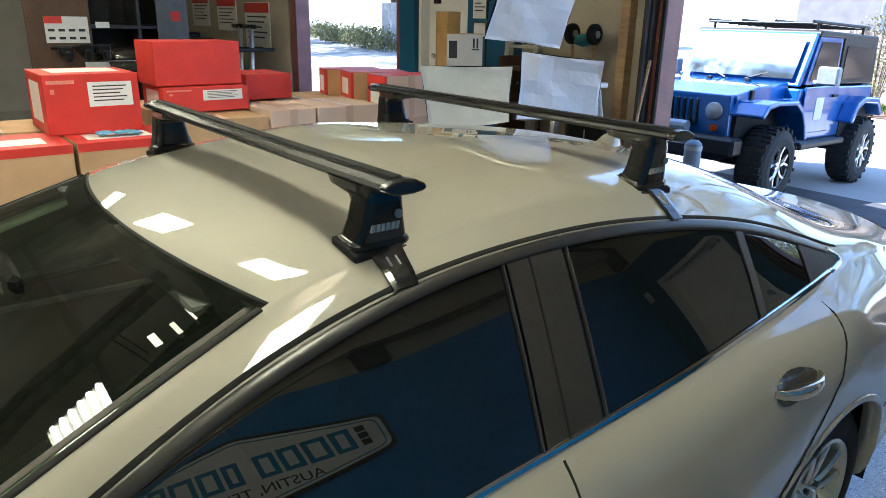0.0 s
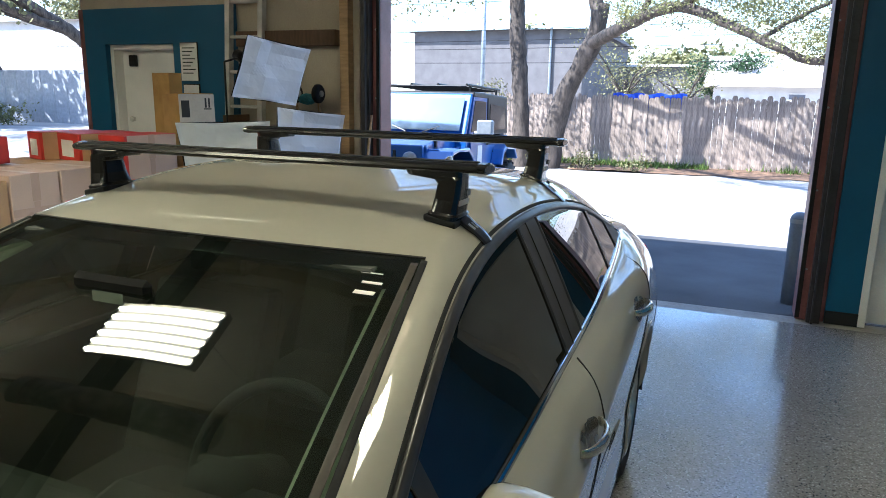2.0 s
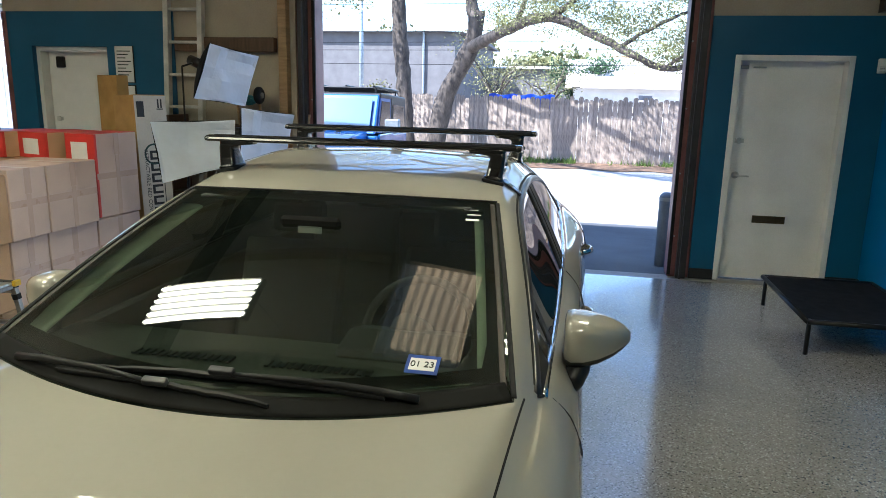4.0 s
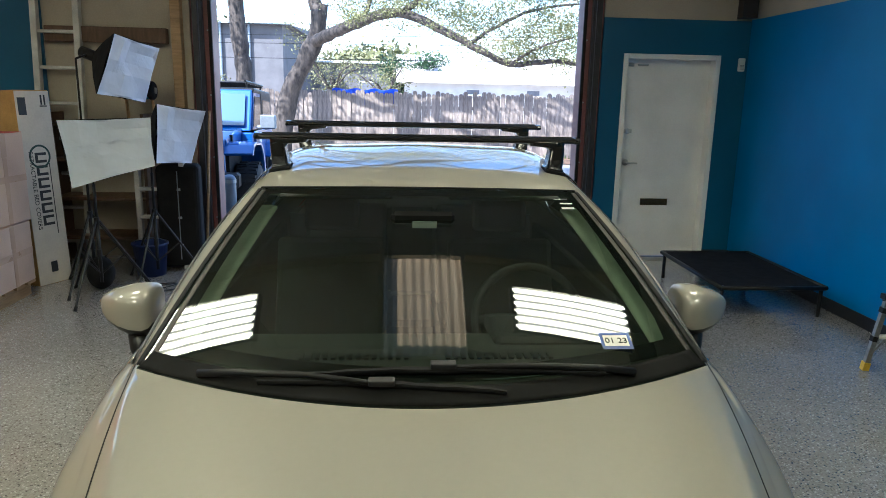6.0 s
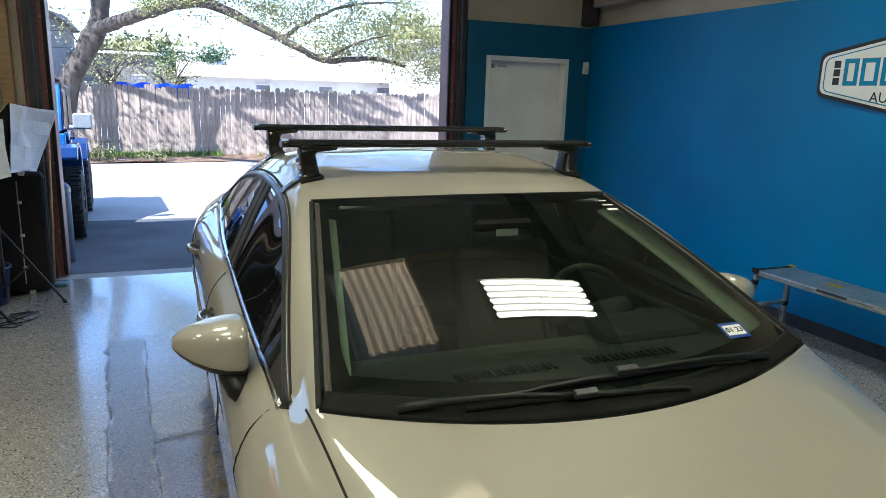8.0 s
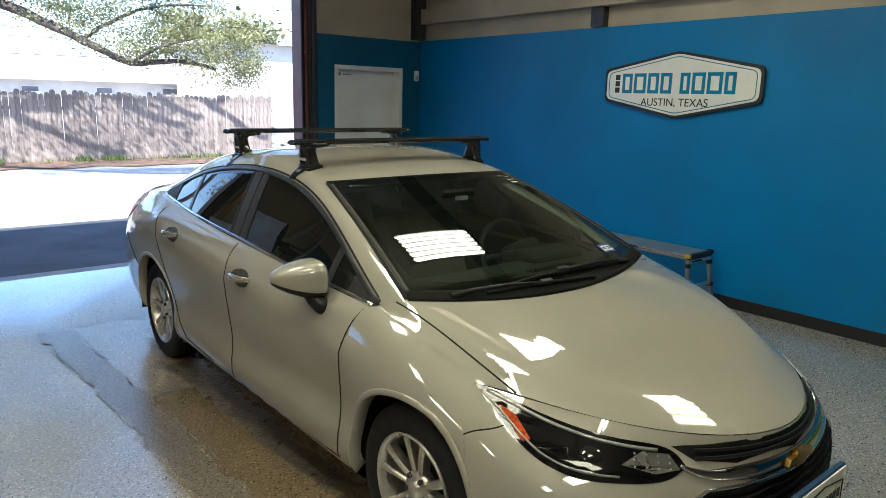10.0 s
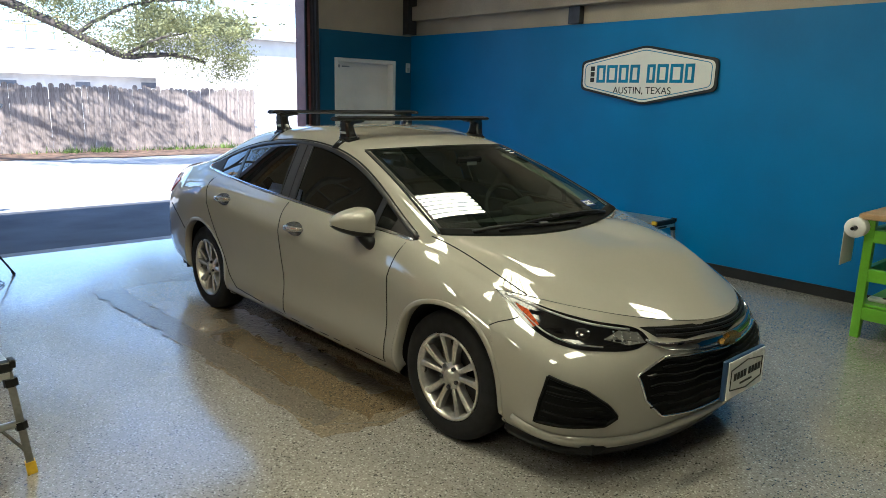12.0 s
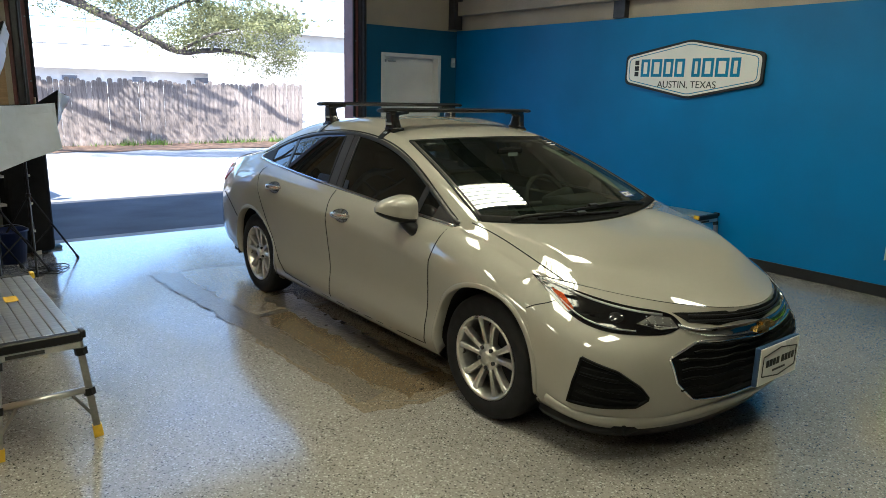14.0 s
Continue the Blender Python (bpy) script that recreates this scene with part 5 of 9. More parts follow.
bmesh.ops.translate(bm, verts=bm.verts, vec=(0, 0, p.z))
part("badge", bm, mat("gold_badge", (0.38, 0.24, 0.06), 0.25, metal=0.8), car, "plain gold badge")
# plate holder with a shop card
plate = part("plate_holder", boxes((-0.158, 0.158, -2.335, -2.315, 0.415, 0.575), bevel=0.004), mat("dark_blue_holder", (0.02, 0.05, 0.12), 0.4), car, "card plate in a dark holder")
plate.matrix_local = Matrix.Translation((0, 0.20, -0.105)) @ Matrix.Diagonal((1.14, 1.11, 1.14, 1))
part("card", boxes((-0.15, 0.15, -2.3395, -2.3352, 0.42, 0.57)), SIGN_WHITE, plate, "white shop card")
part("printed_bars", boxes(*[(-0.105 + i * 0.027 + (0.012 if i > 3 else 0), -0.085 + i * 0.027 + (0.012 if i > 3 else 0), -2.3415, -2.340, 0.487, 0.516) for i in range(8)], (-0.05, 0.05, -2.3415, -2.340, 0.462, 0.470)), INK, plate, "dark printed bars")
bm = bmesh.new()
oc = [(-0.13, 0.455), (0, 0.437), (0.13, 0.455), (0.13, 0.535), (0, 0.553), (-0.13, 0.535)]
for (x0, z0), (x1, z1) in zip(oc, oc[1:] + oc[:1]):
    rod(bm, (x0, -2.3405, z0), (x1, -2.3405, z1), 0.0025, n=5)
part("border_line", bm, INK, plate)
# lower lip and crease of the bumper
p, n = face_line(nose, [(-0.95, 1.0), (-0.88, 0.82), (-0.65, 0.75), (-0.465, 0.62), (-0.30, 0.85), (0, 0.9), (0.30, 0.85), (0.465, 0.62), (0.65, 0.75), (0.88, 0.82), (0.95, 1.0)], 80)
part("bumper_blade", ribbon(p, n, 0.05, 0.016), PAINT, car, smooth=True)
p, n = face_line(nose, [(-0.98, 0.0), (-0.5, 0.0), (0, 0.0), (0.5, 0.0), (0.98, 0.0)], 60)
part("air_dam", ribbon([q + Vector((0, 0.03, -0.02)) for q in p], n, 0.07, 0.012, sink=0.03), BLACK_PLASTIC, car, "black air dam under the bumper", smooth=True)
# underbody keeps daylight from passing under the skin
part("underbody", boxes((-0.70, 0.70, -2.10, 2.2, 0.17, 0.22), (-0.72, 0.72, -0.9, 0.9, 0.175, 0.26)), RUBBER, car, "black underbody")

# tail
for mirror in (False, True):
    tl = part("tail_light", inlay(tail, [(0.99, 5.75), (0.99, 4.75), (0.80, 4.6), (0.55, 4.55), (0.52, 5.3), (0.75, 5.75)], 0.005, mirror, edge=0.008), TAIL_RED, car, "red wraparound tail light", smooth=True)
    side = -1 if mirror else 1
    pts, nrm = side_line([(1.90, 0.925), (1.99, 0.90), (2.085, 0.865)], 12)
    part("side_lens", ribbon(pts, nrm, 0.055, 0.006, side, widths=[0.03 + 0.10 * i / 11 for i in range(12)]), TAIL_RED, tl, smooth=True)
part("rear_plate_recess", inlay(tail, [(-0.26, 4.0), (0.26, 4.0), (0.24, 2.8), (-0.24, 2.8)], 0.003, edge=0.004), GRILLE_BLACK, car)

# ---- wheels ----
def wheel(at):
    """The hub's axis is x; the rim's face looks along +x."""
    w = new("wheel")
    w.parent = car
    w.matrix_local = at
    bm = bmesh.new()
    prof = [(0.205, 0.085), (0.225, 0.10), (0.262, 0.104), (0.295, 0.098), (0.311, 0.082), (0.318, 0.05), (0.319, 0.0), (0.318, -0.05), (0.311, -0.082), (0.295, -0.098), (0.225, -0.10), (0.205, -0.085), (0.205, 0.085)]
    lathe(bm, prof, 64, "X", (-0.10, 0, 0))
    t = part("tyre", bm, RUBBER, w, "black road tyre", smooth=True)
    bm = bmesh.new()
    lathe(bm, [(0.205, -0.012), (0.216, -0.006), (0.214, 0.0), (0.206, 0.002), (0.198, -0.008), (0.190, -0.03), (0.182, -0.12), (0.19, -0.18)], 56, "X", cap=False)
    part("rim", bm, ALU_RIM, w, "silver alloy rim", smooth=True)
    bm = bmesh.new()
    for k in range(5):
        for d in (-1, 1):
            a = math.tau * k / 5 + math.pi / 2
            sec = []
            for r, off, wid, x0, x1 in ((0.045, 0.014, 0.017, -0.030, -0.075), (0.085, 0.021, 0.0165, -0.020, -0.06), (0.125, 0.030, 0.018, -0.014, -0.055), (0.165, 0.041, 0.021, -0.010, -0.05), (0.205, 0.056, 0.027, -0.009, -0.04)):
                ring = []
                for dy, x in ((-wid, x1), (-wid, x0 - 0.006), (-wid * 0.5, x0), (wid * 0.5, x0), (wid, x0 - 0.006), (wid, x1)):
                    yy, rr = d * off + dy * 0.8, r
                    ring.append(bm.verts.new((x, rr * math.cos(a) - yy * math.sin(a), rr * math.sin(a) + yy * math.cos(a))))
                sec.append(ring)
            for p, q in zip(sec, sec[1:]):
                for i in range(5):
                    bm.faces.new((p[i], p[i + 1], q[i + 1], q[i]))
    part("spokes", bm, ALU_RIM, w, "five pairs of silver spokes", smooth=False)
    bm = bmesh.new()
    lathe(bm, [(0.072, -0.07), (0.070, -0.034), (0.060, -0.024), (0.036, -0.022), (0.034, -0.012), (0.026, -0.008), (0.0, -0.007)], 32, "X")
    part("hub", bm, ALU_RIM, w, smooth=True)
    for k in range(5):
        bm = bmesh.new()
        a = math.tau * (k + 0.5) / 5 + math.pi / 2
        rod(bm, (-0.026, 0.054 * math.cos(a), 0.054 * math.sin(a)), (-0.012, 0.054 * math.cos(a), 0.054 * math.sin(a)), 0.010, n=6)
        part("lug_nut", bm, DARK_STEEL, w)
    bm = bmesh.new()
    lathe(bm, [(0.15, -0.115), (0.15, -0.10), (0.06, -0.10), (0.06, -0.115)], 32, "X", cap=False)
    lathe(bm, [(0.20, -0.19), (0.06, -0.19), (0.06, -0.2)], 32, "X", cap=False)
    part("brake_disc", bm, DARK_STEEL, w, "dark brake disc")
    return w


ALU_RIM = mat("silver_alloy", (0.62, 0.60, 0.56), 0.3, metal=0.85, scale=6, coat=0.6)
for hy in (-1.35, 1.35):
    for side in (1, -1):
        wheel(pose(side * 0.850, hy, 0.318, 0 if side > 0 else 0, 0, 0 if side > 0 else 180))

# ---- mirrors, handles, wipers, stickers ----
HANDLE_SILVER = mat("bright_silver_handle", (0.62, 0.60, 0.56), 0.16, metal=0.85, coat=0.5)
GLOSS_CUP = mat("handle_cup_shade", (0.10, 0.098, 0.092), 0.25, metal=0.5, coat=0.5)
for side in (1, -1):
    bm = bmesh.new()
    rings = []
    # teardrop shell: sections from the door outwards to the tip
    for x, y0, y1, z0, z1 in ((0.870, -0.740, -0.614, 0.978, 1.086), (0.876, -0.778, -0.607, 0.960, 1.104), (0.892, -0.792, -0.602, 0.953, 1.110), (0.93, -0.788, -0.60, 0.956, 1.109), (0.972, -0.766, -0.602, 0.966, 1.100), (1.012, -0.730, -0.606, 0.981, 1.086), (1.042, -0.692, -0.612, 0.998, 1.068), (1.064, -0.655, -0.622, 1.017, 1.046)):
        cy, cz, ry, rz = (y0 + y1) / 2, (z0 + z1) / 2, (y1 - y0) / 2, (z1 - z0) / 2
        ring = []
        for k in range(24):
            a = math.tau * (k + 0.5) / 24
            c, s = math.cos(a), math.sin(a)
            yy = cy + ry * math.copysign(abs(c) ** 0.7, c)
            if c > 0.3:
                yy = min(yy, y1 - 0.008)
            ring.append(bm.verts.new((side * x, yy, cz + rz * math.copysign(abs(s) ** (0.7 if s > 0 else 0.6), s))))
        rings.append(ring)
    low = []
    for a, b in zip(rings, rings[1:]):
        for k in range(24):
            f = bm.faces.new((a[k], a[(k + 1) % 24], b[(k + 1) % 24], b[k]))
            if 13 <= k <= 21:
                low.append(f)
    bm.faces.new(rings[0])
    bm.faces.new(rings[-1][::-1])
    me = bpy.data.meshes.new("door_mirror")
    bmesh.ops.recalc_face_normals(bm, faces=bm.faces)
    for f in low:
        f.material_index = 1
    for f in bm.faces:
        f.smooth = True
    me.materials.append(PAINT)
    me.materials.append(BLACK_PLASTIC)
    bm.to_mesh(me)
    bm.free()
    me.transform(Matrix.Translation((-0.032 * side, 0, -0.056)))
    shell = part("door_mirror", me, PAINT, car, "silver mirror shell with a black underside")
    part("mirror_glass", boxes((min(side * 0.86, side * 0.952), max(side * 0.86, side * 0.952), -0.612, -0.607, 0.932, 1.020), bevel=0.004), mat("mirror_silver", (0.8, 0.8, 0.8), 0.02, metal=1.0, var=0.0), shell, "mirror glass")
    bm = bmesh.new()
    tube(bm, [(side * 0.850, -0.785, 0.850), (side * 0.868, -0.765, 0.872), (side * 0.885, -0.735, 0.898), (side * 0.895, -0.70, 0.925)], 0.03, n=12, radii=[0.030, 0.036, 0.034, 0.030])
    part("mirror_arm", bm, BLACK_PLASTIC, shell, "black mirror arm", smooth=True)
    for hy, hz in ((-0.03, 0.842), (0.93, 0.90)):
        p, n = side_at(hy, hz)
        # almond-shaped cup with a bowed pull across it
        bm = bmesh.new()
        rings = []
        for i in range(17):
            t = i / 16
            w = math.sin(math.pi * min(1, max(0, 0.03 + 0.94 * t))) ** 0.75
            y = hy - 0.108 + 0.216 * t
            c = side_at(y, hz)[0].x
            out = 0.038 * math.sin(math.pi * t) ** 0.6 + 0.002
            hgt = 0.009 + 0.010 * w
            zc = hz + 0.006 - 0.010 * t
            rings.append([bm.verts.new((side * (c + out + 0.010 * math.cos(q) * w), y, zc + hgt * math.sin(q))) for q in [math.tau * k / 12 for k in range(12)]])
        for a, b in zip(rings, rings[1:]):
            for k in range(12):
                bm.faces.new((a[k], a[(k + 1) % 12], b[(k + 1) % 12], b[k]))
        bm.faces.new(rings[0])
        bm.faces.new(rings[-1])
        h = part("door_handle", bm, HANDLE_SILVER, car, "bright silver pull handle", smooth=True)
        bm = bmesh.new()
        fan = []
        for i in range(32):
            a = math.tau * i / 32
            y, z = hy + 0.098 * math.cos(a), hz - 0.002 + 0.040 * math.sin(a) * (1 - 0.25 * math.cos(a))
            q, nn = side_at(y, z)
            fan.append(bm.verts.new((side * (q.x + 0.0025), y, z)))
        q, nn = side_at(hy, hz)
        mid = bm.verts.new((side * (q.x + 0.0015), hy, hz))
        for i in range(32):
            bm.faces.new((fan[i], fan[(i + 1) % 32], mid))
        part("handle_cup", bm, GLOSS_CUP, h, "dark recess behind the handle", smooth=True)

def screen_at(x, y):
    """The windscreen's face at a place in plan."""
    best = None
    for i in range(60):
        u = 2.0 + 0.01 * i
        half = skin_at(u, 10)[0].x
        p, n = skin_at(u, 12 - 2 * min(1, abs(x) / half))
        if best is None or abs(p.y - y) < best[0]:
            best = (abs(p.y - y), p, n)
    return Vector((x, best[1].y, best[1].z)), Vector((0, best[2].y, best[2].z)).normalized()


for (xa, ya), (xb, yb), (xp, yp), (xc, yc) in (((-0.33, -1.245), (0.44, -1.235), (0.52, -1.225), (0.03, -1.238)), ((-0.42, -1.255), (0.18, -1.305), (-0.57, -1.215), (-0.12, -1.285))):
    wp = new("wiper")
    wp.parent = car
    pts, nrm = zip(*[screen_at(xa + (xb - xa) * i / 19, ya + (yb - ya) * i / 19) for i in range(20)])
    part("blade", ribbon([p + n * 0.004 for p, n in zip(pts, nrm)], nrm, 0.016, 0.012, widths=[0.008 + 0.008 * math.sin(math.pi * i / 19) for i in range(20)]), BLACK_PLASTIC, wp, "black wiper blade")
    line = [screen_at(xp + (xc - xp) * i / 5, yp + (yc - yp) * i / 5) for i in range(6)]
    bm = bmesh.new()
    tube(bm, [p + n * (0.012 + 0.010 * math.sin(math.pi * i / 5)) for i, (p, n) in enumerate(line)], 0.008, n=8, radii=[0.011, 0.010, 0.009, 0.008, 0.007, 0.007])
    part("arm", bm, BLACK_PLASTIC, wp, "black wiper arm", smooth=True)
    a, n0 = line[-1]
    bm = bmesh.new()
    box(bm, -0.032, 0.032, -0.010, 0.010, 0.0, 0.018, bevel=0.004)
    bmesh.ops.transform(bm, matrix=Matrix.Translation(a + n0 * 0.012) @ Matrix.Rotation(0.35, 4, "X"), verts=bm.verts)
    part("blade_clip", bm, DARK_STEEL, wp, "grey clip joining arm and blade")

# inspection sticker, mirror and card behind the glass
def glass_frame(x, u, lift):
    v = 12 - 2 * min(1, abs(x) / skin_at(u, 10)[0].x)
    p, n = skin_at(u, v)
    p = Vector((x, p.y, p.z))
    up = (skin_at(u + 0.1, v)[0] - skin_at(u - 0.1, v)[0])
    up = Vector((0, up.y, up.z)).normalized()
    right = Vector((1, 0, 0))
    nn = right.cross(up).normalized()
    return Matrix.Translation(p + nn * lift) @ Matrix((right, up, nn)).transposed().to_4x4()


m = glass_frame(0.502, 2.315, 0.003)
st = part("inspection_sticker", boxes((-0.042, 0.042, -0.031, 0.031, 0, 0.0006)), mat("sticker_blue", (0.02, 0.06, 0.30), 0.4), car, "blue and white dated windscreen sticker")
st.matrix_local = m
part("panel", boxes((-0.033, 0.033, -0.020, 0.020, 0.0007, 0.0012)), PAPER, st)
lettering("01 23", 0.027, Matrix.Translation((0, -0.001, 0.0022)), INK, "lettering", st)
for i, (x, w) in enumerate(((0.515, 0.045), (0.515, 0.045), (0.50, 0.05))):
    mm = glass_frame(x, 3.70 + 0.07 * i, 0.002)
    s2 = part("small_label", boxes((-w / 2, w / 2, -0.006 + 0.002 * i, 0.006 - 0.002 * i, 0, 0.0006)), PAPER, car)
    s2.matrix_local = mm
tg = part("mirror_tag", boxes((-0.035, 0.045, -0.608, -0.605, 1.223, 1.245)), PAPER, car, "small white tag by the inside mirror")


# ---- cabin ----
PILLAR_CLOTH = mat("pale_pillar_lining", (0.50, 0.56, 0.44), 0.9, scale=8, bump=0.01, bump_scale=200)
bm = bmesh.new()
prism(bm, [(-1.22, 0.60), (-1.25, 0.93), (-0.98, 0.945), (-0.80, 0.93), (-0.70, 0.86), (-0.68, 0.60)], "X", -0.70, 0.70)
part("dashboard", bm, mat("soft_grey_dash", (0.046, 0.049, 0.043), 0.7, scale=8, bump=0.01, bump_scale=200), car, "dark grey dashboard", bevel=0.02)
part("dash_vents", boxes(*[(-0.35 + i * 0.022, -0.338 + i * 0.022, -1.06, -1.02, 0.944, 0.949) for i in range(14)], *[(0.05 + i * 0.022, 0.062 + i * 0.022, -1.06, -1.02, 0.944, 0.949) for i in range(14)]), BLACK_PLASTIC, car)
bm = bmesh.new()
prism(bm, [(-0.95, 0.93), (-0.70, 0.90), (-0.68, 0.955), (-0.80, 0.985), (-0.93, 0.965)], "X", 0.20, 0.56)
part("instrument_hood", bm, CABIN, car, bevel=0.02)
bm = bmesh.new()
ring = [Vector((0.37 + 0.185 * math.cos(a), 0, 0.185 * math.sin(a))) for a in [math.tau * i / 36 for i in range(36)]]
tilt = Matrix.Translation((0, -0.58, 0.90)) @ Matrix.Rotation(radians(-24), 4, "X")
pts = [tilt @ Vector((p.x, 0, p.z)) for p in ring]
tube(bm, pts + [pts[0]], 0.015, n=8)
for a in (0, 180, 270):
    e = tilt @ Vector((0.37 + 0.175 * math.cos(radians(a)), 0, 0.175 * math.sin(radians(a))))
    rod(bm, tilt @ Vector((0.37, 0.02, 0)), e, 0.018)
rod(bm, tilt @ Vector((0.37, 0.0, 0)), tilt @ Vector((0.37, -0.2, 0.0)), 0.05)
part("steering_wheel", bm, CABIN, car, "dark steering wheel", smooth=True)
for x in (-0.37, 0.37):
    for y0, nm in ((-0.25, "front_seat"), (0.72, "rear_seat")):
        bm = bmesh.new()
        box(bm, x - 0.24, x + 0.24, y0 - 0.25, y0 + 0.25, 0.35, 0.52, bevel=0.05)
        prism(bm, [(y0 + 0.16, 0.48), (y0 + 0.30, 0.48), (y0 + 0.47, 1.02), (y0 + 0.38, 1.04)], "X", x - 0.23, x + 0.23)
        prism(bm, [(y0 + 0.40, 1.06), (y0 + 0.49, 1.06), (y0 + 0.50, 1.20), (y0 + 0.43, 1.20)], "X", x - 0.12, x + 0.12)
        part(nm, bm, SEAT_CLOTH, car, "dark cloth seat with headrest", bevel=0.025)
part("rear_bulkhead", boxes((-0.72, 0.72, 1.26, 1.29, 0.28, 0.95)), CABIN, car)
part("rear_seat_middle", boxes((-0.135, 0.135, 0.47, 0.97, 0.35, 0.54), (-0.145, 0.145, 1.06, 1.20, 0.50, 1.02), bevel=0.03), SEAT_CLOTH, car)
part("cabin_floor", boxes((-0.78, 0.78, -1.15, 1.3, 0.27, 0.30)), CABIN, car)
part("parcel_shelf", boxes((-0.66, 0.66, 1.18, 1.85, 0.94, 0.96)), CABIN, car)
for side in (1, -1):
    part("door_lining", boxes((min(side * 0.74, side * 0.78), max(side * 0.74, side * 0.78), -0.95, 1.3, 0.3, 0.90), bevel=0.01), CABIN, car)
    # inner face of the windscreen pillar
    pts, nrm = row_line(10.07, 2.25, 3.85, 30)
    part("pillar_lining", ribbon([p - n * 0.05 for p, n in zip(pts, nrm)], nrm, 0.11, 0.014, side), PILLAR_CLOTH, car, "pale green-grey pillar lining", smooth=True)
cells = [(i, j) for i, j in PANELS["roof"] if TAG[i] > 4.0 and VT[j] >= 8.9]
PANELS["headliner"] = cells
both_sides("headliner", "headliner", HEADLINER, lift=-0.03)
for x in (0.10, -0.50):
    part("sun_visor", boxes((x, x + 0.40, -0.40, -0.25, 1.285, 1.30), bevel=0.005), HEADLINER, car)
part("inside_mirror", boxes((-0.105, 0.105, -0.60, -0.575, 1.222, 1.275), bevel=0.012), COWL, car, "inside mirror", smooth=False)

# ---- roof rack: a thing of its own that sits on the roof ----
RACK_BLACK = mat("black_anodised_bar", (0.016, 0.016, 0.017), 0.28, metal=0.6, scale=14, stretch=(0.2, 8, 1), coat=0.3)
RACK_PLASTIC = mat("rack_foot_plastic", (0.010, 0.010, 0.011), 0.22, scale=25, coat=0.4)
FOIL = mat("silver_print", (0.55, 0.55, 0.56), 0.4, metal=0.5)


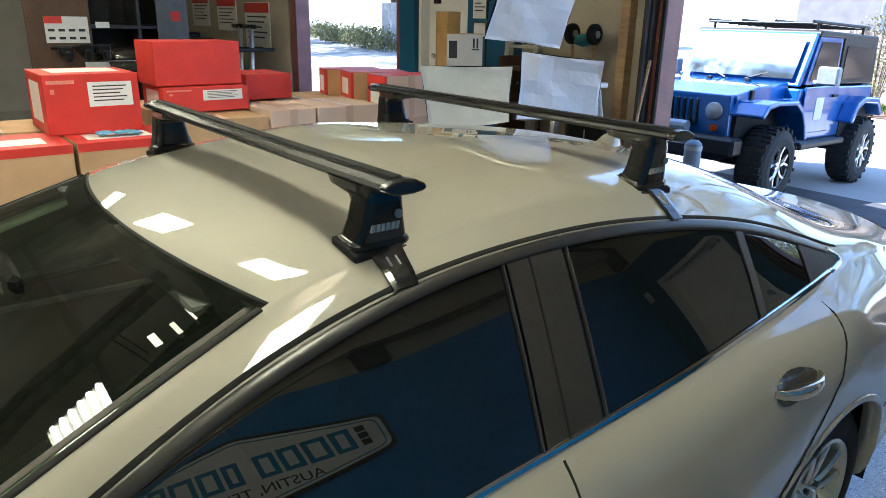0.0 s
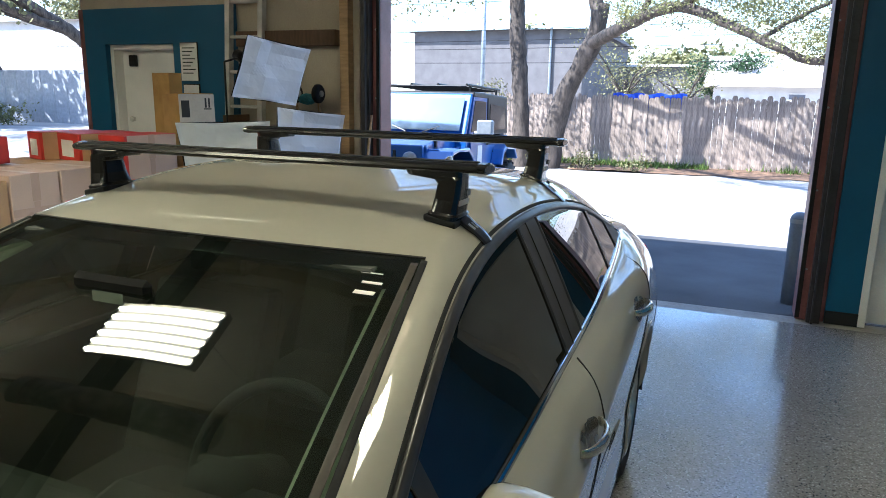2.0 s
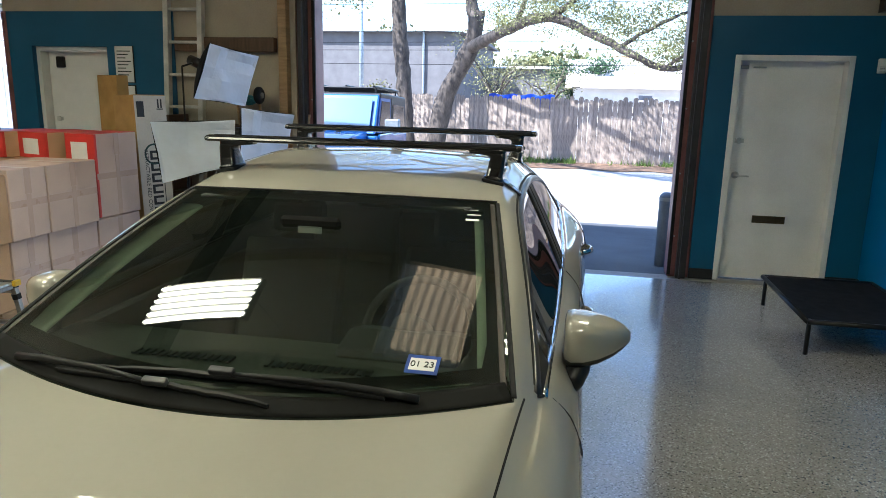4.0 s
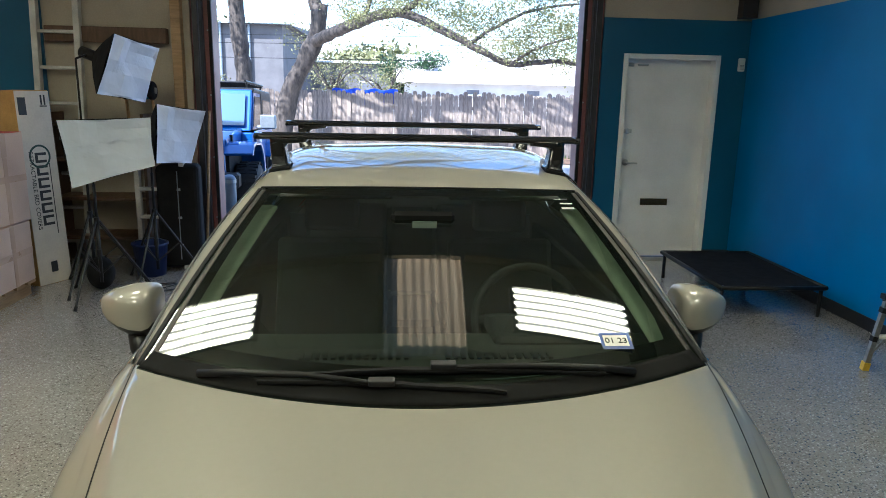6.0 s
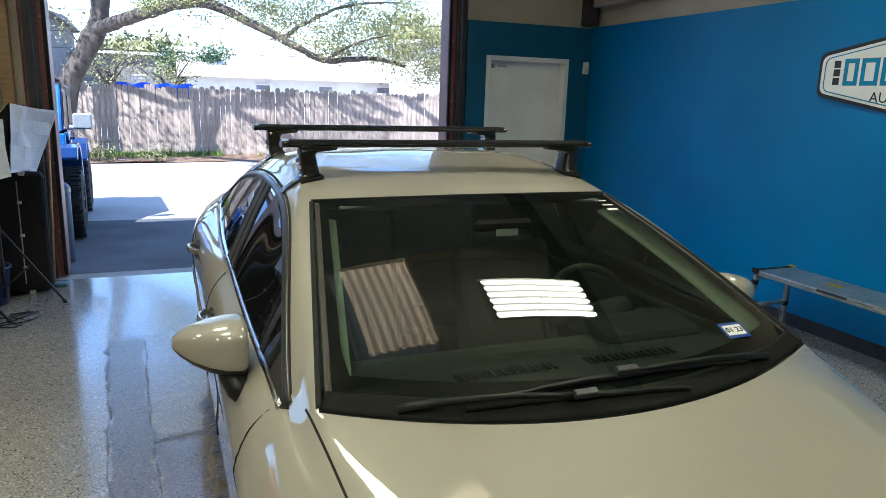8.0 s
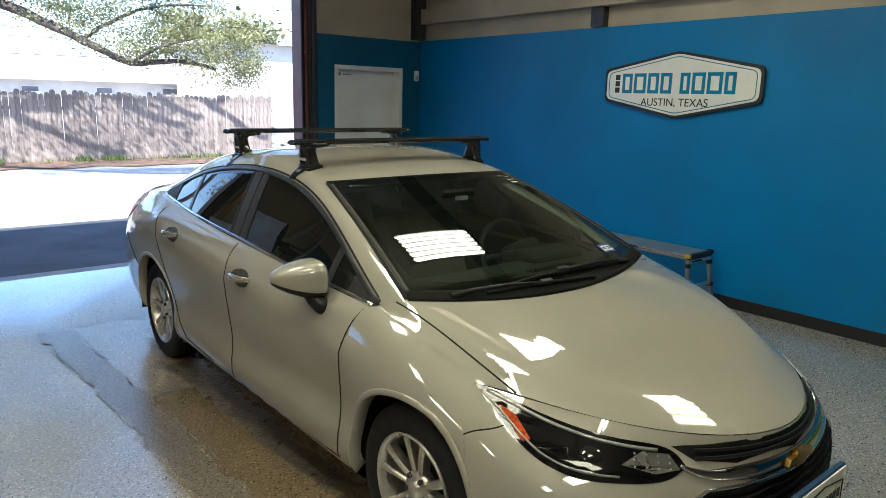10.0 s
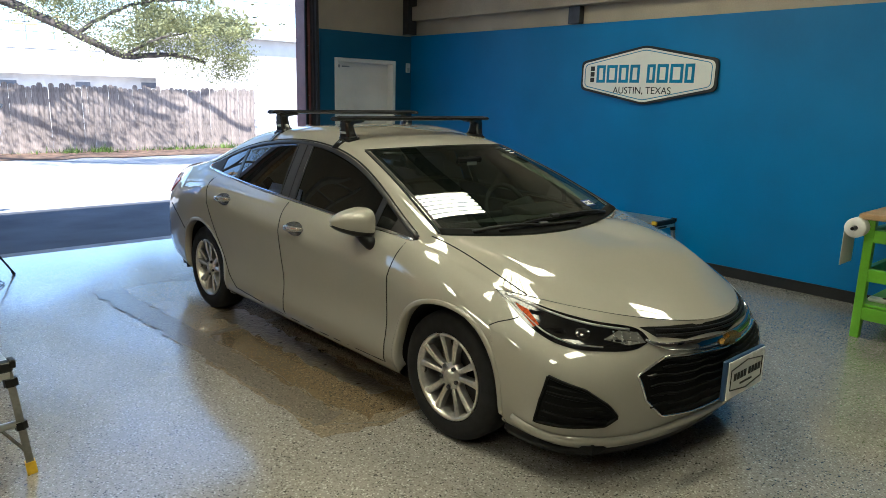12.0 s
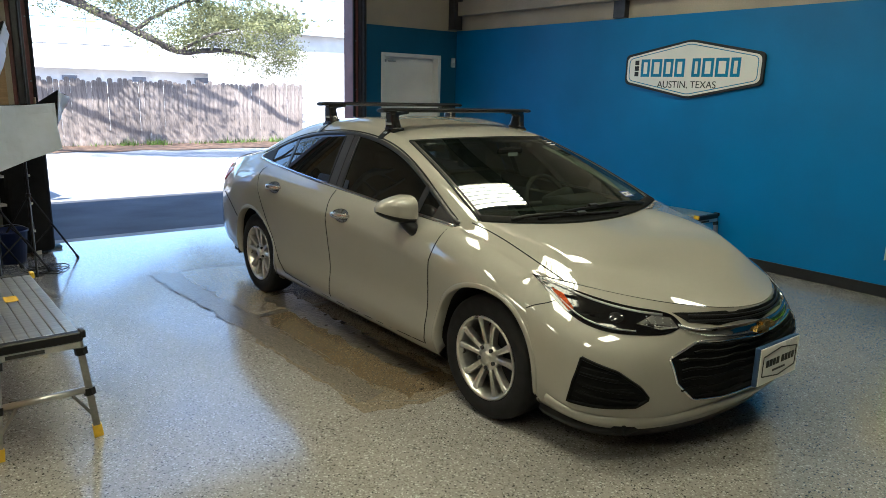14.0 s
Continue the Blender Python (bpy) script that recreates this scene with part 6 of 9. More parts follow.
def rack(y, z, name_group):
    r = thing("roof_bar", "black aerodynamic roof bar on clamped feet, across the sedan's roof", "roof rack", "roof bars", pose(0, y, 0))
    bm = bmesh.new()
    # aerofoil section in (y, z)
    sec = [(-0.041, 0.0), (-0.037, 0.007), (-0.022, 0.0125), (0.0, 0.0145), (0.022, 0.0115), (0.038, 0.0045), (0.043, -0.002), (0.036, -0.008), (0.015, -0.011), (-0.015, -0.011), (-0.034, -0.007)]
    prism(bm, [(a, b + z) for a, b in sec], "X", -0.620, 0.620)
    part("bar", bm, RACK_BLACK, r, smooth=False)
    part("top_strip", boxes((-0.61, 0.61, -0.011, 0.011, z + 0.0125, z + 0.0165), bevel=0.002), RUBBER, r, "ribbed rubber strip")
    for x in (-0.615, 0.615):
        e = 1 if x > 0 else -1
        bm = bmesh.new()
        prism(bm, [(a * 1.02, b * 1.05 + z) for a, b in sec], "X", min(x, x + e * 0.022), max(x, x + e * 0.022))
        part("end_cap", bm, RACK_PLASTIC, r, "black end cap", bevel=0.004)
    for side in (1, -1):
        # where the foot's pad meets the roof
        def across_at(v):
            """The skin on the bar's own line, at a row."""
            j = min(NV - 2, int(np.searchsorted(VT, v, side="right") - 1))
            f = (v - VT[j]) / (VT[j + 1] - VT[j])
            sel = TAG >= 3.0
            ys = GRID[sel, j, 1] * (1 - f) + GRID[sel, j + 1, 1] * f
            return skin_at(float(np.interp(y, ys, TAG[sel])), v)

        rp = [across_at(9.2 + 0.1 * k)[0] for k in range(20)]
        rx, rzs = [v.x for v in rp][::-1], [v.z for v in rp][::-1]

        def roof_z(x):
            return float(np.interp(x, rx, rzs))
        rz = roof_z(0.545) + 0.006
        f = new("foot")
        f.parent = r
        bm = bmesh.new()
        secs = []
        # tower: rounded plan sections, from the pad up to the bar's cradle
        for zz, xin, xout, yh in ((rz - 0.004, 0.500, 0.572, 0.062), (rz + 0.006, 0.500, 0.574, 0.061), (rz + 0.010, 0.506, 0.570, 0.055), (rz + 0.040, 0.512, 0.574, 0.047), (z - 0.036, 0.518, 0.577, 0.041), (z - 0.026, 0.508, 0.577, 0.040), (z - 0.019, 0.440, 0.577, 0.040), (z - 0.004, 0.430, 0.579, 0.041)):
            ring = []
            for k in range(28):
                a = math.tau * k / 28
                c, s = math.cos(a), math.sin(a)
                px = (xin + xout) / 2 + (xout - xin) / 2 * math.copysign(abs(c) ** 0.42, c)
                tilt_z = (roof_z(px) - roof_z(0.545)) * max(0.0, 1 - max(0, zz - rz) / 0.06)
                ring.append(bm.verts.new((side * px, yh * math.copysign(abs(s) ** 0.42, s), zz + tilt_z)))
            secs.append(ring)
        for a, b in zip(secs, secs[1:]):
            for k in range(28):
                bm.faces.new((a[k], a[(k + 1) % 28], b[(k + 1) % 28], b[k]))
        bm.faces.new(secs[0])
        bm.faces.new(secs[-1])
        part("tower", bm, RACK_PLASTIC, f, "black foot tower", bevel=0.0015)
        bm = bmesh.new()
        prism(bm, [(-0.064, -0.012), (0.064, -0.012), (0.064, 0.003), (-0.064, 0.003)], "X", 0.497, 0.577)
        for v in bm.verts:
            v.co.z += roof_z(v.co.x) + 0.004
            v.co.x *= side
        bmesh.ops.recalc_face_normals(bm, faces=bm.faces)
        part("pad", bm, RUBBER, f, "rubber pad", bevel=0.004)
        bm = bmesh.new()
        for i in range(6):
            y0 = -0.030 + i * 0.0100
            prism(bm, [(y0, rz + 0.026), (y0 + 0.007, rz + 0.026), (y0 + 0.0095, rz + 0.039), (y0 + 0.0025, rz + 0.039)], "X", min(side * 0.565, side * 0.5765), max(side * 0.565, side * 0.5765))
        part("maker_mark", bm, FOIL, f, "row of plain silver bars")
        bm = bmesh.new()
        lathe(bm, [(0.008, 0.560), (0.008, 0.5795), (0.0, 0.5795)], 16, "X", (0, 0.026, rz + 0.053))
        if side < 0:
            bmesh.ops.scale(bm, vec=(-1, 1, 1), verts=bm.verts)
        part("lock_core", bm, GALV, f, "round lock core")
        # clamp strap over the roof's edge to the door frame
        line, nn = [], []
        for i in range(12):
            pp, pn = across_at(10.0 - 1.95 * i / 11)
            line.append(Vector((pp.x, pp.y - y, pp.z)) + pn * 0.003)
            nn.append(pn)
        part("clip", ribbon(line, nn, 0.055, 0.004, side, widths=[0.066 - 0.016 * i / 11 for i in range(12)]), RACK_PLASTIC, f, "black steel clip hooked under the door frame")
        bm = bmesh.new()
        for o in (-0.009, 0.009):
            l2 = [Vector((a.x, a.y + o, a.z)) for a in line[3:7]]
            b2 = ribbon(l2, nn[3:7], 0.005, 0.0065, side)
            me = bpy.data.meshes.new("rib")
            b2.to_mesh(me)
            b2.free()
            bm.from_mesh(me)
        part("clip_rib", bm, GALV, f)
    return r


rack(-0.08, 1.480, "")
rack(0.70, 1.496, "")
# shark-fin aerial
af = new("antenna_fin")
af.parent = car
p, n = skin_at(7.9, 12)
bm = bmesh.new()
secs = []
for h, ln, w in ((0.0, 0.085, 0.034), (0.02, 0.07, 0.026), (0.045, 0.045, 0.014), (0.058, 0.022, 0.006)):
    cy = p.y - 0.085 + ln + (0.085 - ln) * 1.8
    secs.append([bm.verts.new((w * math.sin(math.tau * k / 16) * (1 if math.cos(math.tau * k / 16) < 0.7 else 0.7), cy + ln * -math.cos(math.tau * k / 16), p.z - 0.012 + h)) for k in range(16)])
for a, b in zip(secs, secs[1:]):
    for k in range(16):
        bm.faces.new((a[k], a[(k + 1) % 16], b[(k + 1) % 16], b[k]))
bm.faces.new(secs[-1])
part("fin", bm, PAINT, af, "silver shark-fin aerial", smooth=True)


# ---- sign on the blue wall ----
sg = thing("wall_sign", "white six-sided shop sign with blue bars on a blue wall", "sign", at=pose(XW - 0.002, 0.405, 1.885))


def six(w, h, c, r):
    """The sign's outline in (y, z), points at top and bottom, rounded."""
    pts = [(-w, -h + c), (0, -h), (w, -h + c), (w, h - c), (0, h), (-w, h - c)]
    out = []
    for i, p in enumerate(pts):
        a, b = Vector(pts[i - 1]), Vector(pts[(i + 1) % 6])
        p = Vector(p)
        d0, d1 = (a - p).normalized(), (b - p).normalized()
        for t in (0, 0.25, 0.5, 0.75, 1):
            q = (p + d0 * r).lerp(p, t).lerp(p.lerp(p + d1 * r, t), t)
            out.append((q.x, q.y))
    return out


for nm, w, h, x0, x1, m_ in (("backing", 0.780, 0.293, -0.030, 0.0, INK), ("face", 0.755, 0.270, -0.034, -0.0305, SIGN_WHITE)):
    bm = bmesh.new()
    prism(bm, six(w, h, 0.145, 0.05), "X", x0, x1)
    part(nm, bm, m_, sg, bevel=0.002)
bm = bmesh.new()
ol = six(0.725, 0.247, 0.138, 0.045)
for p, q in zip(ol, ol[1:] + ol[:1]):
    rod(bm, (-0.035, p[0], p[1]), (-0.035, q[0], q[1]), 0.004, n=5, cap=False)
part("outline", bm, SIGN_BLUE, sg, "thin dark outline")
# the shop's name as plain blocks; y runs from right to left when read
x = 0.575
bars = []
for w in (0.125, 0.145, 0.130, 0.130, 0.06, 0.110, 0.140, 0.155, 0.115):
    if w != 0.06:
        bars.append((x - w + 0.016, x))
    x -= w + 0.004
for y0, y1 in bars:
    z0, z1, s_ = -0.075, 0.105, 0.030
    bm = bmesh.new()
    box(bm, -0.0365, -0.0345, y1 - s_, y1, z0, z1)
    box(bm, -0.0365, -0.0345, y0, y0 + s_, z0, z1)
    box(bm, -0.0365, -0.0345, y0 + s_, y1 - s_, z1 - s_, z1)
    box(bm, -0.0365, -0.0345, y0 + s_, y1 - s_, z0, z0 + s_)
    part("name_block", bm, SIGN_BLUE, sg, "blue block in the shop's name")
part("side_bars", boxes(*[(-0.0365, -0.0345, 0.605, 0.655, -0.07 + i * 0.058, -0.022 + i * 0.058) for i in range(3)]), INK, sg, "small dark bars")
lettering("AUSTIN, TEXAS", 0.098, Matrix.Translation((-0.0355, 0.02, -0.155)) @ Matrix(((0, 0, -1, 0), (-1, 0, 0, 0), (0, 1, 0, 0), (0, 0, 0, 1))), INK, "lettering", sg)


# ---- lighting stands with soft boxes ----
def softbox(corner, label, foot, material, depth, back):
    """corner: the four corners of the cloth, from top left round; foot: where the stand is; back: the way it points from behind."""
    t = thing("softbox_light", label, "photo light", "photo lights", pose(foot[0], foot[1], 0))
    o = Vector((foot[0], foot[1], 0))
    c = [Vector(p) - o for p in corner]
    n = (c[1] - c[0]).cross(c[3] - c[0]).normalized()
    if n.dot(Vector(back)) < 0:
        n = -n
    rng = random.Random(4)
    bm = bmesh.new()
    N = 20
    fold = [[rng.uniform(-1, 1) for _ in range(6)] for _ in range(6)]
    vs = [[None] * (N + 1) for _ in range(N + 1)]
    for i in range(N + 1):
        for j in range(N + 1):
            a, b = i / N, j / N
            p = c[0].lerp(c[1], a).lerp(c[3].lerp(c[2], a), b)
            mid = (c[0] + c[1] + c[2] + c[3]) / 4
            e = min(a, 1 - a, b, 1 - b)
            pinch = 0.035 * (1 - abs(2 * a - 1)) * (1 if b in (0, 1) else 0) + 0.035 * (1 - abs(2 * b - 1)) * (1 if a in (0, 1) else 0)
            p = p.lerp(mid, pinch)
            if e > 0:
                fa, fb = a * 5, b * 5
                ia, ib = min(4, int(fa)), min(4, int(fb))
                fa, fb = fa - ia, fb - ib
                crease = (fold[ia][ib] * (1 - fa) + fold[ia + 1][ib] * fa) * (1 - fb) + (fold[ia][ib + 1] * (1 - fa) + fold[ia + 1][ib + 1] * fa) * fb
                p = p + n * ((0.021 if material is CLOTH else 0.010) * crease + rng.uniform(-0.0006, 0.0006) - 0.03 * e)
            vs[i][j] = bm.verts.new(p)
    for i in range(N):
        for j in range(N):
            bm.faces.new((vs[i][j], vs[i + 1][j], vs[i + 1][j + 1], vs[i][j + 1]))
    ob = part("diffuser", bm, material, t, "creased white diffuser cloth")
    mid = (c[0] + c[1] + c[2] + c[3]) / 4
    apex = mid - n * depth
    bm = bmesh.new()
    rim = [bm.verts.new(p - n * 0.008) for p in c]
    mids = [bm.verts.new(p.lerp(apex, 0.55) + (p - mid) * 0.12) for p in c]
    tip = [bm.verts.new(apex + (p - mid) * 0.15) for p in c]
    for k in range(4):
        l = (k + 1) % 4
        bm.faces.new((rim[k], rim[l], mids[l], mids[k]))
        bm.faces.new((mids[k], mids[l], tip[l], tip[k]))
    bm.faces.new(tip)
    part("shell", bm, BLACK_CLOTH, t, "black fabric shell")
    bm = bmesh.new()
    rod(bm, apex + n * 0.02, apex - n * 0.14, 0.045, n=14)
    part("lamp_head", bm, BLACK_PLASTIC, t, "black lamp head", smooth=True)
    topz = apex.z - 0.02
    bm = bmesh.new()
    rod(bm, (0, 0, 0.12), (0, 0, 0.62), 0.014)
    rod(bm, (0, 0, 0.62), (0, 0, max(0.7, topz * 0.75)), 0.011)
    rod(bm, (0, 0, max(0.7, topz * 0.75)), (0, 0, topz), 0.008)
    rod(bm, (0, 0, topz), apex - n * 0.08, 0.008)
    part("pole", bm, BLACK_PLASTIC, t, "black telescopic pole", smooth=True)
    for z in (0.62, 0.36):
        bm = bmesh.new()
        rod(bm, (0, 0, z - 0.03), (0, 0, z + 0.03), 0.020, n=10)
        part("collar", bm, BLACK_PLASTIC, t)
    for k in range(3):
        a = math.tau * k / 3 + 2.5
        bm = bmesh.new()
        rod(bm, (0.016 * math.cos(a), 0.016 * math.sin(a), 0.62), (0.40 * math.cos(a), 0.40 * math.sin(a), 0.012), 0.009, n=8)
        rod(bm, (0.014 * math.cos(a), 0.014 * math.sin(a), 0.20), (0.19 * math.cos(a), 0.19 * math.sin(a), 0.345), 0.006, n=8)
        lg = part("leg", bm, BLACK_PLASTIC, t)
        bm = bmesh.new()
        rod(bm, (0.385 * math.cos(a), 0.385 * math.sin(a), 0.03), (0.405 * math.cos(a), 0.405 * math.sin(a), 0.0), 0.013, n=8)
        part("rubber_foot", bm, RUBBER, lg)
    return t


softbox([(-2.23, 2.80, 2.05), (-2.12, 3.47, 1.985), (-2.26, 3.44, 1.53), (-2.39, 2.78, 1.60)], "tilted white soft box raised on a black light stand", (-2.62, 3.0), CLOTH, 0.30, (1, -0.3, 0.1))
softbox([(-2.47, 2.26, 1.42), (-1.96, 2.66, 1.435), (-1.94, 2.63, 1.07), (-2.44, 2.33, 0.93)], "greyish white soft box turned to the car on a stand", (-2.45, 2.72), GREY_CLOTH, 0.28, (1, -1, 0))
softbox([(-1.92, 2.70, 1.535), (-1.72, 3.32, 1.47), (-1.93, 3.55, 1.00), (-1.96, 2.72, 1.08)], "white soft box lit by the doorway on a stand", (-2.15, 3.15), CLOTH, 0.26, (1, -0.5, 0))


# ---- ladders ----
ALU_DULL = mat("dull_aluminium", (0.55, 0.54, 0.52), 0.5, metal=0.35, var=0.15, scale=7, bump=0.008, bump_scale=150)


def step_ladder(x, y):
    t = thing("step_ladder", "folded aluminium step ladder leaning by the wall", "ladder", at=pose(x, y, 0, 0, 0, 0))
    for s in (-0.20, 0.20):
        part("rail", boxes((s - 0.022, s + 0.022, -0.10, -0.04, 0, 1.25), bevel=0.003), ALU_DULL, t)
        bm = bmesh.new()
        rod(bm, (s * 1.1, 0.26, 0), (s * 0.8, 0.02, 1.22), 0.02)
        part("back_leg", bm, ALU_DULL, t)
    for i in range(4):
        part("step", boxes((-0.19, 0.19, -0.12, -0.03, 0.22 + 0.26 * i, 0.245 + 0.26 * i), bevel=0.004), ALU_DULL, t)
    part("top_cap", boxes((-0.22, 0.22, -0.13, 0.06, 1.24, 1.28), bevel=0.008), ALU_DULL, t)
    return t


step_ladder(-2.25, 3.72)
t = thing("extension_ladder", "tall aluminium ladder standing against the beige wall", "ladder", at=pose(-3.23, 3.92, 0, -4, 0, 0))
for s in (-0.19, 0.19):
    part("rail", boxes((s - 0.028, s + 0.028, -0.04, 0.03, 0, 3.3), bevel=0.004), ALU_DULL, t)
for i in range(10):
    part("rung", boxes((-0.165, 0.165, -0.025, 0.02, 0.185 + 0.325 * i, 0.215 + 0.325 * i), bevel=0.005), ALU_DULL, t)

# shelf and timber on the storage wall
setting("trim_storage_post", boxes((-2.20, -2.11, YW - 0.10, YW - 0.005, 0, 3.4), bevel=0.004), WOOD, "bare timber post beside the door track", "post")
setting("trim_storage_rail", boxes((-3.35, -2.25, YW - 0.09, YW - 0.005, 2.06, 2.20), bevel=0.004), DARK_WOOD, "dark timber rail along the wall", "rail")
sh = thing("storage_shelf", "dark wooden shelf unit behind the light stands", "shelf", at=pose(-2.95, 3.93, 0))
for z in (0.25, 0.62, 0.98, 1.30):
    part("board", boxes((-0.34, 0.55, -0.17, 0.19, z, z + 0.03), bevel=0.003), DARK_WOOD, sh)
for x in (-0.34, 0.52):
    part("upright", boxes((x, x + 0.03, -0.17, 0.19, 0, 1.42), bevel=0.003), DARK_WOOD, sh)
db = thing("black_equipment_bag", "tall black nylon bag standing by the door frame", "bag", at=pose(-2.10, 3.72, 0, 0, 0, 8))
part("body", boxes((-0.19, 0.19, -0.12, 0.12, 0.02, 0.98), bevel=0.05, seg=3), BLACK_CLOTH, db)
part("zip", boxes((-0.004, 0.004, -0.126, -0.118, 0.1, 0.92)), GALV, db)
bk = thing("blue_bucket", "dark blue plastic bucket under the step ladder", "bucket", at=pose(-2.30, 3.42, 0))
bm = bmesh.new()
lathe(bm, [(0.0, 0.004), (0.12, 0.004), (0.15, 0.30), (0.158, 0.30), (0.158, 0.285), (0.148, 0.28), (0.116, 0.012), (0.0, 0.012)], 28)
part("pail", bm, mat("blue_plastic", (0.008, 0.02, 0.10), 0.4), bk, smooth=True)
bm = bmesh.new()
tube(bm, [(0.155 * math.cos(a), 0.02, 0.28 + 0.06 * math.sin(a)) for a in [math.pi * i / 12 for i in range(13)]], 0.003, n=6)
part("bail", bm, GALV, bk)
mp_ = thing("floor_mop", "flat dust mop with a wooden handle by the door frame", "mop", at=pose(-1.92, 3.85, 0))
part("head", boxes((-0.16, 0.10, -0.06, 0.06, 0.0, 0.03), bevel=0.01), mat("blue_grey_mop", (0.12, 0.20, 0.26), 0.9), mp_)
part("handle", rods(((0.0, 0.0, 0.03), (0.03, 0.24, 1.45), 0.012)), WOOD, mp_, smooth=True)
# carts with black wheels hung on the wall
for x in (-2.62, -2.38):
    hw = thing("hanging_cart_wheel", "black rubber wheel on an axle hung on the wall", "wheel", "hung wheels", pose(x, 3.98, 1.63))
    bm = bmesh.new()
    lathe(bm, [(0.03, -0.03), (0.07, -0.03), (0.085, -0.015), (0.085, 0.015), (0.07, 0.03), (0.03, 0.03), (0.03, -0.03)], 24, "X")
    part("tyre", bm, RUBBER, hw, smooth=True)
    bm = bmesh.new()
    rod(bm, (-0.04, 0, 0), (0.04, 0, 0), 0.03)
    part("hub", bm, mat("grey_hub", (0.25, 0.24, 0.22), 0.5), hw)
    bm = bmesh.new()
    rod(bm, (0, 0.0, -0.03), (0, 0.14, -1.0), 0.014)
    part("frame_tube", bm, WOOD, hw)
hb = thing("teal_strap_bundle", "bundle of teal straps hung between the wheels", "strap", at=pose(-2.5, 4.0, 1.58))
bm = bmesh.new()
bmesh.ops.create_icosphere(bm, subdivisions=3, radius=1, matrix=Matrix.Diagonal((0.10, 0.06, 0.05, 1)))
for v in bm.verts:
    v.co *= 1 + 0.25 * noise.noise(v.co * 25)
part("webbing", bm, mat("teal_webbing", (0.03, 0.16, 0.20), 0.8), hb)


# ---- cartons ----
OCHRE_CARD = mat("ochre_cardboard", (0.42, 0.25, 0.075), 0.85, scale=6, bump=0.01, bump_scale=120)
PALE_RED = mat("pale_red_print", (0.68, 0.25, 0.20), 0.5)


def carton(name, label, at, w, d, h, material, group="", tape=None, print_=None):
    """w along y, d along x, h up; the front looks along +x."""
    t = thing(name, label, "box", group, at)
    bm = bmesh.new()
    box(bm, -d, 0, -w / 2, w / 2, 0, h, bevel=0.006)
    part("body", bm, material, t)
    if tape:
        if material is PALE_CARD:
            part("tape_band", boxes((0.0005, 0.0019, -w / 2 + 0.004, w / 2 - 0.004, h * 0.46, h * 0.46 + 0.05), (0.0005, 0.0023, -0.022, 0.022, 0.002, h - 0.182)), TAPE, t, "crossed strips of packing tape")
        part("tape", boxes((-d - 0.001, 0.0015, -0.03, 0.03, h - 0.0, h + 0.0015), (0.0005, 0.0018, -0.03, 0.03, h - 0.18, h + 0.001)), tape, t, "strip of packing tape")
    part("flap_seam", boxes((-d + 0.004, -0.004, -0.002, 0.002, h - 0.002, h + 0.0008)), INK, t)
    if print_ == "red":
        part("label_sheet", boxes((0.001, 0.0022, -w * 0.05, w * 0.42, h * 0.45, h * 0.86)), PAPER, t, "white product label")
        part("label_bars", boxes(*[(0.0022, 0.003, 0.0 + 0.0, w * 0.36 - 0.02 * (i % 3), h * (0.78 - 0.06 * i), h * (0.80 - 0.06 * i)) for i in range(5)]), INK, t)
        part("top_label", boxes((-d * 0.85, -d * 0.25, -w * 0.35, w * 0.38, h + 0.0008, h + 0.002)), PAPER, t, "pale printed panel on top")
        part("side_label", boxes((-d * 0.80, -d * 0.22, -w / 2 - 0.002, -w / 2 - 0.0005, h * 0.18, h * 0.85)), PAPER, t, "pale printed panel on the end")
        part("brand_line", boxes((0.001, 0.002, -w * 0.46, -w * 0.18, h * 0.84, h * 0.90)), PALE_RED, t, "pale printed line")
        part("warning_mark", boxes((0.001, 0.002, -w * 0.43, -w * 0.39, h * 0.68, h * 0.76)), PALE_RED, t, "small pale mark")
    if print_ == "end":
        part("printed_end", boxes((-d + 0.003, -0.003, -w / 2 - 0.002, -w / 2 + 0.0005, 0.003, h - 0.003), (-0.004, 0.0015, -w / 2, -w / 2 + 0.02, 0.003, h - 0.003), (-d + 0.003, -0.003, -w / 2, w / 2 - 0.003, h - 0.001, h + 0.0016)), RED_CARD, t, "red printed end")
        part("end_label", boxes((-d * 0.8, -d * 0.25, -w / 2 - 0.003, -w / 2 - 0.0022, h - min(h * 0.85, 0.22), h - min(h * 0.25, 0.07))), PAPER, t, "white label on the red end")
    if print_ == "top":
        part("printed_top", boxes((-d + 0.003, -0.003, -w / 2 + 0.003, w / 2 - 0.003, h - 0.001, h + 0.0016), (-0.002, 0.0014, -w / 2 + 0.003, w / 2 - 0.003, h - 0.05, h)), RED_CARD, t, "red printed lid")
        part("top_label", boxes((-d * 0.6, -d * 0.2, -w * 0.35, w * 0.3, h + 0.0018, h + 0.003)), PAPER, t, "white printed sheet")
    if print_ == "small":
        part("label_sheet", boxes((0.001, 0.0022, -w * 0.40, -w * 0.12, h * 0.25, h * 0.62)), PAPER, t, "small white label")
    return t


KL, RL = "plain kraft cardboard carton in a stack", "red printed carton with white labels on the stack"
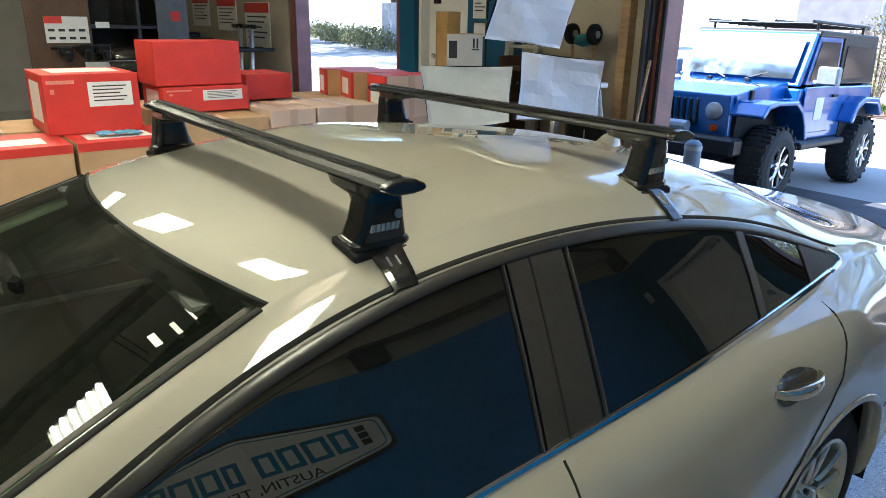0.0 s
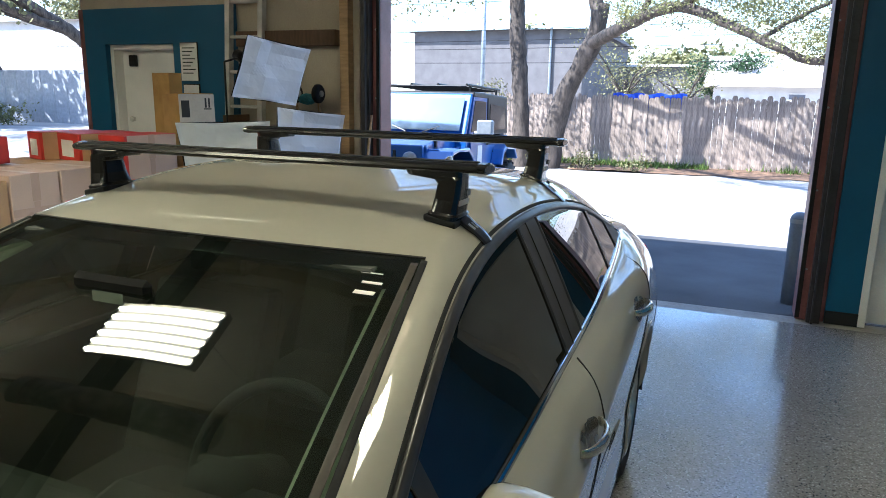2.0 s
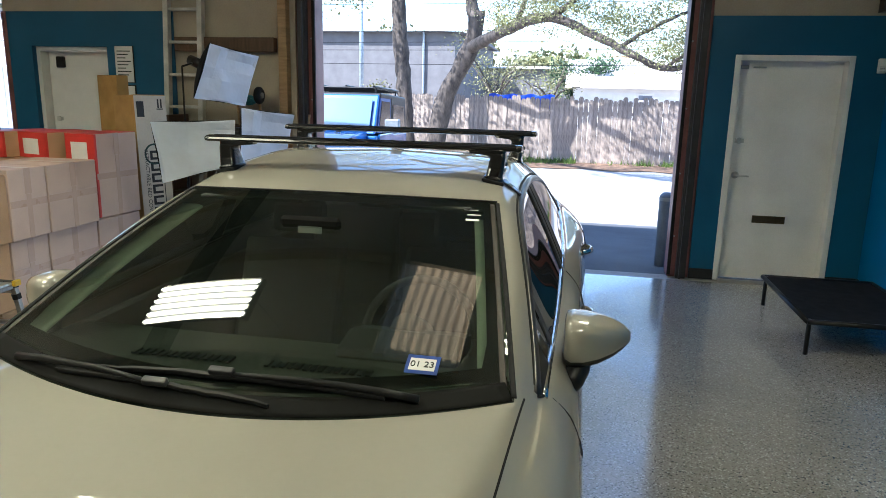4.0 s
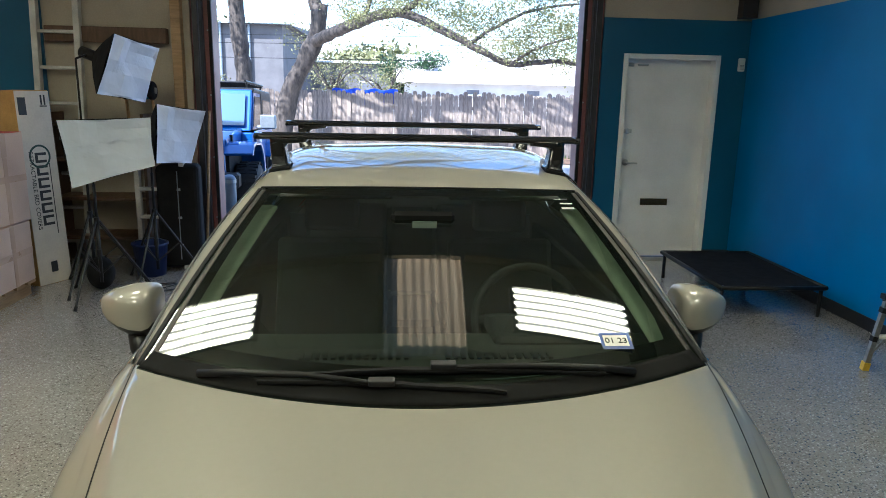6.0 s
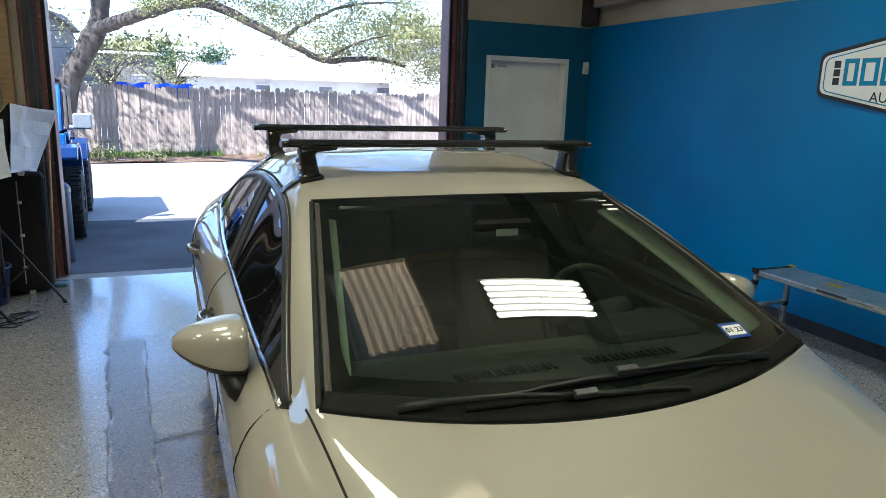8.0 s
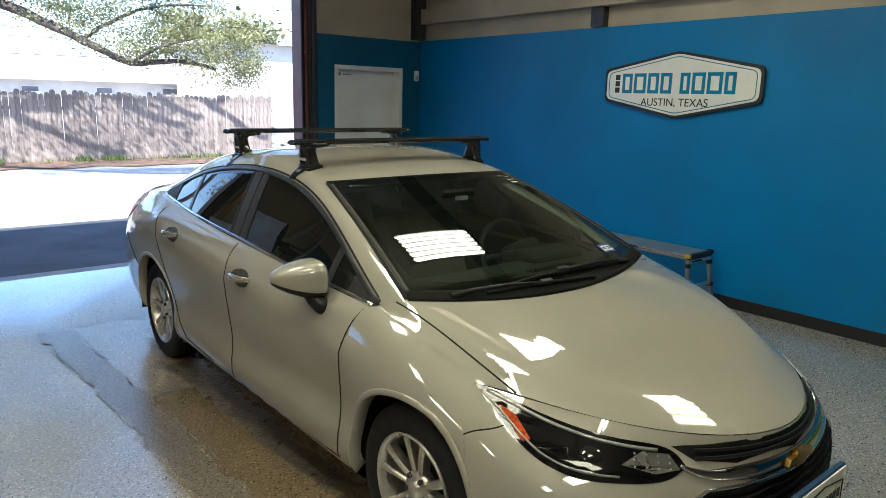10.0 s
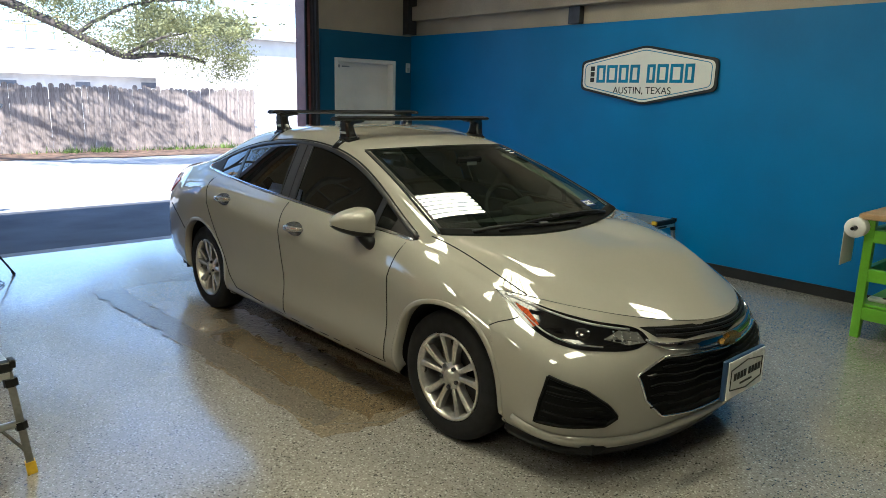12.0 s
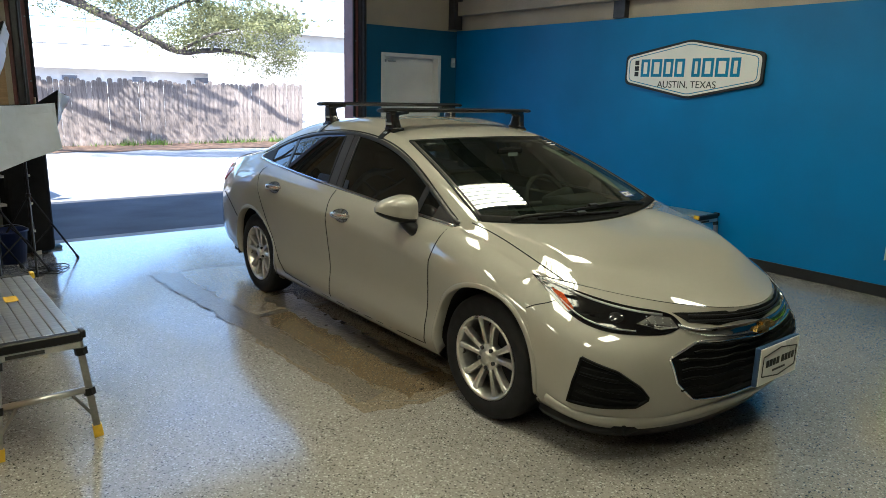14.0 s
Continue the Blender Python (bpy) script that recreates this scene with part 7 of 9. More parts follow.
# lower double row of kraft cartons along the far side of the car
carton_rows = [(-0.75, 0.56), (-0.17, 0.58), (0.43, 0.60), (1.05, 0.62), (1.545, 0.36), (2.0, 0.54), (2.56, 0.56)]
for y, w in carton_rows:
    low = y < 0.7
    for z, h in ((0.12, 0.48),) if y > 2.3 else ((0.12, 0.48), (0.605, 0.385 if low else 0.47 if y < 1.5 else 0.50)):
        carton("kraft_carton", "kraft carton with a red printed lid in a stack" if low and z > 0.5 else KL, pose(-3.02 + (0.03 if z > 0.5 else 0), y, z), w - 0.012, 0.36 if y > 2.3 else 0.55, h, KRAFT if y < 1.4 else PALE_CARD, "cartons", None if low and z > 0.5 else TAPE, "top" if low and z > 0.5 else None)
    carton("kraft_carton", KL, pose(-3.40 if y > 2.3 else -3.66, y, 0.12), w - 0.012, 0.86 if y > 2.3 else 0.6, 0.868 if low else 0.96, KRAFT, "cartons", TAPE)
for i in range(4):
    pl = thing("wooden_pallet", "pale wooden pallet under the cartons", "pallet", "pallets", pose(-3.6, -0.6 + i * 0.98, 0))
    for k in range(6):
        part("slat", boxes((-0.58, 0.58, -0.46 + k * 0.165, -0.34 + k * 0.165, 0.098, 0.118)), WOOD, pl)
    for x in (-0.55, 0, 0.5):
        part("stringer", boxes((x, x + 0.05, -0.46, 0.46, 0.0, 0.097)), WOOD, pl)
# red cartons on top
carton("red_carton", "large red carton with a white product label", pose(-3.35, 0.34, 0.993), 0.56, 0.55, 0.37, RED_CARD, "red cartons", None, "red")
carton("red_carton", RL, pose(-3.32, 1.06, 1.086), 0.60, 0.45, 0.17, RED_CARD, "red cartons", None, "red")
carton("red_carton", RL, pose(-3.38, 1.04, 1.262), 0.60, 0.40, 0.29, RED_CARD, "red cartons")
carton("red_carton", RL, pose(-3.62, 1.66, 1.11), 0.38, 0.45, 0.19, RED_CARD, "red cartons")
for x, y, d in ((-3.79, 2.53, 0.235), (-3.40, 2.55, 0.38)):
    carton("red_carton", "kraft carton with a red printed end among the stack", pose(x, y, 1.084, 0, 0, -17), 0.50, d, 0.216, KRAFT, "red cartons", None, "end")
carton("kraft_carton", "pale taped carton with a red printed end", pose(-3.034, 2.600, 0.606, 0, 0, -6), 0.48, 0.30, 0.694, PALE_CARD, "cartons", TAPE, "end")
for y in (-0.9, -0.45):
    carton("red_carton", "flat red-topped carton with printed sheets", pose(-3.4, y, 0.993), 0.42, 0.5, 0.06, RED_CARD, "red cartons", None, "red")
gl = thing("blue_nitrile_gloves", "crumpled light blue gloves lying on a red carton", "gloves", at=pose(-3.17, 0.42, 0.994))
bm = bmesh.new()
bmesh.ops.create_grid(bm, x_segments=18, y_segments=12, size=1)
for v in bm.verts:
    q = v.co.copy()
    v.co = Vector((q.x * 0.05, q.y * 0.13, 0.012 + 0.035 * abs(noise.noise(Vector((q.x * 1.3, q.y * 2.1, 0.3)))) + 0.012 * noise.noise(Vector((q.x * 4, q.y * 5, 2)))))
part("rubber", bm, mat("light_blue_nitrile", (0.14, 0.38, 0.58), 0.5, scale=30), gl, smooth=True)
# tall brown boxes near the office door
carton("tall_kraft_box", "tall narrow kraft box standing by the office door", pose(-3.50, 3.40, 1.09, 0, 0, -17), 0.13, 0.28, 0.70, OCHRE_CARD, "tall boxes")
carton("kraft_carton", "kraft carton under the tall boxes", pose(-3.46, 3.36, 0.0), 0.62, 0.6, 1.086, KRAFT, "tall boxes", TAPE)
lb = thing("long_bed_cover_carton", "long pale carton with black print leaning on the stack", "box", at=pose(-3.01, 3.14, 0, 0, -2.5, -26))
bm = bmesh.new()
box(bm, -0.36, 0.0, -0.155, 0.155, 0, 1.62, bevel=0.006)
part("body", bm, OCHRE_CARD, lb)
part("front_face", boxes((-0.001, 0.003, -0.153, 0.153, 0.004, 1.612)), mat("white_printed_card", (0.55, 0.50, 0.44), 0.8, var=0.05), lb, "pale printed face")
for i, z in enumerate((1.07, 0.965, 0.86, 0.755, 0.65, 0.545)):
    part("brand_block", boxes((0.003, 0.0045, -0.045, -0.02, z - 0.042, z + 0.042), (0.003, 0.0045, -0.02, 0.058, z - 0.042, z - 0.02), (0.003, 0.0045, -0.02, 0.058, z + 0.02, z + 0.042)), INK, lb, "plain dark block of the brand name")
lettering("RETRACTABLE BED COVERS", 0.052, Matrix.Translation((0.0042, -0.082, 0.80)) @ Matrix(((0, 0, 1, 0), (0, 1, 0, 0), (-1, 0, 0, 0), (0, 0, 0, 1))), INK, "lettering", lb)
part("corner_mark", boxes((0.003, 0.0045, -0.135, -0.065, 1.42, 1.56)), INK, lb, "dark printed mark")
part("arrow_mark", boxes((0.003, 0.0045, 0.07, 0.085, 1.50, 1.58), (0.003, 0.0045, 0.10, 0.115, 1.50, 1.58), (0.003, 0.0045, 0.06, 0.125, 1.485, 1.495)), INK, lb, "dark printed marks")
bm = bmesh.new()
lathe(bm, [(0.098, 0.003), (0.098, 0.0046), (0.082, 0.0046), (0.082, 0.003), (0.098, 0.003)], 28, "X", (0, 0.0, 1.08))
part("ring_mark", bm, mat("dark_green_ink", (0.015, 0.05, 0.045), 0.6), lb, "plain dark ring")
part("rule_line", boxes((0.003, 0.0045, 0.075, 0.082, 0.42, 1.02)), INK, lb, "thin printed rule")
part("shield_mark", boxes((0.003, 0.0045, -0.03, 0.03, 0.10, 0.19)), INK, lb, "plain dark mark")


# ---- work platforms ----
# legs and deck frame: aluminium with shade put into a darker colour
ALU_SHADE = mat("shaded_aluminium", (0.30, 0.295, 0.28), 0.45, metal=0.6, var=0.15, scale=9)


def work_platform(at, ln=1.22):
    t = thing("work_platform", "folding aluminium work platform with yellow feet", "work platform", "work platforms", at)
    part("deck", boxes((-0.17, 0.17, -ln / 2, ln / 2, 0.462, 0.488), bevel=0.004), ALU_SHADE, t, "grey aluminium deck frame")
    for i in range(7):
        x0 = -0.168 + i * 0.0482
        part("deck_plank", boxes((x0, x0 + 0.0445, -ln / 2 + 0.022, ln / 2 - 0.022, 0.4885, 0.5035), bevel=0.003), ALU, t)
    for y in (-1, 1):
        e = y * ln / 2
        part("end_cap", boxes((-0.176, 0.176, e - 0.022, e + 0.022, 0.462, 0.506), bevel=0.006), BLACK_PLASTIC, t, "black ribbed end cap")
        part("end_rail", boxes((-0.165, 0.165, e - 0.016, e + 0.016, 0.430, 0.461), bevel=0.004), ALU, t, "aluminium end rail")
        part("rail_label", boxes((-0.13, 0.02, min(e + y * 0.0162, e + y * 0.0175), max(e + y * 0.0162, e + y * 0.0175), 0.437, 0.454)), INK, t, "black label strip")
        for x in (-1, 1):
            a, b = Vector((x * 0.160, y * (ln / 2 - 0.005), 0.47)), Vector((x * 0.200, y * (ln / 2 + 0.045), 0.0))
            leg = part("leg", rods((a, b, 0.021), n=4), ALU_SHADE, t, "grey aluminium leg")
            part("foot_cap", rods((a.lerp(b, 0.885), b, 0.028), n=4), YELLOW, leg, "yellow rubber foot")
            part("joint", rods((a.lerp(b, 0.09), a.lerp(b, 0.16), 0.028), n=6), BLACK_PLASTIC, leg, "black leg joint")
            part("rung_joint", rods((a.lerp(b, 0.50), a.lerp(b, 0.57), 0.026), n=6), BLACK_PLASTIC, leg, "black rung joint")
            part("corner_clip", boxes((x * 0.176 - 0.012, x * 0.176 + 0.012, e - 0.026, e + 0.026, 0.478, 0.514), bevel=0.004), YELLOW if x * y > 0 else BLACK_PLASTIC, t)
            c = a.lerp(b, 0.80)
            part("brace", rods((c, (x * 0.105, y * (ln / 2 + 0.022), 0.222), 0.008), n=6), ALU_SHADE, t)
        part("rung", rods(((-0.178, y * (ln / 2 + 0.022), 0.228), (0.178, y * (ln / 2 + 0.022), 0.228), 0.016)), ALU, t, smooth=True)
    part("warning_label", boxes((-0.03, 0.03, 0.05, 0.16, 0.504, 0.5052)), YELLOW, t, "yellow label")
    part("side_label", boxes((-0.1705, -0.1702, -0.12, 0.10, 0.481, 0.497)), INK, t)
    return t


wp1 = work_platform(pose(3.08, 0.46, 0, 0, 0, 0))
copy_thing(wp1, pose(-2.645, 0.20, 0, 0, 0, 1))

# ---- raised cot ----
ct = thing("raised_cot", "low black elevated cot in the corner by the blue wall", "cot", at=pose(2.83, 2.78, 0))
bm = bmesh.new()
bmesh.ops.create_grid(bm, x_segments=14, y_segments=14, size=0.5)
for v in bm.verts:
    e = min(0.5 - abs(v.co.x), 0.5 - abs(v.co.y))
    v.co = Vector((v.co.x * 0.82, v.co.y * 1.22, 0.245 - 0.02 * min(1, e * 4)))
part("mesh_bed", bm, BLACK_CLOTH, ct, "taut black mesh", smooth=True)
for s in (-1, 1):
    part("side_rail", rods(((s * 0.42, -0.62, 0.24), (s * 0.42, 0.62, 0.24), 0.018)), BLACK_PLASTIC, ct, smooth=True)
    part("end_rail", rods(((-0.42, s * 0.62, 0.24), (0.42, s * 0.62, 0.24), 0.018)), BLACK_PLASTIC, ct, smooth=True)
    for q in (-1, 1):
        part("leg", rods(((s * 0.40, q * 0.59, 0.0), (s * 0.40, q * 0.59, 0.25), 0.016)), BLACK_PLASTIC, ct, smooth=True)

# ---- green bench ----
gb = thing("workbench", "bright green steel workbench with a wooden top", "workbench", at=pose(2.88, -2.72, 0))
LIME = mat("lime_green_paint", (0.16, 0.42, 0.02), 0.35, var=0.06, scale=8, coat=0.4)
part("worktop", boxes((-0.46, 0.42, -0.75, 0.70, 0.86, 0.90), bevel=0.006), WOOD, gb, "thick pale wooden top")
for x in (-0.42, 0.32):
    for y in (-0.70, 0.60):
        part("leg", boxes((x, x + 0.06, y, y + 0.06, 0, 0.86), bevel=0.004), LIME, gb)
for z in (0.70, 0.14, 0.42):
    part("cross_rail", boxes((-0.42, -0.37, -0.64, 0.60, z, z + 0.09), bevel=0.004), LIME, gb)
    part("end_rail", boxes((-0.36, 0.32, 0.61, 0.65, z, z + 0.09), bevel=0.004), LIME, gb)
part("shelf_board", boxes((-0.40, 0.36, -0.68, 0.64, 0.235, 0.255), bevel=0.003), LIME, gb)
pr = thing("paper_towel_roll", "white paper towel roll hanging on the bench end", "paper roll", at=pose(2.50, -2.02, 0.80))
bm = bmesh.new()
lathe(bm, [(0.02, -0.13), (0.068, -0.13), (0.07, -0.12), (0.07, 0.12), (0.068, 0.13), (0.02, 0.13), (0.02, -0.13)], 28, "X")
part("roll", bm, PAPER, pr, smooth=True)
part("loose_sheet", boxes((-0.12, 0.12, 0.066, 0.069, -0.28, 0.0)), PAPER, pr, "loose hanging sheet")
part("holder", rods(((-0.18, 0, 0), (0.18, 0, 0), 0.012)), BLACK_PLASTIC, pr)
ph = thing("cordless_phone", "white cordless phone lying on the bench shelf", "phone", at=pose(2.60, -2.2, 0.255))
part("handset", boxes((-0.03, 0.03, -0.09, 0.09, 0, 0.035), bevel=0.01), WHITE_PAINT, ph)
part("keypad", boxes((-0.022, 0.022, -0.06, 0.0, 0.0352, 0.0365)), INK, ph)

# cable on the floor by the light stands
cb = thing("power_cable", "black power cable lying loosely on the floor", "cable", at=pose(-2.12, 2.93, 0.006))
bm = bmesh.new()
rng = random.Random(2)
tube(bm, [(0.22 * math.sin(i * 0.55) * (1 - i / 60), 0.14 * math.cos(i * 0.4) + 0.05 * math.sin(i), 0.004 + 0.002 * (i % 3)) for i in range(40)], 0.005, n=6)
part("cord", bm, BLACK_PLASTIC, cb, smooth=True)
gb2 = thing("black_duffel", "small black padded bag on the floor", "bag", at=pose(-2.55, 2.95, 0, 0, 0, 20))
bm = bmesh.new()
bmesh.ops.create_uvsphere(bm, u_segments=20, v_segments=12, radius=1, matrix=Matrix.Translation((0, 0, 0.14)) @ Matrix.Diagonal((0.11, 0.10, 0.14, 1)))
part("body", bm, BLACK_CLOTH, gb2, smooth=True)
part("strap", rods(((-0.05, 0, 0.27), (0.05, 0, 0.27), 0.008)), BLACK_CLOTH, gb2)

# ---- showroom displays past the second door ----
for x, z, w, h, m_, lb_ in ((-9.3, 1.55, 0.9, 0.7, RED_CARD, "red and white product poster on the wall"), (-10.5, 1.7, 0.8, 0.5, PAPER, "white printed product board on the wall"), (-11.7, 1.75, 0.8, 0.5, PAPER, "white printed product board on the wall"), (-8.9, 2.4, 0.6, 0.3, RED_CARD, "red product board on the wall")):
    ps = thing("product_board", lb_, "poster", "product boards", pose(x, YW - 0.002, z))
    part("board", boxes((-w / 2, w / 2, -0.02, 0, -h / 2, h / 2), bevel=0.003), PAPER, ps)
    part("header", boxes((-w / 2 + 0.01, w / 2 - 0.01, -0.023, -0.0205, h * 0.28, h / 2 - 0.01)), RED_CARD, ps, "red header")
    part("text_bars", boxes(*[(-w * 0.4, w * (0.4 - 0.1 * (i % 3)), -0.0225, -0.0205, h * (0.18 - 0.11 * i), h * (0.21 - 0.11 * i)) for i in range(5)]), INK, ps)
for x in (-10.2, -11.6):
    cs = thing("display_case", "dark glass-topped display unit", "display case", "display units", pose(x, 3.4, 0))
    part("cabinet", boxes((-0.6, 0.6, -0.3, 0.35, 0, 1.25), bevel=0.01), GLOSS_BLACK, cs)
    part("shelf_edge", boxes((-0.6, 0.6, -0.31, -0.302, 0.8, 0.84)), ALU, cs)
    part("gear", boxes((-0.5, -0.1, -0.25, 0.2, 1.25, 1.42), (0.05, 0.5, -0.2, 0.2, 1.25, 1.35), bevel=0.02), BLACK_PLASTIC, cs)
for x in (-8.75, -9.15):
    bt = thing("bike_rack_display", "black and silver bike rack mast on show", "bike rack", "bike racks", pose(x, 3.75, 0))
    part("mast", rods(((0, 0, 0.02), (0.12, 0, 1.55), 0.035)), ALU, bt, smooth=True)
    part("arm", rods(((-0.15, 0, 1.55), (0.25, 0, 1.55), 0.03)), BLACK_PLASTIC, bt, smooth=True)
    part("base", boxes((-0.3, 0.35, -0.2, 0.2, 0, 0.03), bevel=0.008), BLACK_PLASTIC, bt)
    part("cradle", boxes((0.15, 0.25, -0.3, 0.3, 1.2, 1.25), bevel=0.01), BLACK_PLASTIC, bt)

# free-standing display of the showroom, seen over the cartons
ds = thing("display_stand", "brown wooden display stand with a white product poster", "display stand", at=pose(-8.0, 1.1, 0))
part("panel", boxes((-0.04, 0.0, -0.36, 0.33, 0.0, 1.95), bevel=0.004), DARK_WOOD, ds)
part("poster", boxes((0.001, 0.006, -0.17, 0.30, 1.36, 1.66)), PAPER, ds, "white poster with a red corner")
part("red_corner", boxes((0.006, 0.009, -0.17, 0.02, 1.58, 1.66)), RED_CARD, ds)
part("text_bars", boxes(*[(0.006, 0.008, -0.14 + 0.11 * i, -0.07 + 0.11 * i, 1.40 + 0.09 * j, 1.43 + 0.09 * j) for i in range(4) for j in range(2)]), INK, ds)
part("label_card", boxes((0.06, 0.066, 0.20, 0.48, 0.96, 1.14)), PAPER, ds, "white label card")
for y, z in ((0.0, 1.27), (0.22, 1.29), (0.42, 1.28)):
    part("clamp", boxes((0.0, 0.16, y - 0.08, y + 0.07, z - 0.05, z + 0.06), (0.10, 0.22, y - 0.03, y + 0.05, z - 0.12, z), bevel=0.02), BLACK_PLASTIC, ds, "black rack clamp")
part("crossbar", rods(((0.12, -0.16, 1.31), (0.12, 0.52, 1.33), 0.02)), BLACK_PLASTIC, ds)
dk = thing("display_cabinet", "dark grey open display cabinet with shelves", "cabinet", at=pose(-8.3, 2.05, 0))
for y0, y1 in ((-0.62, -0.58), (-0.02, 0.02), (0.58, 0.62)):
    part("upright", boxes((-0.5, 0.1, y0, y1, 0.0, 2.3), bevel=0.003), DARK_STEEL, dk)
part("back_panel", boxes((-0.54, -0.5, -0.62, 0.62, 0.0, 2.3)), BASE_BLACK, dk, "black back panel")
for z in (0.05, 0.95, 1.52, 2.26):
    part("shelf", boxes((-0.5, 0.1, -0.58, 0.58, z, z + 0.04), bevel=0.003), DARK_STEEL, dk)
part("grey_end", boxes((0.101, 0.12, 0.22, 0.62, 0.0, 2.3)), mat("slate_grey_panel", (0.10, 0.105, 0.115), 0.5), dk, "slate grey end panel")
part("red_tag", boxes((0.121, 0.125, 0.40, 0.52, 1.62, 1.74)), RED_CARD, dk, "small red tag")
part("price_card", boxes((0.101, 0.104, -0.52, -0.36, 1.53, 1.60)), PAPER, dk)
cx_ = thing("cargo_box", "glossy dark rooftop cargo box lying on the display shelf", "cargo box", at=pose(-8.15, 1.95, 0.99))
bm = bmesh.new()
secs = []
for y, w, h in ((-0.52, 0.05, 0.06), (-0.45, 0.20, 0.20), (-0.2, 0.27, 0.30), (0.15, 0.28, 0.32), (0.42, 0.24, 0.26), (0.52, 0.12, 0.12)):
    secs.append([bm.verts.new((w * math.copysign(abs(math.cos(a)) ** 0.6, math.cos(a)), y, 0.16 + h / 2 * math.copysign(abs(math.sin(a)) ** 0.6, math.sin(a)))) for a in [math.tau * k / 20 for k in range(20)]])
for a, b in zip(secs, secs[1:]):
    for k in range(20):
        bm.faces.new((a[k], a[(k + 1) % 20], b[(k + 1) % 20], b[k]))
bm.faces.new(secs[0])
bm.faces.new(secs[-1])
part("shell", bm, mat("bronze_black_gloss", (0.03, 0.027, 0.02), 0.15, coat=0.8), cx_, smooth=True)
part("lid_seam", boxes((0.262, 0.284, -0.4, 0.4, 0.155, 0.165)), ALU, cx_, "silver seam of the lid")


# ---- outdoors: four-wheel drive on big tyres ----
JEEP_BLUE = mat("bright_blue_paint", (0.014, 0.10, 0.36), 0.35, metal=0.15, var=0.04, coat=1.0, coat_rough=0.02)
TREAD = mat("chunky_tyre_rubber", (0.02, 0.02, 0.02), 0.8, scale=20, bump=0.03)
JG = -0.15
JX, JY, JR = -2.90, 7.72, 3.0
bm = boxes((-0.05, 0.05, -0.018, 0.018, -0.014, 0.014))
LUG = bpy.data.meshes.new("tread_lug")
bm.to_mesh(LUG)
bm.free()
jp = thing("offroad_car", "bright blue two-door off-road car on big tyres, parked outside", "car", at=pose(JX, JY, JG, -1.9, 0, JR))


def slab(name, outline, x0, x1, material, parent=jp, label="", bevel=0.02):
    bm = bmesh.new()
    prism(bm, outline, "X", x0, x1)
    return part(name, bm, material, parent, label, bevel=bevel)


slab("tub", [(-0.62, 0.62), (-0.62, 1.20), (0.35, 1.22), (1.62, 1.22), (1.66, 0.66), (0.80, 0.62)], -0.76, 0.76, JEEP_BLUE, label="blue body tub")
slab("bonnet", [(-1.70, 1.02), (-1.72, 1.14), (-1.2, 1.22), (-0.55, 1.26), (-0.55, 1.0)], -0.60, 0.60, JEEP_BLUE)
slab("engine_bay", [(-1.66, 0.66), (-1.66, 1.05), (-0.55, 1.08), (-0.55, 0.62)], -0.52, 0.52, JEEP_BLUE)
g = slab("grille_panel", [(-1.76, 0.70), (-1.80, 1.14), (-1.72, 1.15), (-1.68, 0.70)], -0.58, 0.58, JEEP_BLUE, label="blue slotted grille panel")
for i in range(7):
    part("slot", boxes((-0.235 + i * 0.072, -0.195 + i * 0.072, -1.806, -1.75, 0.80, 1.08), bevel=0.008), GLOSS_BLACK, g, "dark grille slot")
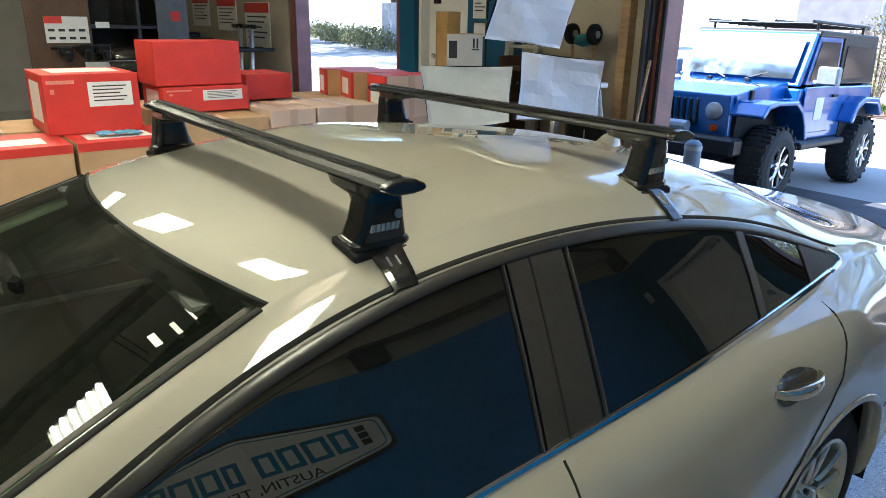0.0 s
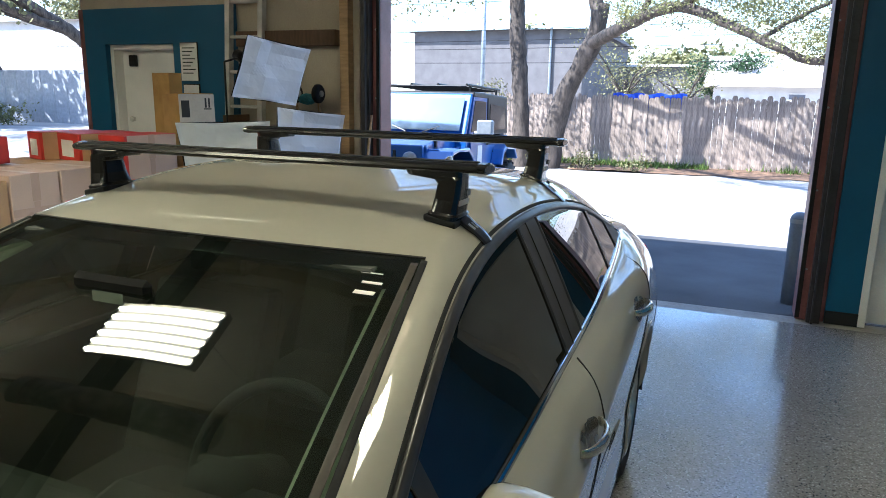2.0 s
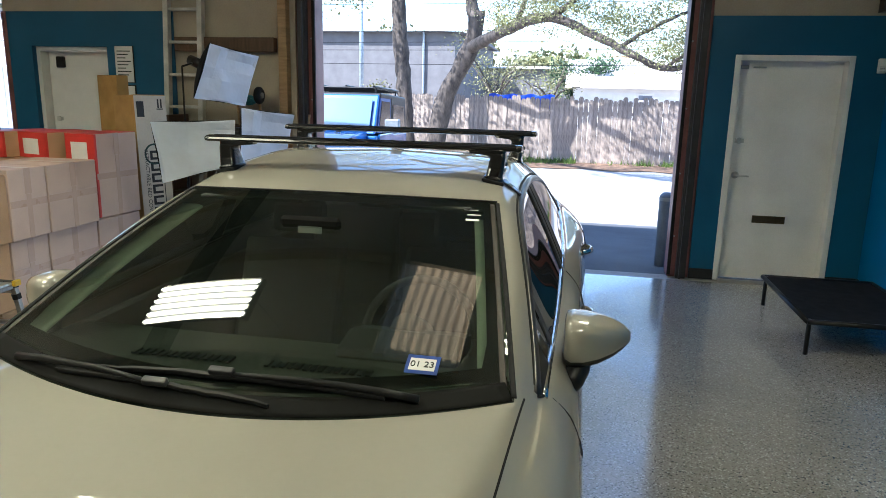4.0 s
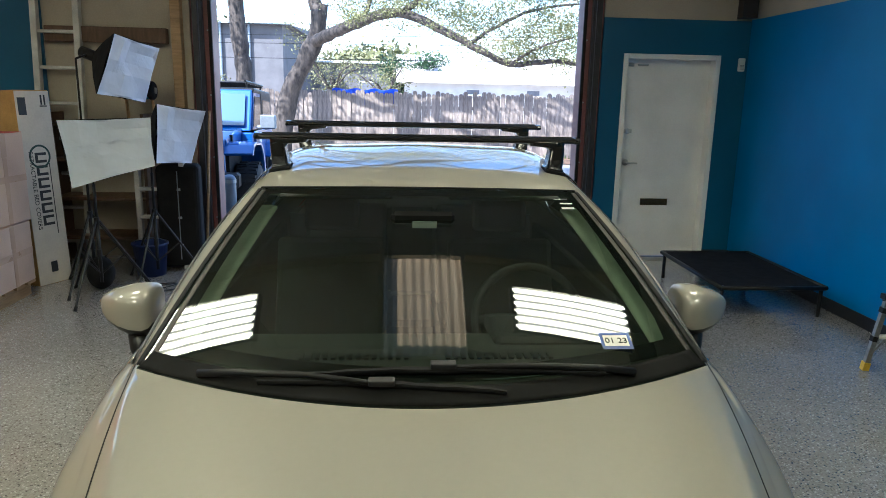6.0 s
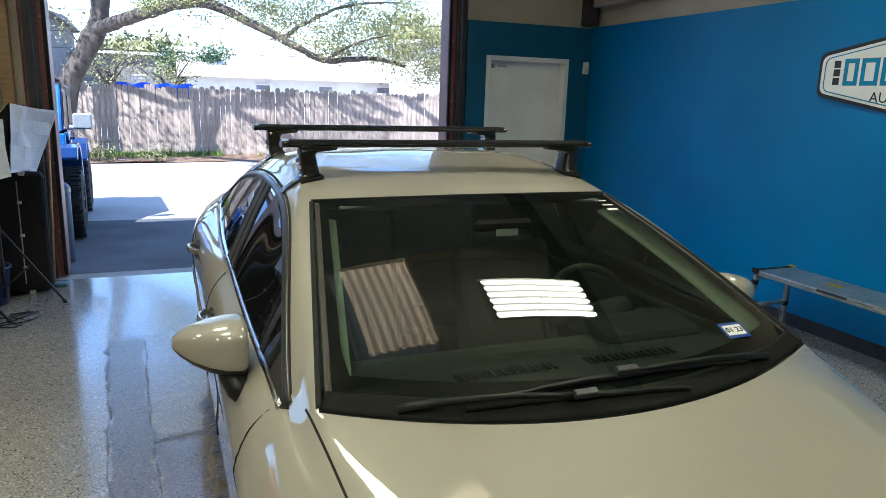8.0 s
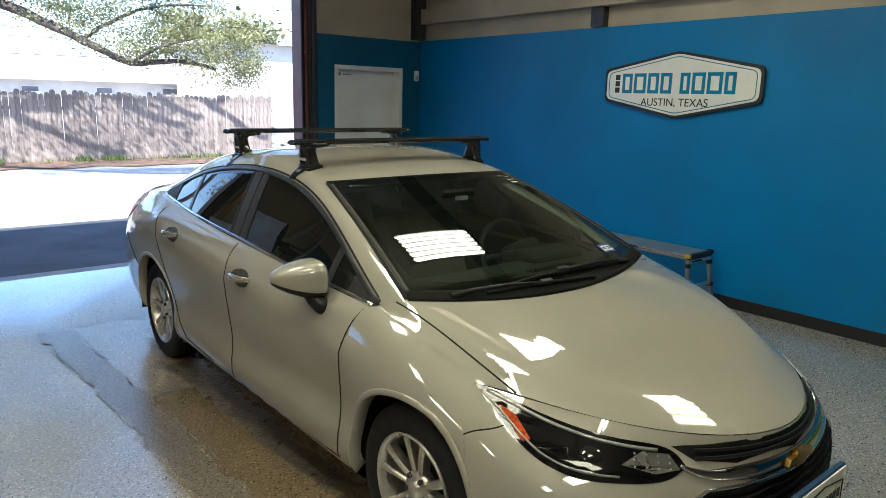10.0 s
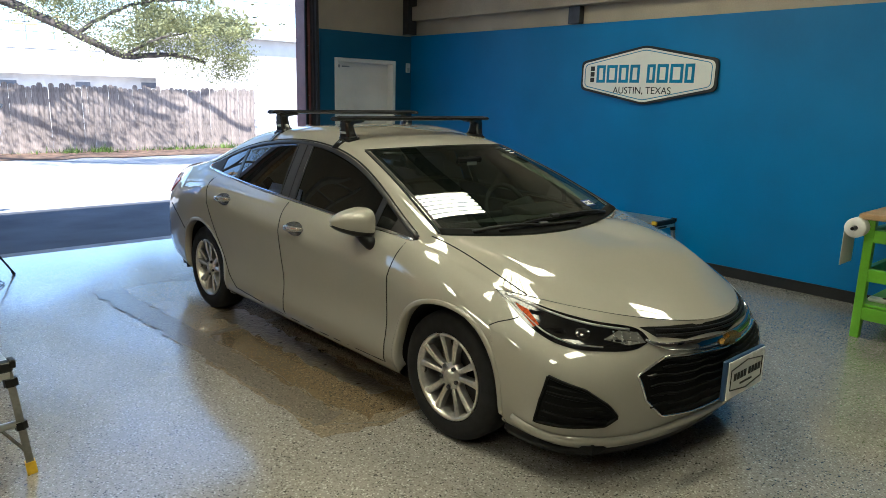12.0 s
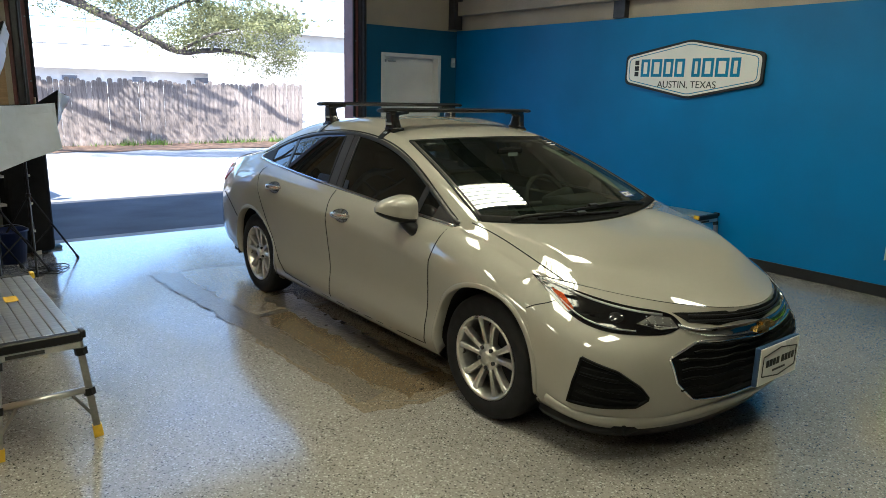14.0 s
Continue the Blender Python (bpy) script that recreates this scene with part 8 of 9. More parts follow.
for s in (-1, 1):
    bm = bmesh.new()
    lathe(bm, [(0.092, -1.76), (0.092, -1.815), (0.082, -1.822), (0.0, -1.835)], 28, "Y", (s * 0.42, 0, 0.97))
    part("headlight", bm, LAMP_CHROME, jp, "round headlight", smooth=True)
    bm = bmesh.new()
    lathe(bm, [(0.04, -1.77), (0.04, -1.80), (0.0, -1.806)], 20, "Y", (s * 0.43, 0, 0.80))
    part("indicator", bm, AMBER, jp, "round amber indicator")
    slab("front_flare", [(-1.79, 0.96), (-1.68, 1.075), (-1.45, 1.105), (-1.0, 1.10), (-0.80, 1.00), (-0.68, 0.82), (-0.62, 0.66), (-0.67, 0.66), (-0.74, 0.82), (-0.85, 0.96), (-1.02, 1.05), (-1.45, 1.055), (-1.64, 1.025), (-1.74, 0.93)], min(s * 0.55, s * 0.93), max(s * 0.55, s * 0.93), JEEP_BLUE, label="blue wheel flare")
    slab("rear_flare", [(0.60, 0.80), (0.72, 1.02), (0.95, 1.10), (1.42, 1.08), (1.66, 0.86), (1.60, 0.84), (1.40, 1.0), (0.96, 1.02), (0.78, 0.95), (0.68, 0.78)], min(s * 0.75, s * 0.94), max(s * 0.75, s * 0.94), JEEP_BLUE, label="blue wheel flare")
    d = slab("door", [(-0.50, 0.70), (-0.52, 1.22), (0.42, 1.24), (0.46, 0.86), (0.30, 0.70)], min(s * 0.762, s * 0.79), max(s * 0.762, s * 0.79), JEEP_BLUE, bevel=0.03)
    part("handle", boxes((min(s * 0.79, s * 0.82), max(s * 0.79, s * 0.82), 0.22, 0.36, 1.10, 1.13), bevel=0.006), BLACK_PLASTIC, d)
    for z in (0.78, 1.06):
        part("hinge", boxes((min(s * 0.79, s * 0.80), max(s * 0.79, s * 0.80), -0.55, -0.42, z, z + 0.06), bevel=0.006), JEEP_BLUE, d)
    part("white_sheet", boxes((min(s * 0.791, s * 0.794), max(s * 0.791, s * 0.794), -0.20, 0.02, 0.85, 1.10)), PAPER, d, "white sign on the door")
    slab("door_window_frame", [(-0.45, 1.24), (-0.26, 1.76), (0.40, 1.76), (0.44, 1.24)], min(s * 0.70, s * 0.735), max(s * 0.70, s * 0.735), JEEP_BLUE, bevel=0.0)
    slab("door_window", [(-0.36, 1.28), (-0.20, 1.71), (0.34, 1.71), (0.38, 1.28)], min(s * 0.736, s * 0.742), max(s * 0.736, s * 0.742), GLOSS_BLACK, label="side window", bevel=0.0)
    slab("rear_side_window", [(0.56, 1.30), (0.56, 1.68), (1.42, 1.66), (1.50, 1.32)], min(s * 0.741, s * 0.747), max(s * 0.741, s * 0.747), GLOSS_BLACK, label="side window", bevel=0.0)
    part("mirror", boxes((min(s * 0.84, s * 1.06), max(s * 0.84, s * 1.06), -0.46, -0.34, 1.25, 1.45), (min(s * 0.78, s * 0.86), max(s * 0.78, s * 0.86), -0.42, -0.38, 1.24, 1.30), bevel=0.02), GALV, jp, "grey door mirror")
    part("side_step", boxes((min(s * 0.72, s * 0.88), max(s * 0.72, s * 0.88), -0.62, 0.66, 0.54, 0.62), bevel=0.02), BLACK_PLASTIC, jp, "black side step")
    for y in (-1.22, 1.22):
        w = new("wheel")
        w.parent = jp
        w.matrix_local = pose(s * 0.93, y, 0.418, 0, 0, 0 if s > 0 else 180)
        bm = bmesh.new()
        lathe(bm, [(0.22, 0.01), (0.30, 0.02), (0.37, 0.0), (0.40, -0.03), (0.412, -0.08), (0.412, -0.22), (0.40, -0.27), (0.37, -0.30), (0.22, -0.30), (0.22, 0.01)], 48, "X")
        part("tyre", bm, TREAD, w, "chunky off-road tyre")
        for k in range(40):
            for x0 in (-0.02, -0.16):
                lug = part("tread_lug", LUG, TREAD, w)
                lug.matrix_local = Matrix.Rotation(math.tau * k / 40, 4, "X") @ Matrix.Translation((x0 - 0.05 + 0.02 * (k % 2), 0, 0.406))
        bm = bmesh.new()
        lathe(bm, [(0.22, -0.02), (0.235, 0.0), (0.22, 0.002), (0.205, -0.03), (0.19, -0.15)], 36, "X", cap=False)
        part("rim_lip", bm, GLOSS_BLACK, w, "black rim lip", smooth=True)
        bm = bmesh.new()
        lathe(bm, [(0.07, -0.06), (0.065, -0.01), (0.0, -0.005)], 20, "X")
        for k in range(5):
            a = math.tau * k / 5 + 0.3
            for dd in (-0.062, 0.062):
                rod(bm, (-0.02, 0.11 * math.cos(a), 0.11 * math.sin(a)), (-0.012, 0.212 * math.cos(a) - dd * math.sin(a), 0.212 * math.sin(a) + dd * math.cos(a)), 0.019, n=5)
            rod(bm, (-0.02, 0.05 * math.cos(a), 0.05 * math.sin(a)), (-0.015, 0.13 * math.cos(a), 0.13 * math.sin(a)), 0.024, n=5)
        part("rim", bm, ALU_RIM, w, "silver forked spokes")
        bm = bmesh.new()
        lathe(bm, [(0.20, -0.10), (0.0, -0.10)], 30, "X")
        part("rim_well", bm, GLOSS_BLACK, w)
    part("wheel_well", boxes((min(s * 0.53, s * 0.62), max(s * 0.53, s * 0.62), -1.70, -0.66, 0.60, 1.04)), RUBBER, jp, "dark wheel well")
    part("wheel_well", boxes((min(s * 0.70, s * 0.77), max(s * 0.70, s * 0.77), 0.70, 1.62, 0.60, 1.0)), RUBBER, jp, "dark wheel well")
    part("fender_top", boxes((min(s * 0.50, s * 0.74), max(s * 0.50, s * 0.74), -1.66, -0.62, 1.055, 1.10), (min(s * 0.60, s * 0.755), max(s * 0.60, s * 0.755), -0.74, -0.56, 0.64, 1.10), bevel=0.015), JEEP_BLUE, jp)
    part("bonnet_latch", boxes((min(s * 0.585, s * 0.625), max(s * 0.585, s * 0.625), -1.45, -1.39, 1.08, 1.19), bevel=0.006), BLACK_PLASTIC, jp, "black rubber bonnet latch")
    part("washer_jet", boxes((min(s * 0.2, s * 0.26), max(s * 0.2, s * 0.26), -0.80, -0.74, 1.245, 1.275), bevel=0.006), BLACK_PLASTIC, jp)
    bm = bmesh.new()
    rod(bm, (s * 0.12, -0.62, 1.27), (s * 0.55, -0.50, 1.42), 0.010, n=6)
    part("wiper", bm, BLACK_PLASTIC, jp, "black wiper")
slab("windscreen_frame", [(-0.58, 1.22), (-0.30, 1.80), (-0.24, 1.80), (-0.50, 1.22)], -0.72, 0.72, JEEP_BLUE)
slab("windscreen", [(-0.59, 1.30), (-0.375, 1.74), (-0.368, 1.74), (-0.58, 1.30)], -0.64, 0.64, mat("windscreen_sky", (0.35, 0.45, 0.55), 0.03, metal=1.0, var=0.0), label="glaring windscreen", bevel=0.0)
slab("hardtop", [(-0.28, 1.76), (-0.25, 1.83), (1.55, 1.82), (1.66, 1.24), (0.48, 1.24), (0.45, 1.76)], -0.74, 0.74, BLACK_PLASTIC, label="black hardtop")
part("front_bumper", boxes((-0.78, 0.78, -2.02, -1.80, 0.55, 0.74), (-0.35, 0.35, -2.06, -1.95, 0.50, 0.66), bevel=0.03), BLACK_PLASTIC, jp, "black steel bumper")
part("winch", rods(((-0.22, -1.93, 0.80), (0.22, -1.93, 0.80), 0.06)), GALV, jp, "winch drum")
bm = bmesh.new()
rod(bm, (0.3, 1.70, 1.0), (0.3, 1.95, 1.0), 0.38, n=32)
part("spare_wheel", bm, TREAD, jp, "spare wheel on the tailgate")
part("chassis", boxes((-0.5, 0.5, -1.7, 1.65, 0.46, 0.62), (-0.85, 0.85, -1.26, -1.18, 0.38, 0.48), (-0.85, 0.85, 1.18, 1.26, 0.38, 0.48)), RUBBER, jp, "dark chassis and axles")
rk = new("roof_basket")
rk.parent = jp
for x in (-0.62, -0.2, 0.2, 0.62):
    part("rail", rods(((x, -0.25, 1.92), (x, 1.5, 1.92), 0.018), n=8), BLACK_PLASTIC, rk)
for y in [-0.25 + 0.25 * k for k in range(8)]:
    part("cross_bar", rods(((-0.62, y, 1.90), (0.62, y, 1.90), 0.014), n=8), BLACK_PLASTIC, rk)
for x in (-0.62, 0.62):
    for y in (-0.1, 1.3):
        part("foot", rods(((x, y, 1.80), (x, y, 1.91), 0.016), n=8), BLACK_PLASTIC, rk)

# bollards
for x, y, z in ((-1.94, 4.95, -0.05), (1.74, 4.75, -0.04)):
    b_ = thing("steel_bollard", "grey painted steel bollard with a domed cap", "bollard", "bollards", pose(x, y, z))
    bm = bmesh.new()
    lathe(bm, [(0.075, 0.0), (0.075, 0.74), (0.068, 0.76), (0.04, 0.785), (0.0, 0.79)], 24)
    part("post", bm, mat("bollard_grey", (0.16, 0.20, 0.26), 0.5, var=0.1, scale=8), b_, smooth=True)
    bm = bmesh.new()
    lathe(bm, [(0.079, 0.70), (0.079, 0.735), (0.076, 0.735), (0.076, 0.70)], 24, cap=False)
    part("band", bm, GALV, b_)

# ---- fence ----
FY, FZ = 19.0, -0.26
fe = thing("picket_fence", "weathered dog-eared wooden fence with tree shade", "fence")
meshes = []
for h in (1.90, 1.93, 1.97, 2.0):
    bm = bmesh.new()
    prism(bm, [(-0.0705, 0.0), (0.0705, 0.0), (0.0705, h - 0.05), (0.038, h), (-0.038, h), (-0.0705, h - 0.05)], "Y", -0.01, 0.01)
    bmesh.ops.recalc_face_normals(bm, faces=bm.faces)
    me = bpy.data.meshes.new("picket")
    bm.to_mesh(me)
    bm.free()
    me.materials.append(PICKET)
    meshes.append(me)
rng = random.Random(11)
x = -9.5
while x < 8.6:
    ob = new("picket", rng.choice(meshes))
    ob.parent = fe
    ob.matrix_local = pose(x, FY + rng.uniform(-0.006, 0.006), FZ - rng.uniform(0, 0.02), rng.uniform(-0.6, 0.6), rng.uniform(-0.3, 0.3), 0)
    x += 0.1415 + (rng.uniform(0.003, 0.012) if rng.random() < 0.32 else 0.0)
for z in (0.35, 1.45):
    part("rail", boxes((-9.6, 8.7, FY + 0.02, FY + 0.06, FZ + z, FZ + z + 0.09)), PICKET, fe)
x = -9.4
while x < 8.8:
    part("post", boxes((x, x + 0.09, FY + 0.06, FY + 0.15, FZ, FZ + 1.8)), PICKET, fe)
    x += 2.4
tp = thing("blue_tarp", "blue tarpaulin edge showing over the fence", "tarp", at=pose(-1.08, FY + 0.065, 0))
bm = bmesh.new()
pts = [(-1.0 + 2.0 * i / 20, 0.0, 1.70 + 0.03 * math.sin(i * 1.1)) for i in range(21)]
for a in (pts,):
    lo = [bm.verts.new((p[0], 0.0, p[2] - 0.4)) for p in a]
    hi = [bm.verts.new((p[0], 0.05 * math.sin(i), p[2] + 0.05)) for i, p in enumerate(a)]
    for i in range(20):
        bm.faces.new((lo[i], lo[i + 1], hi[i + 1], hi[i]))
part("sheet", bm, mat("tarp_blue", (0.01, 0.05, 0.45), 0.5), tp)


# ---- trees ----
def leaf_cloud(name, centres, material, parent, size, seed, label="", flat=0.6):
    """Many small leaf blades in loose clumps; centres: place, spread, count."""
    rng = np.random.default_rng(seed)
    vs, fs = [], []
    for c, spread, n in centres:
        p = rng.normal(0, 1, (n, 3)) * np.array(spread) * 0.5 + np.array(c)
        a = rng.normal(0, 1, (n, 3))
        a /= np.linalg.norm(a, axis=1, keepdims=True)
        b = np.cross(a, rng.normal(0, 1, (n, 3)))
        b /= np.linalg.norm(b, axis=1, keepdims=True)
        s = size * rng.uniform(0.6, 1.3, (n, 1))
        base = len(vs)
        quad = np.stack([p - a * s, p - b * s * flat, p + a * s, p + b * s * flat], axis=1).reshape(-1, 3)
        vs.extend(map(tuple, quad))
        fs.extend((base + 4 * i, base + 4 * i + 1, base + 4 * i + 2, base + 4 * i + 3) for i in range(n))
    return part(name, mesh_of(name, vs, fs), material, parent, label)


def limb(bm, pts, r0, r1, seed):
    p = np.array(pts, float)
    t = np.concatenate([[0], np.cumsum(np.linalg.norm(np.diff(p, axis=0), axis=1))])
    n = max(6, int(t[-1] / 0.22))
    c = nat_spline(t, p, np.linspace(0, t[-1], n))
    rng = random.Random(seed)
    tube(bm, [(x + rng.uniform(-0.02, 0.02), y + rng.uniform(-0.02, 0.02), z + rng.uniform(-0.012, 0.012)) for x, y, z in c], 0, n=10, radii=[(r0 + (r1 - r0) * i / (n - 1)) * rng.uniform(0.9, 1.1) for i in range(n)])
    return [tuple(q) for q in c]


oak = thing("live_oak", "spreading live oak leaning over the lane by the fence", "tree")
bm = bmesh.new()
limb(bm, [(-3.35, 17.0, -0.4), (-3.2, 17.0, 1.0), (-2.8, 16.9, 2.1), (-2.3, 16.7, 3.0), (-2.15, 16.6, 3.9)], 0.30, 0.22, 1)
limb(bm, [(-2.2, 16.6, 3.7), (-2.4, 16.6, 4.6), (-2.2, 16.4, 6.2)], 0.18, 0.08, 2)
part("trunk", bm, BARK, oak, "rough grey-brown trunk", smooth=True)
bm = bmesh.new()
a1 = limb(bm, [(-2.35, 16.7, 2.95), (-1.6, 15.6, 3.15), (-0.9, 14.6, 3.33), (0.0, 13.6, 3.40), (0.9, 13.1, 3.02), (1.5, 12.9, 2.72), (2.42, 12.9, 2.33), (3.2, 12.9, 2.40), (4.2, 12.8, 2.28)], 0.17, 0.04, 3)
a2 = limb(bm, [(0.0, 13.6, 3.40), (0.7, 13.2, 3.9), (1.6, 12.8, 4.4), (2.8, 12.5, 4.8)], 0.08, 0.03, 4)
a3 = limb(bm, [(1.5, 12.9, 2.75), (2.2, 13.2, 3.2), (3.2, 13.4, 3.6), (4.4, 13.4, 3.7)], 0.05, 0.02, 5)
a4 = limb(bm, [(2.42, 12.9, 2.33), (2.9, 12.7, 2.65), (3.7, 12.6, 2.9)], 0.04, 0.015, 6)
a5 = limb(bm, [(-2.2, 16.4, 5.8), (-0.6, 16.0, 6.6), (1.5, 15.5, 6.8)], 0.10, 0.03, 7)
a6 = limb(bm, [(-0.9, 14.6, 3.33), (-0.6, 14.9, 4.2), (0.2, 15.2, 5.0)], 0.07, 0.02, 8)
part("spreading_limb", bm, BARK, oak, "crooked spreading limbs", smooth=True)
rng = random.Random(21)
cl = []
for line, z0, cnt, sp in ((a1, 0.22, 120, 0.5), (a2, 0.2, 170, 0.65), (a3, 0.1, 190, 0.55), (a4, 0.1, 130, 0.45), (a5, 0.3, 260, 1.3), (a6, 0.3, 150, 0.8)):
    for k, p in enumerate(line):
        if line is a1 and k < len(line) * 0.22:
            continue
        for _ in range(2):
            cl.append(((p[0] + rng.uniform(-0.35, 0.35), p[1] + rng.uniform(-0.5, 0.5), p[2] + z0 + rng.uniform(-0.15, 0.4)), (sp, sp, sp * 0.55), int(cnt * rng.uniform(0.25, 0.6))))
for k in range(16):
    cl.append(((4.3 + rng.uniform(-0.7, 1.0), 12.9 + rng.uniform(-0.5, 0.5), 2.35 + rng.uniform(-0.35, 0.6)), (0.5, 0.5, 0.4), 70))
for k in range(26):
    cl.append(((rng.uniform(-2.5, 5.5), 14.5 + rng.uniform(-2.5, 1.5), rng.uniform(4.6, 6.6)), (1.2, 1.2, 0.5), 120))
for k in range(58):
    x_ = rng.uniform(2.0, 5.3)
    cl.append(((x_, 12.9 + rng.uniform(-0.5, 0.5), 2.42 + 1.25 * rng.random() ** 1.3), (0.26, 0.36, 0.17), int(rng.uniform(40, 85))))
for k in range(14):
    cl.append(((rng.uniform(4.5, 5.35), 12.9 + rng.uniform(-0.3, 0.3), rng.uniform(1.95, 2.5)), (0.22, 0.3, 0.16), 40))
for k in range(22):
    cl.append(((rng.uniform(-1.4, 1.7), 13.4 + rng.uniform(-0.5, 0.5), rng.uniform(3.05, 3.7)), (0.28, 0.36, 0.15), 60))
leaf_cloud("crown", [(c, sp, int(n * 2.0)) for c, sp, n in cl], LEAF_GREEN, oak, 0.029, 5, "small yellow-green leaves with gaps")
# unseen boughs and limbs overhead, added to throw streaked shade on the fence
up = [((rng.uniform(-7, 7), rng.uniform(12, 17), rng.uniform(4.9, 8.5)), (1.3, 1.3, 0.6), int(rng.uniform(80, 200))) for _ in range(34)]
bm = bmesh.new()
for k, (x0, z0, x1, z1, y0) in enumerate(((-7.5, 8.0, -3.5, 7.1, 15.2), (-5.0, 8.3, -0.4, 6.5, 14.8), (-2.2, 8.6, 1.6, 7.0, 15.0), (-0.6, 8.2, 2.6, 6.6, 15.4), (1.0, 8.9, 4.0, 7.2, 14.6), (-3.6, 6.4, -1.0, 8.0, 15.2))):
    limb(bm, [(x0, y0, z0), (x0 * 0.65 + x1 * 0.35, y0 + 0.2, z0 * 0.6 + z1 * 0.4), (x0 * 0.3 + x1 * 0.7, y0 - 0.1, z0 * 0.35 + z1 * 0.65), (x1, y0 + 0.1, z1)], 0.13, 0.05, 60 + k)
    limb(bm, [(x0 * 0.6 + x1 * 0.4, y0 + 0.15, z0 * 0.62 + z1 * 0.38), (x0 * 0.4 + x1 * 0.6 + 0.3, y0 + 0.1, z0 * 0.6 + z1 * 0.4 + 0.5), (x1 + 0.3, y0, z0 + 0.4)], 0.07, 0.03, 70 + k)
part("high_limb", bm, BARK, oak, "unseen crooked limbs added to cast shade on the fence", smooth=True)
leaf_cloud("upper_crown", [(c, sp, int(n * 2.4)) for c, sp, n in up], LEAF_GREEN, oak, 0.05, 15, "unseen leafy boughs added to dapple the fence and lane")
oak2 = thing("tree_by_fence", "straight grey tree trunk in front of the fence", "tree")
bm = bmesh.new()
limb(bm, [(-4.15, 17.0, -0.4), (-4.2, 17.0, 1.2), (-4.35, 17.0, 3.0), (-4.5, 17.0, 6.0)], 0.25, 0.18, 9)
b1 = limb(bm, [(-4.4, 17.0, 5.0), (-5.6, 16.4, 5.8), (-7.2, 15.5, 6.0)], 0.10, 0.03, 10)
part("trunk", bm, BARK, oak2, smooth=True)
cl = [((rng.uniform(-9, -4), rng.uniform(14, 18), rng.uniform(4.3, 7)), (1.3, 1.3, 0.6), 150) for _ in range(26)] + [((rng.uniform(-5.9, -5.0), 15.5, rng.uniform(3.6, 4.4)), (0.5, 0.5, 0.4), 60) for _ in range(6)]
leaf_cloud("crown", cl, LEAF_GREEN, oak2, 0.05, 6, "loose leaf clumps")


def small_tree(x, y, z, h, r, material, seed, leaf=0.09, n=70, label="small tree beyond the fence"):
    t = thing("far_tree", label, "tree", "far trees", pose(x, y, z))
    bm = bmesh.new()
    rg = random.Random(seed)
    limb(bm, [(0, 0, 0), (0.1, 0, h * 0.35), (0.0, 0, h * 0.6)], 0.13, 0.07, seed)
    tips = []
    for k in range(6):
        a = math.tau * k / 6 + rg.uniform(-0.3, 0.3)
        e = (r * 0.75 * math.cos(a), r * 0.75 * math.sin(a), h * rg.uniform(0.65, 0.95))
        tips += limb(bm, [(0.03, 0, h * 0.4), (e[0] * 0.4, e[1] * 0.4, h * 0.62), e], 0.06, 0.015, seed + k)
    part("trunk", bm, BARK, t, smooth=True)
    cl = []
    for p in tips[::2]:
        cl.append(((p[0] + rg.uniform(-0.3, 0.3), p[1] + rg.uniform(-0.3, 0.3), p[2] + rg.uniform(0, 0.4)), (r * 0.35, r * 0.35, r * 0.22), n))
    leaf_cloud("crown", cl, material, t, leaf, seed)
    return t


small_tree(-2.6, 25, -0.25, 4.2, 2.0, LEAF_YELLOW, 31, leaf=0.045, n=75)
small_tree(-0.6, 26, -0.25, 3.5, 1.6, LEAF_YELLOW, 37, leaf=0.045, n=60)
small_tree(0.7, 34, -0.25, 3.9, 2.0, LEAF_DARK, 43, leaf=0.075, n=330, label="dense dark green tree beyond the fence")
small_tree(-46, 42, -0.2, 9.5, 5.0, LEAF_GREEN, 53, leaf=0.2, n=110)
small_tree(-38, 44, -0.2, 8.5, 4.5, LEAF_YELLOW, 59, leaf=0.2, n=90)
small_tree(-2, 60, -0.2, 5.5, 5.0, LEAF_GREEN, 61, leaf=0.25, n=120)
small_tree(-11, 55, -0.2, 6.5, 5.0, LEAF_GREEN, 67, leaf=0.25, n=120)
small_tree(19, 48, -0.2, 7.5, 4.5, LEAF_GREEN, 71, leaf=0.22, n=120)

# weeds and grass along the fence
rngn = np.random.default_rng(9)
vs, fs = [], []
for k in range(9000):
    x = rngn.uniform(-9, 8)
    dens = 0.03 + 1.6 * max(0, noise.noise(Vector((x * 1.3, 3.1, 0))) - 0.02) + (0.75 if -5.5 < x < 0.6 else 0)
    if rngn.random() > dens:
        continue
    y = FY - 0.08 - abs(rngn.normal(0, 0.35 if x < 0 else 0.22))
    h = rngn.uniform(0.05, 0.20) * (1.7 if rngn.random() < 0.08 else 1)
    a = rngn.uniform(0, math.tau)
    w = 0.018
    b = len(vs)
    vs += [(x - w * math.cos(a), y - w * math.sin(a), -0.25), (x + w * math.cos(a), y + w * math.sin(a), -0.25), (x + rngn.normal(0, 0.05), y + rngn.normal(0, 0.05), -0.25 + h)]
    fs.append((b, b + 1, b + 2))
tagged(part("grass", mesh_of("grass", vs, fs), GRASS), "tufts of bright grass and weeds along the fence", "grass", kind="stuff")


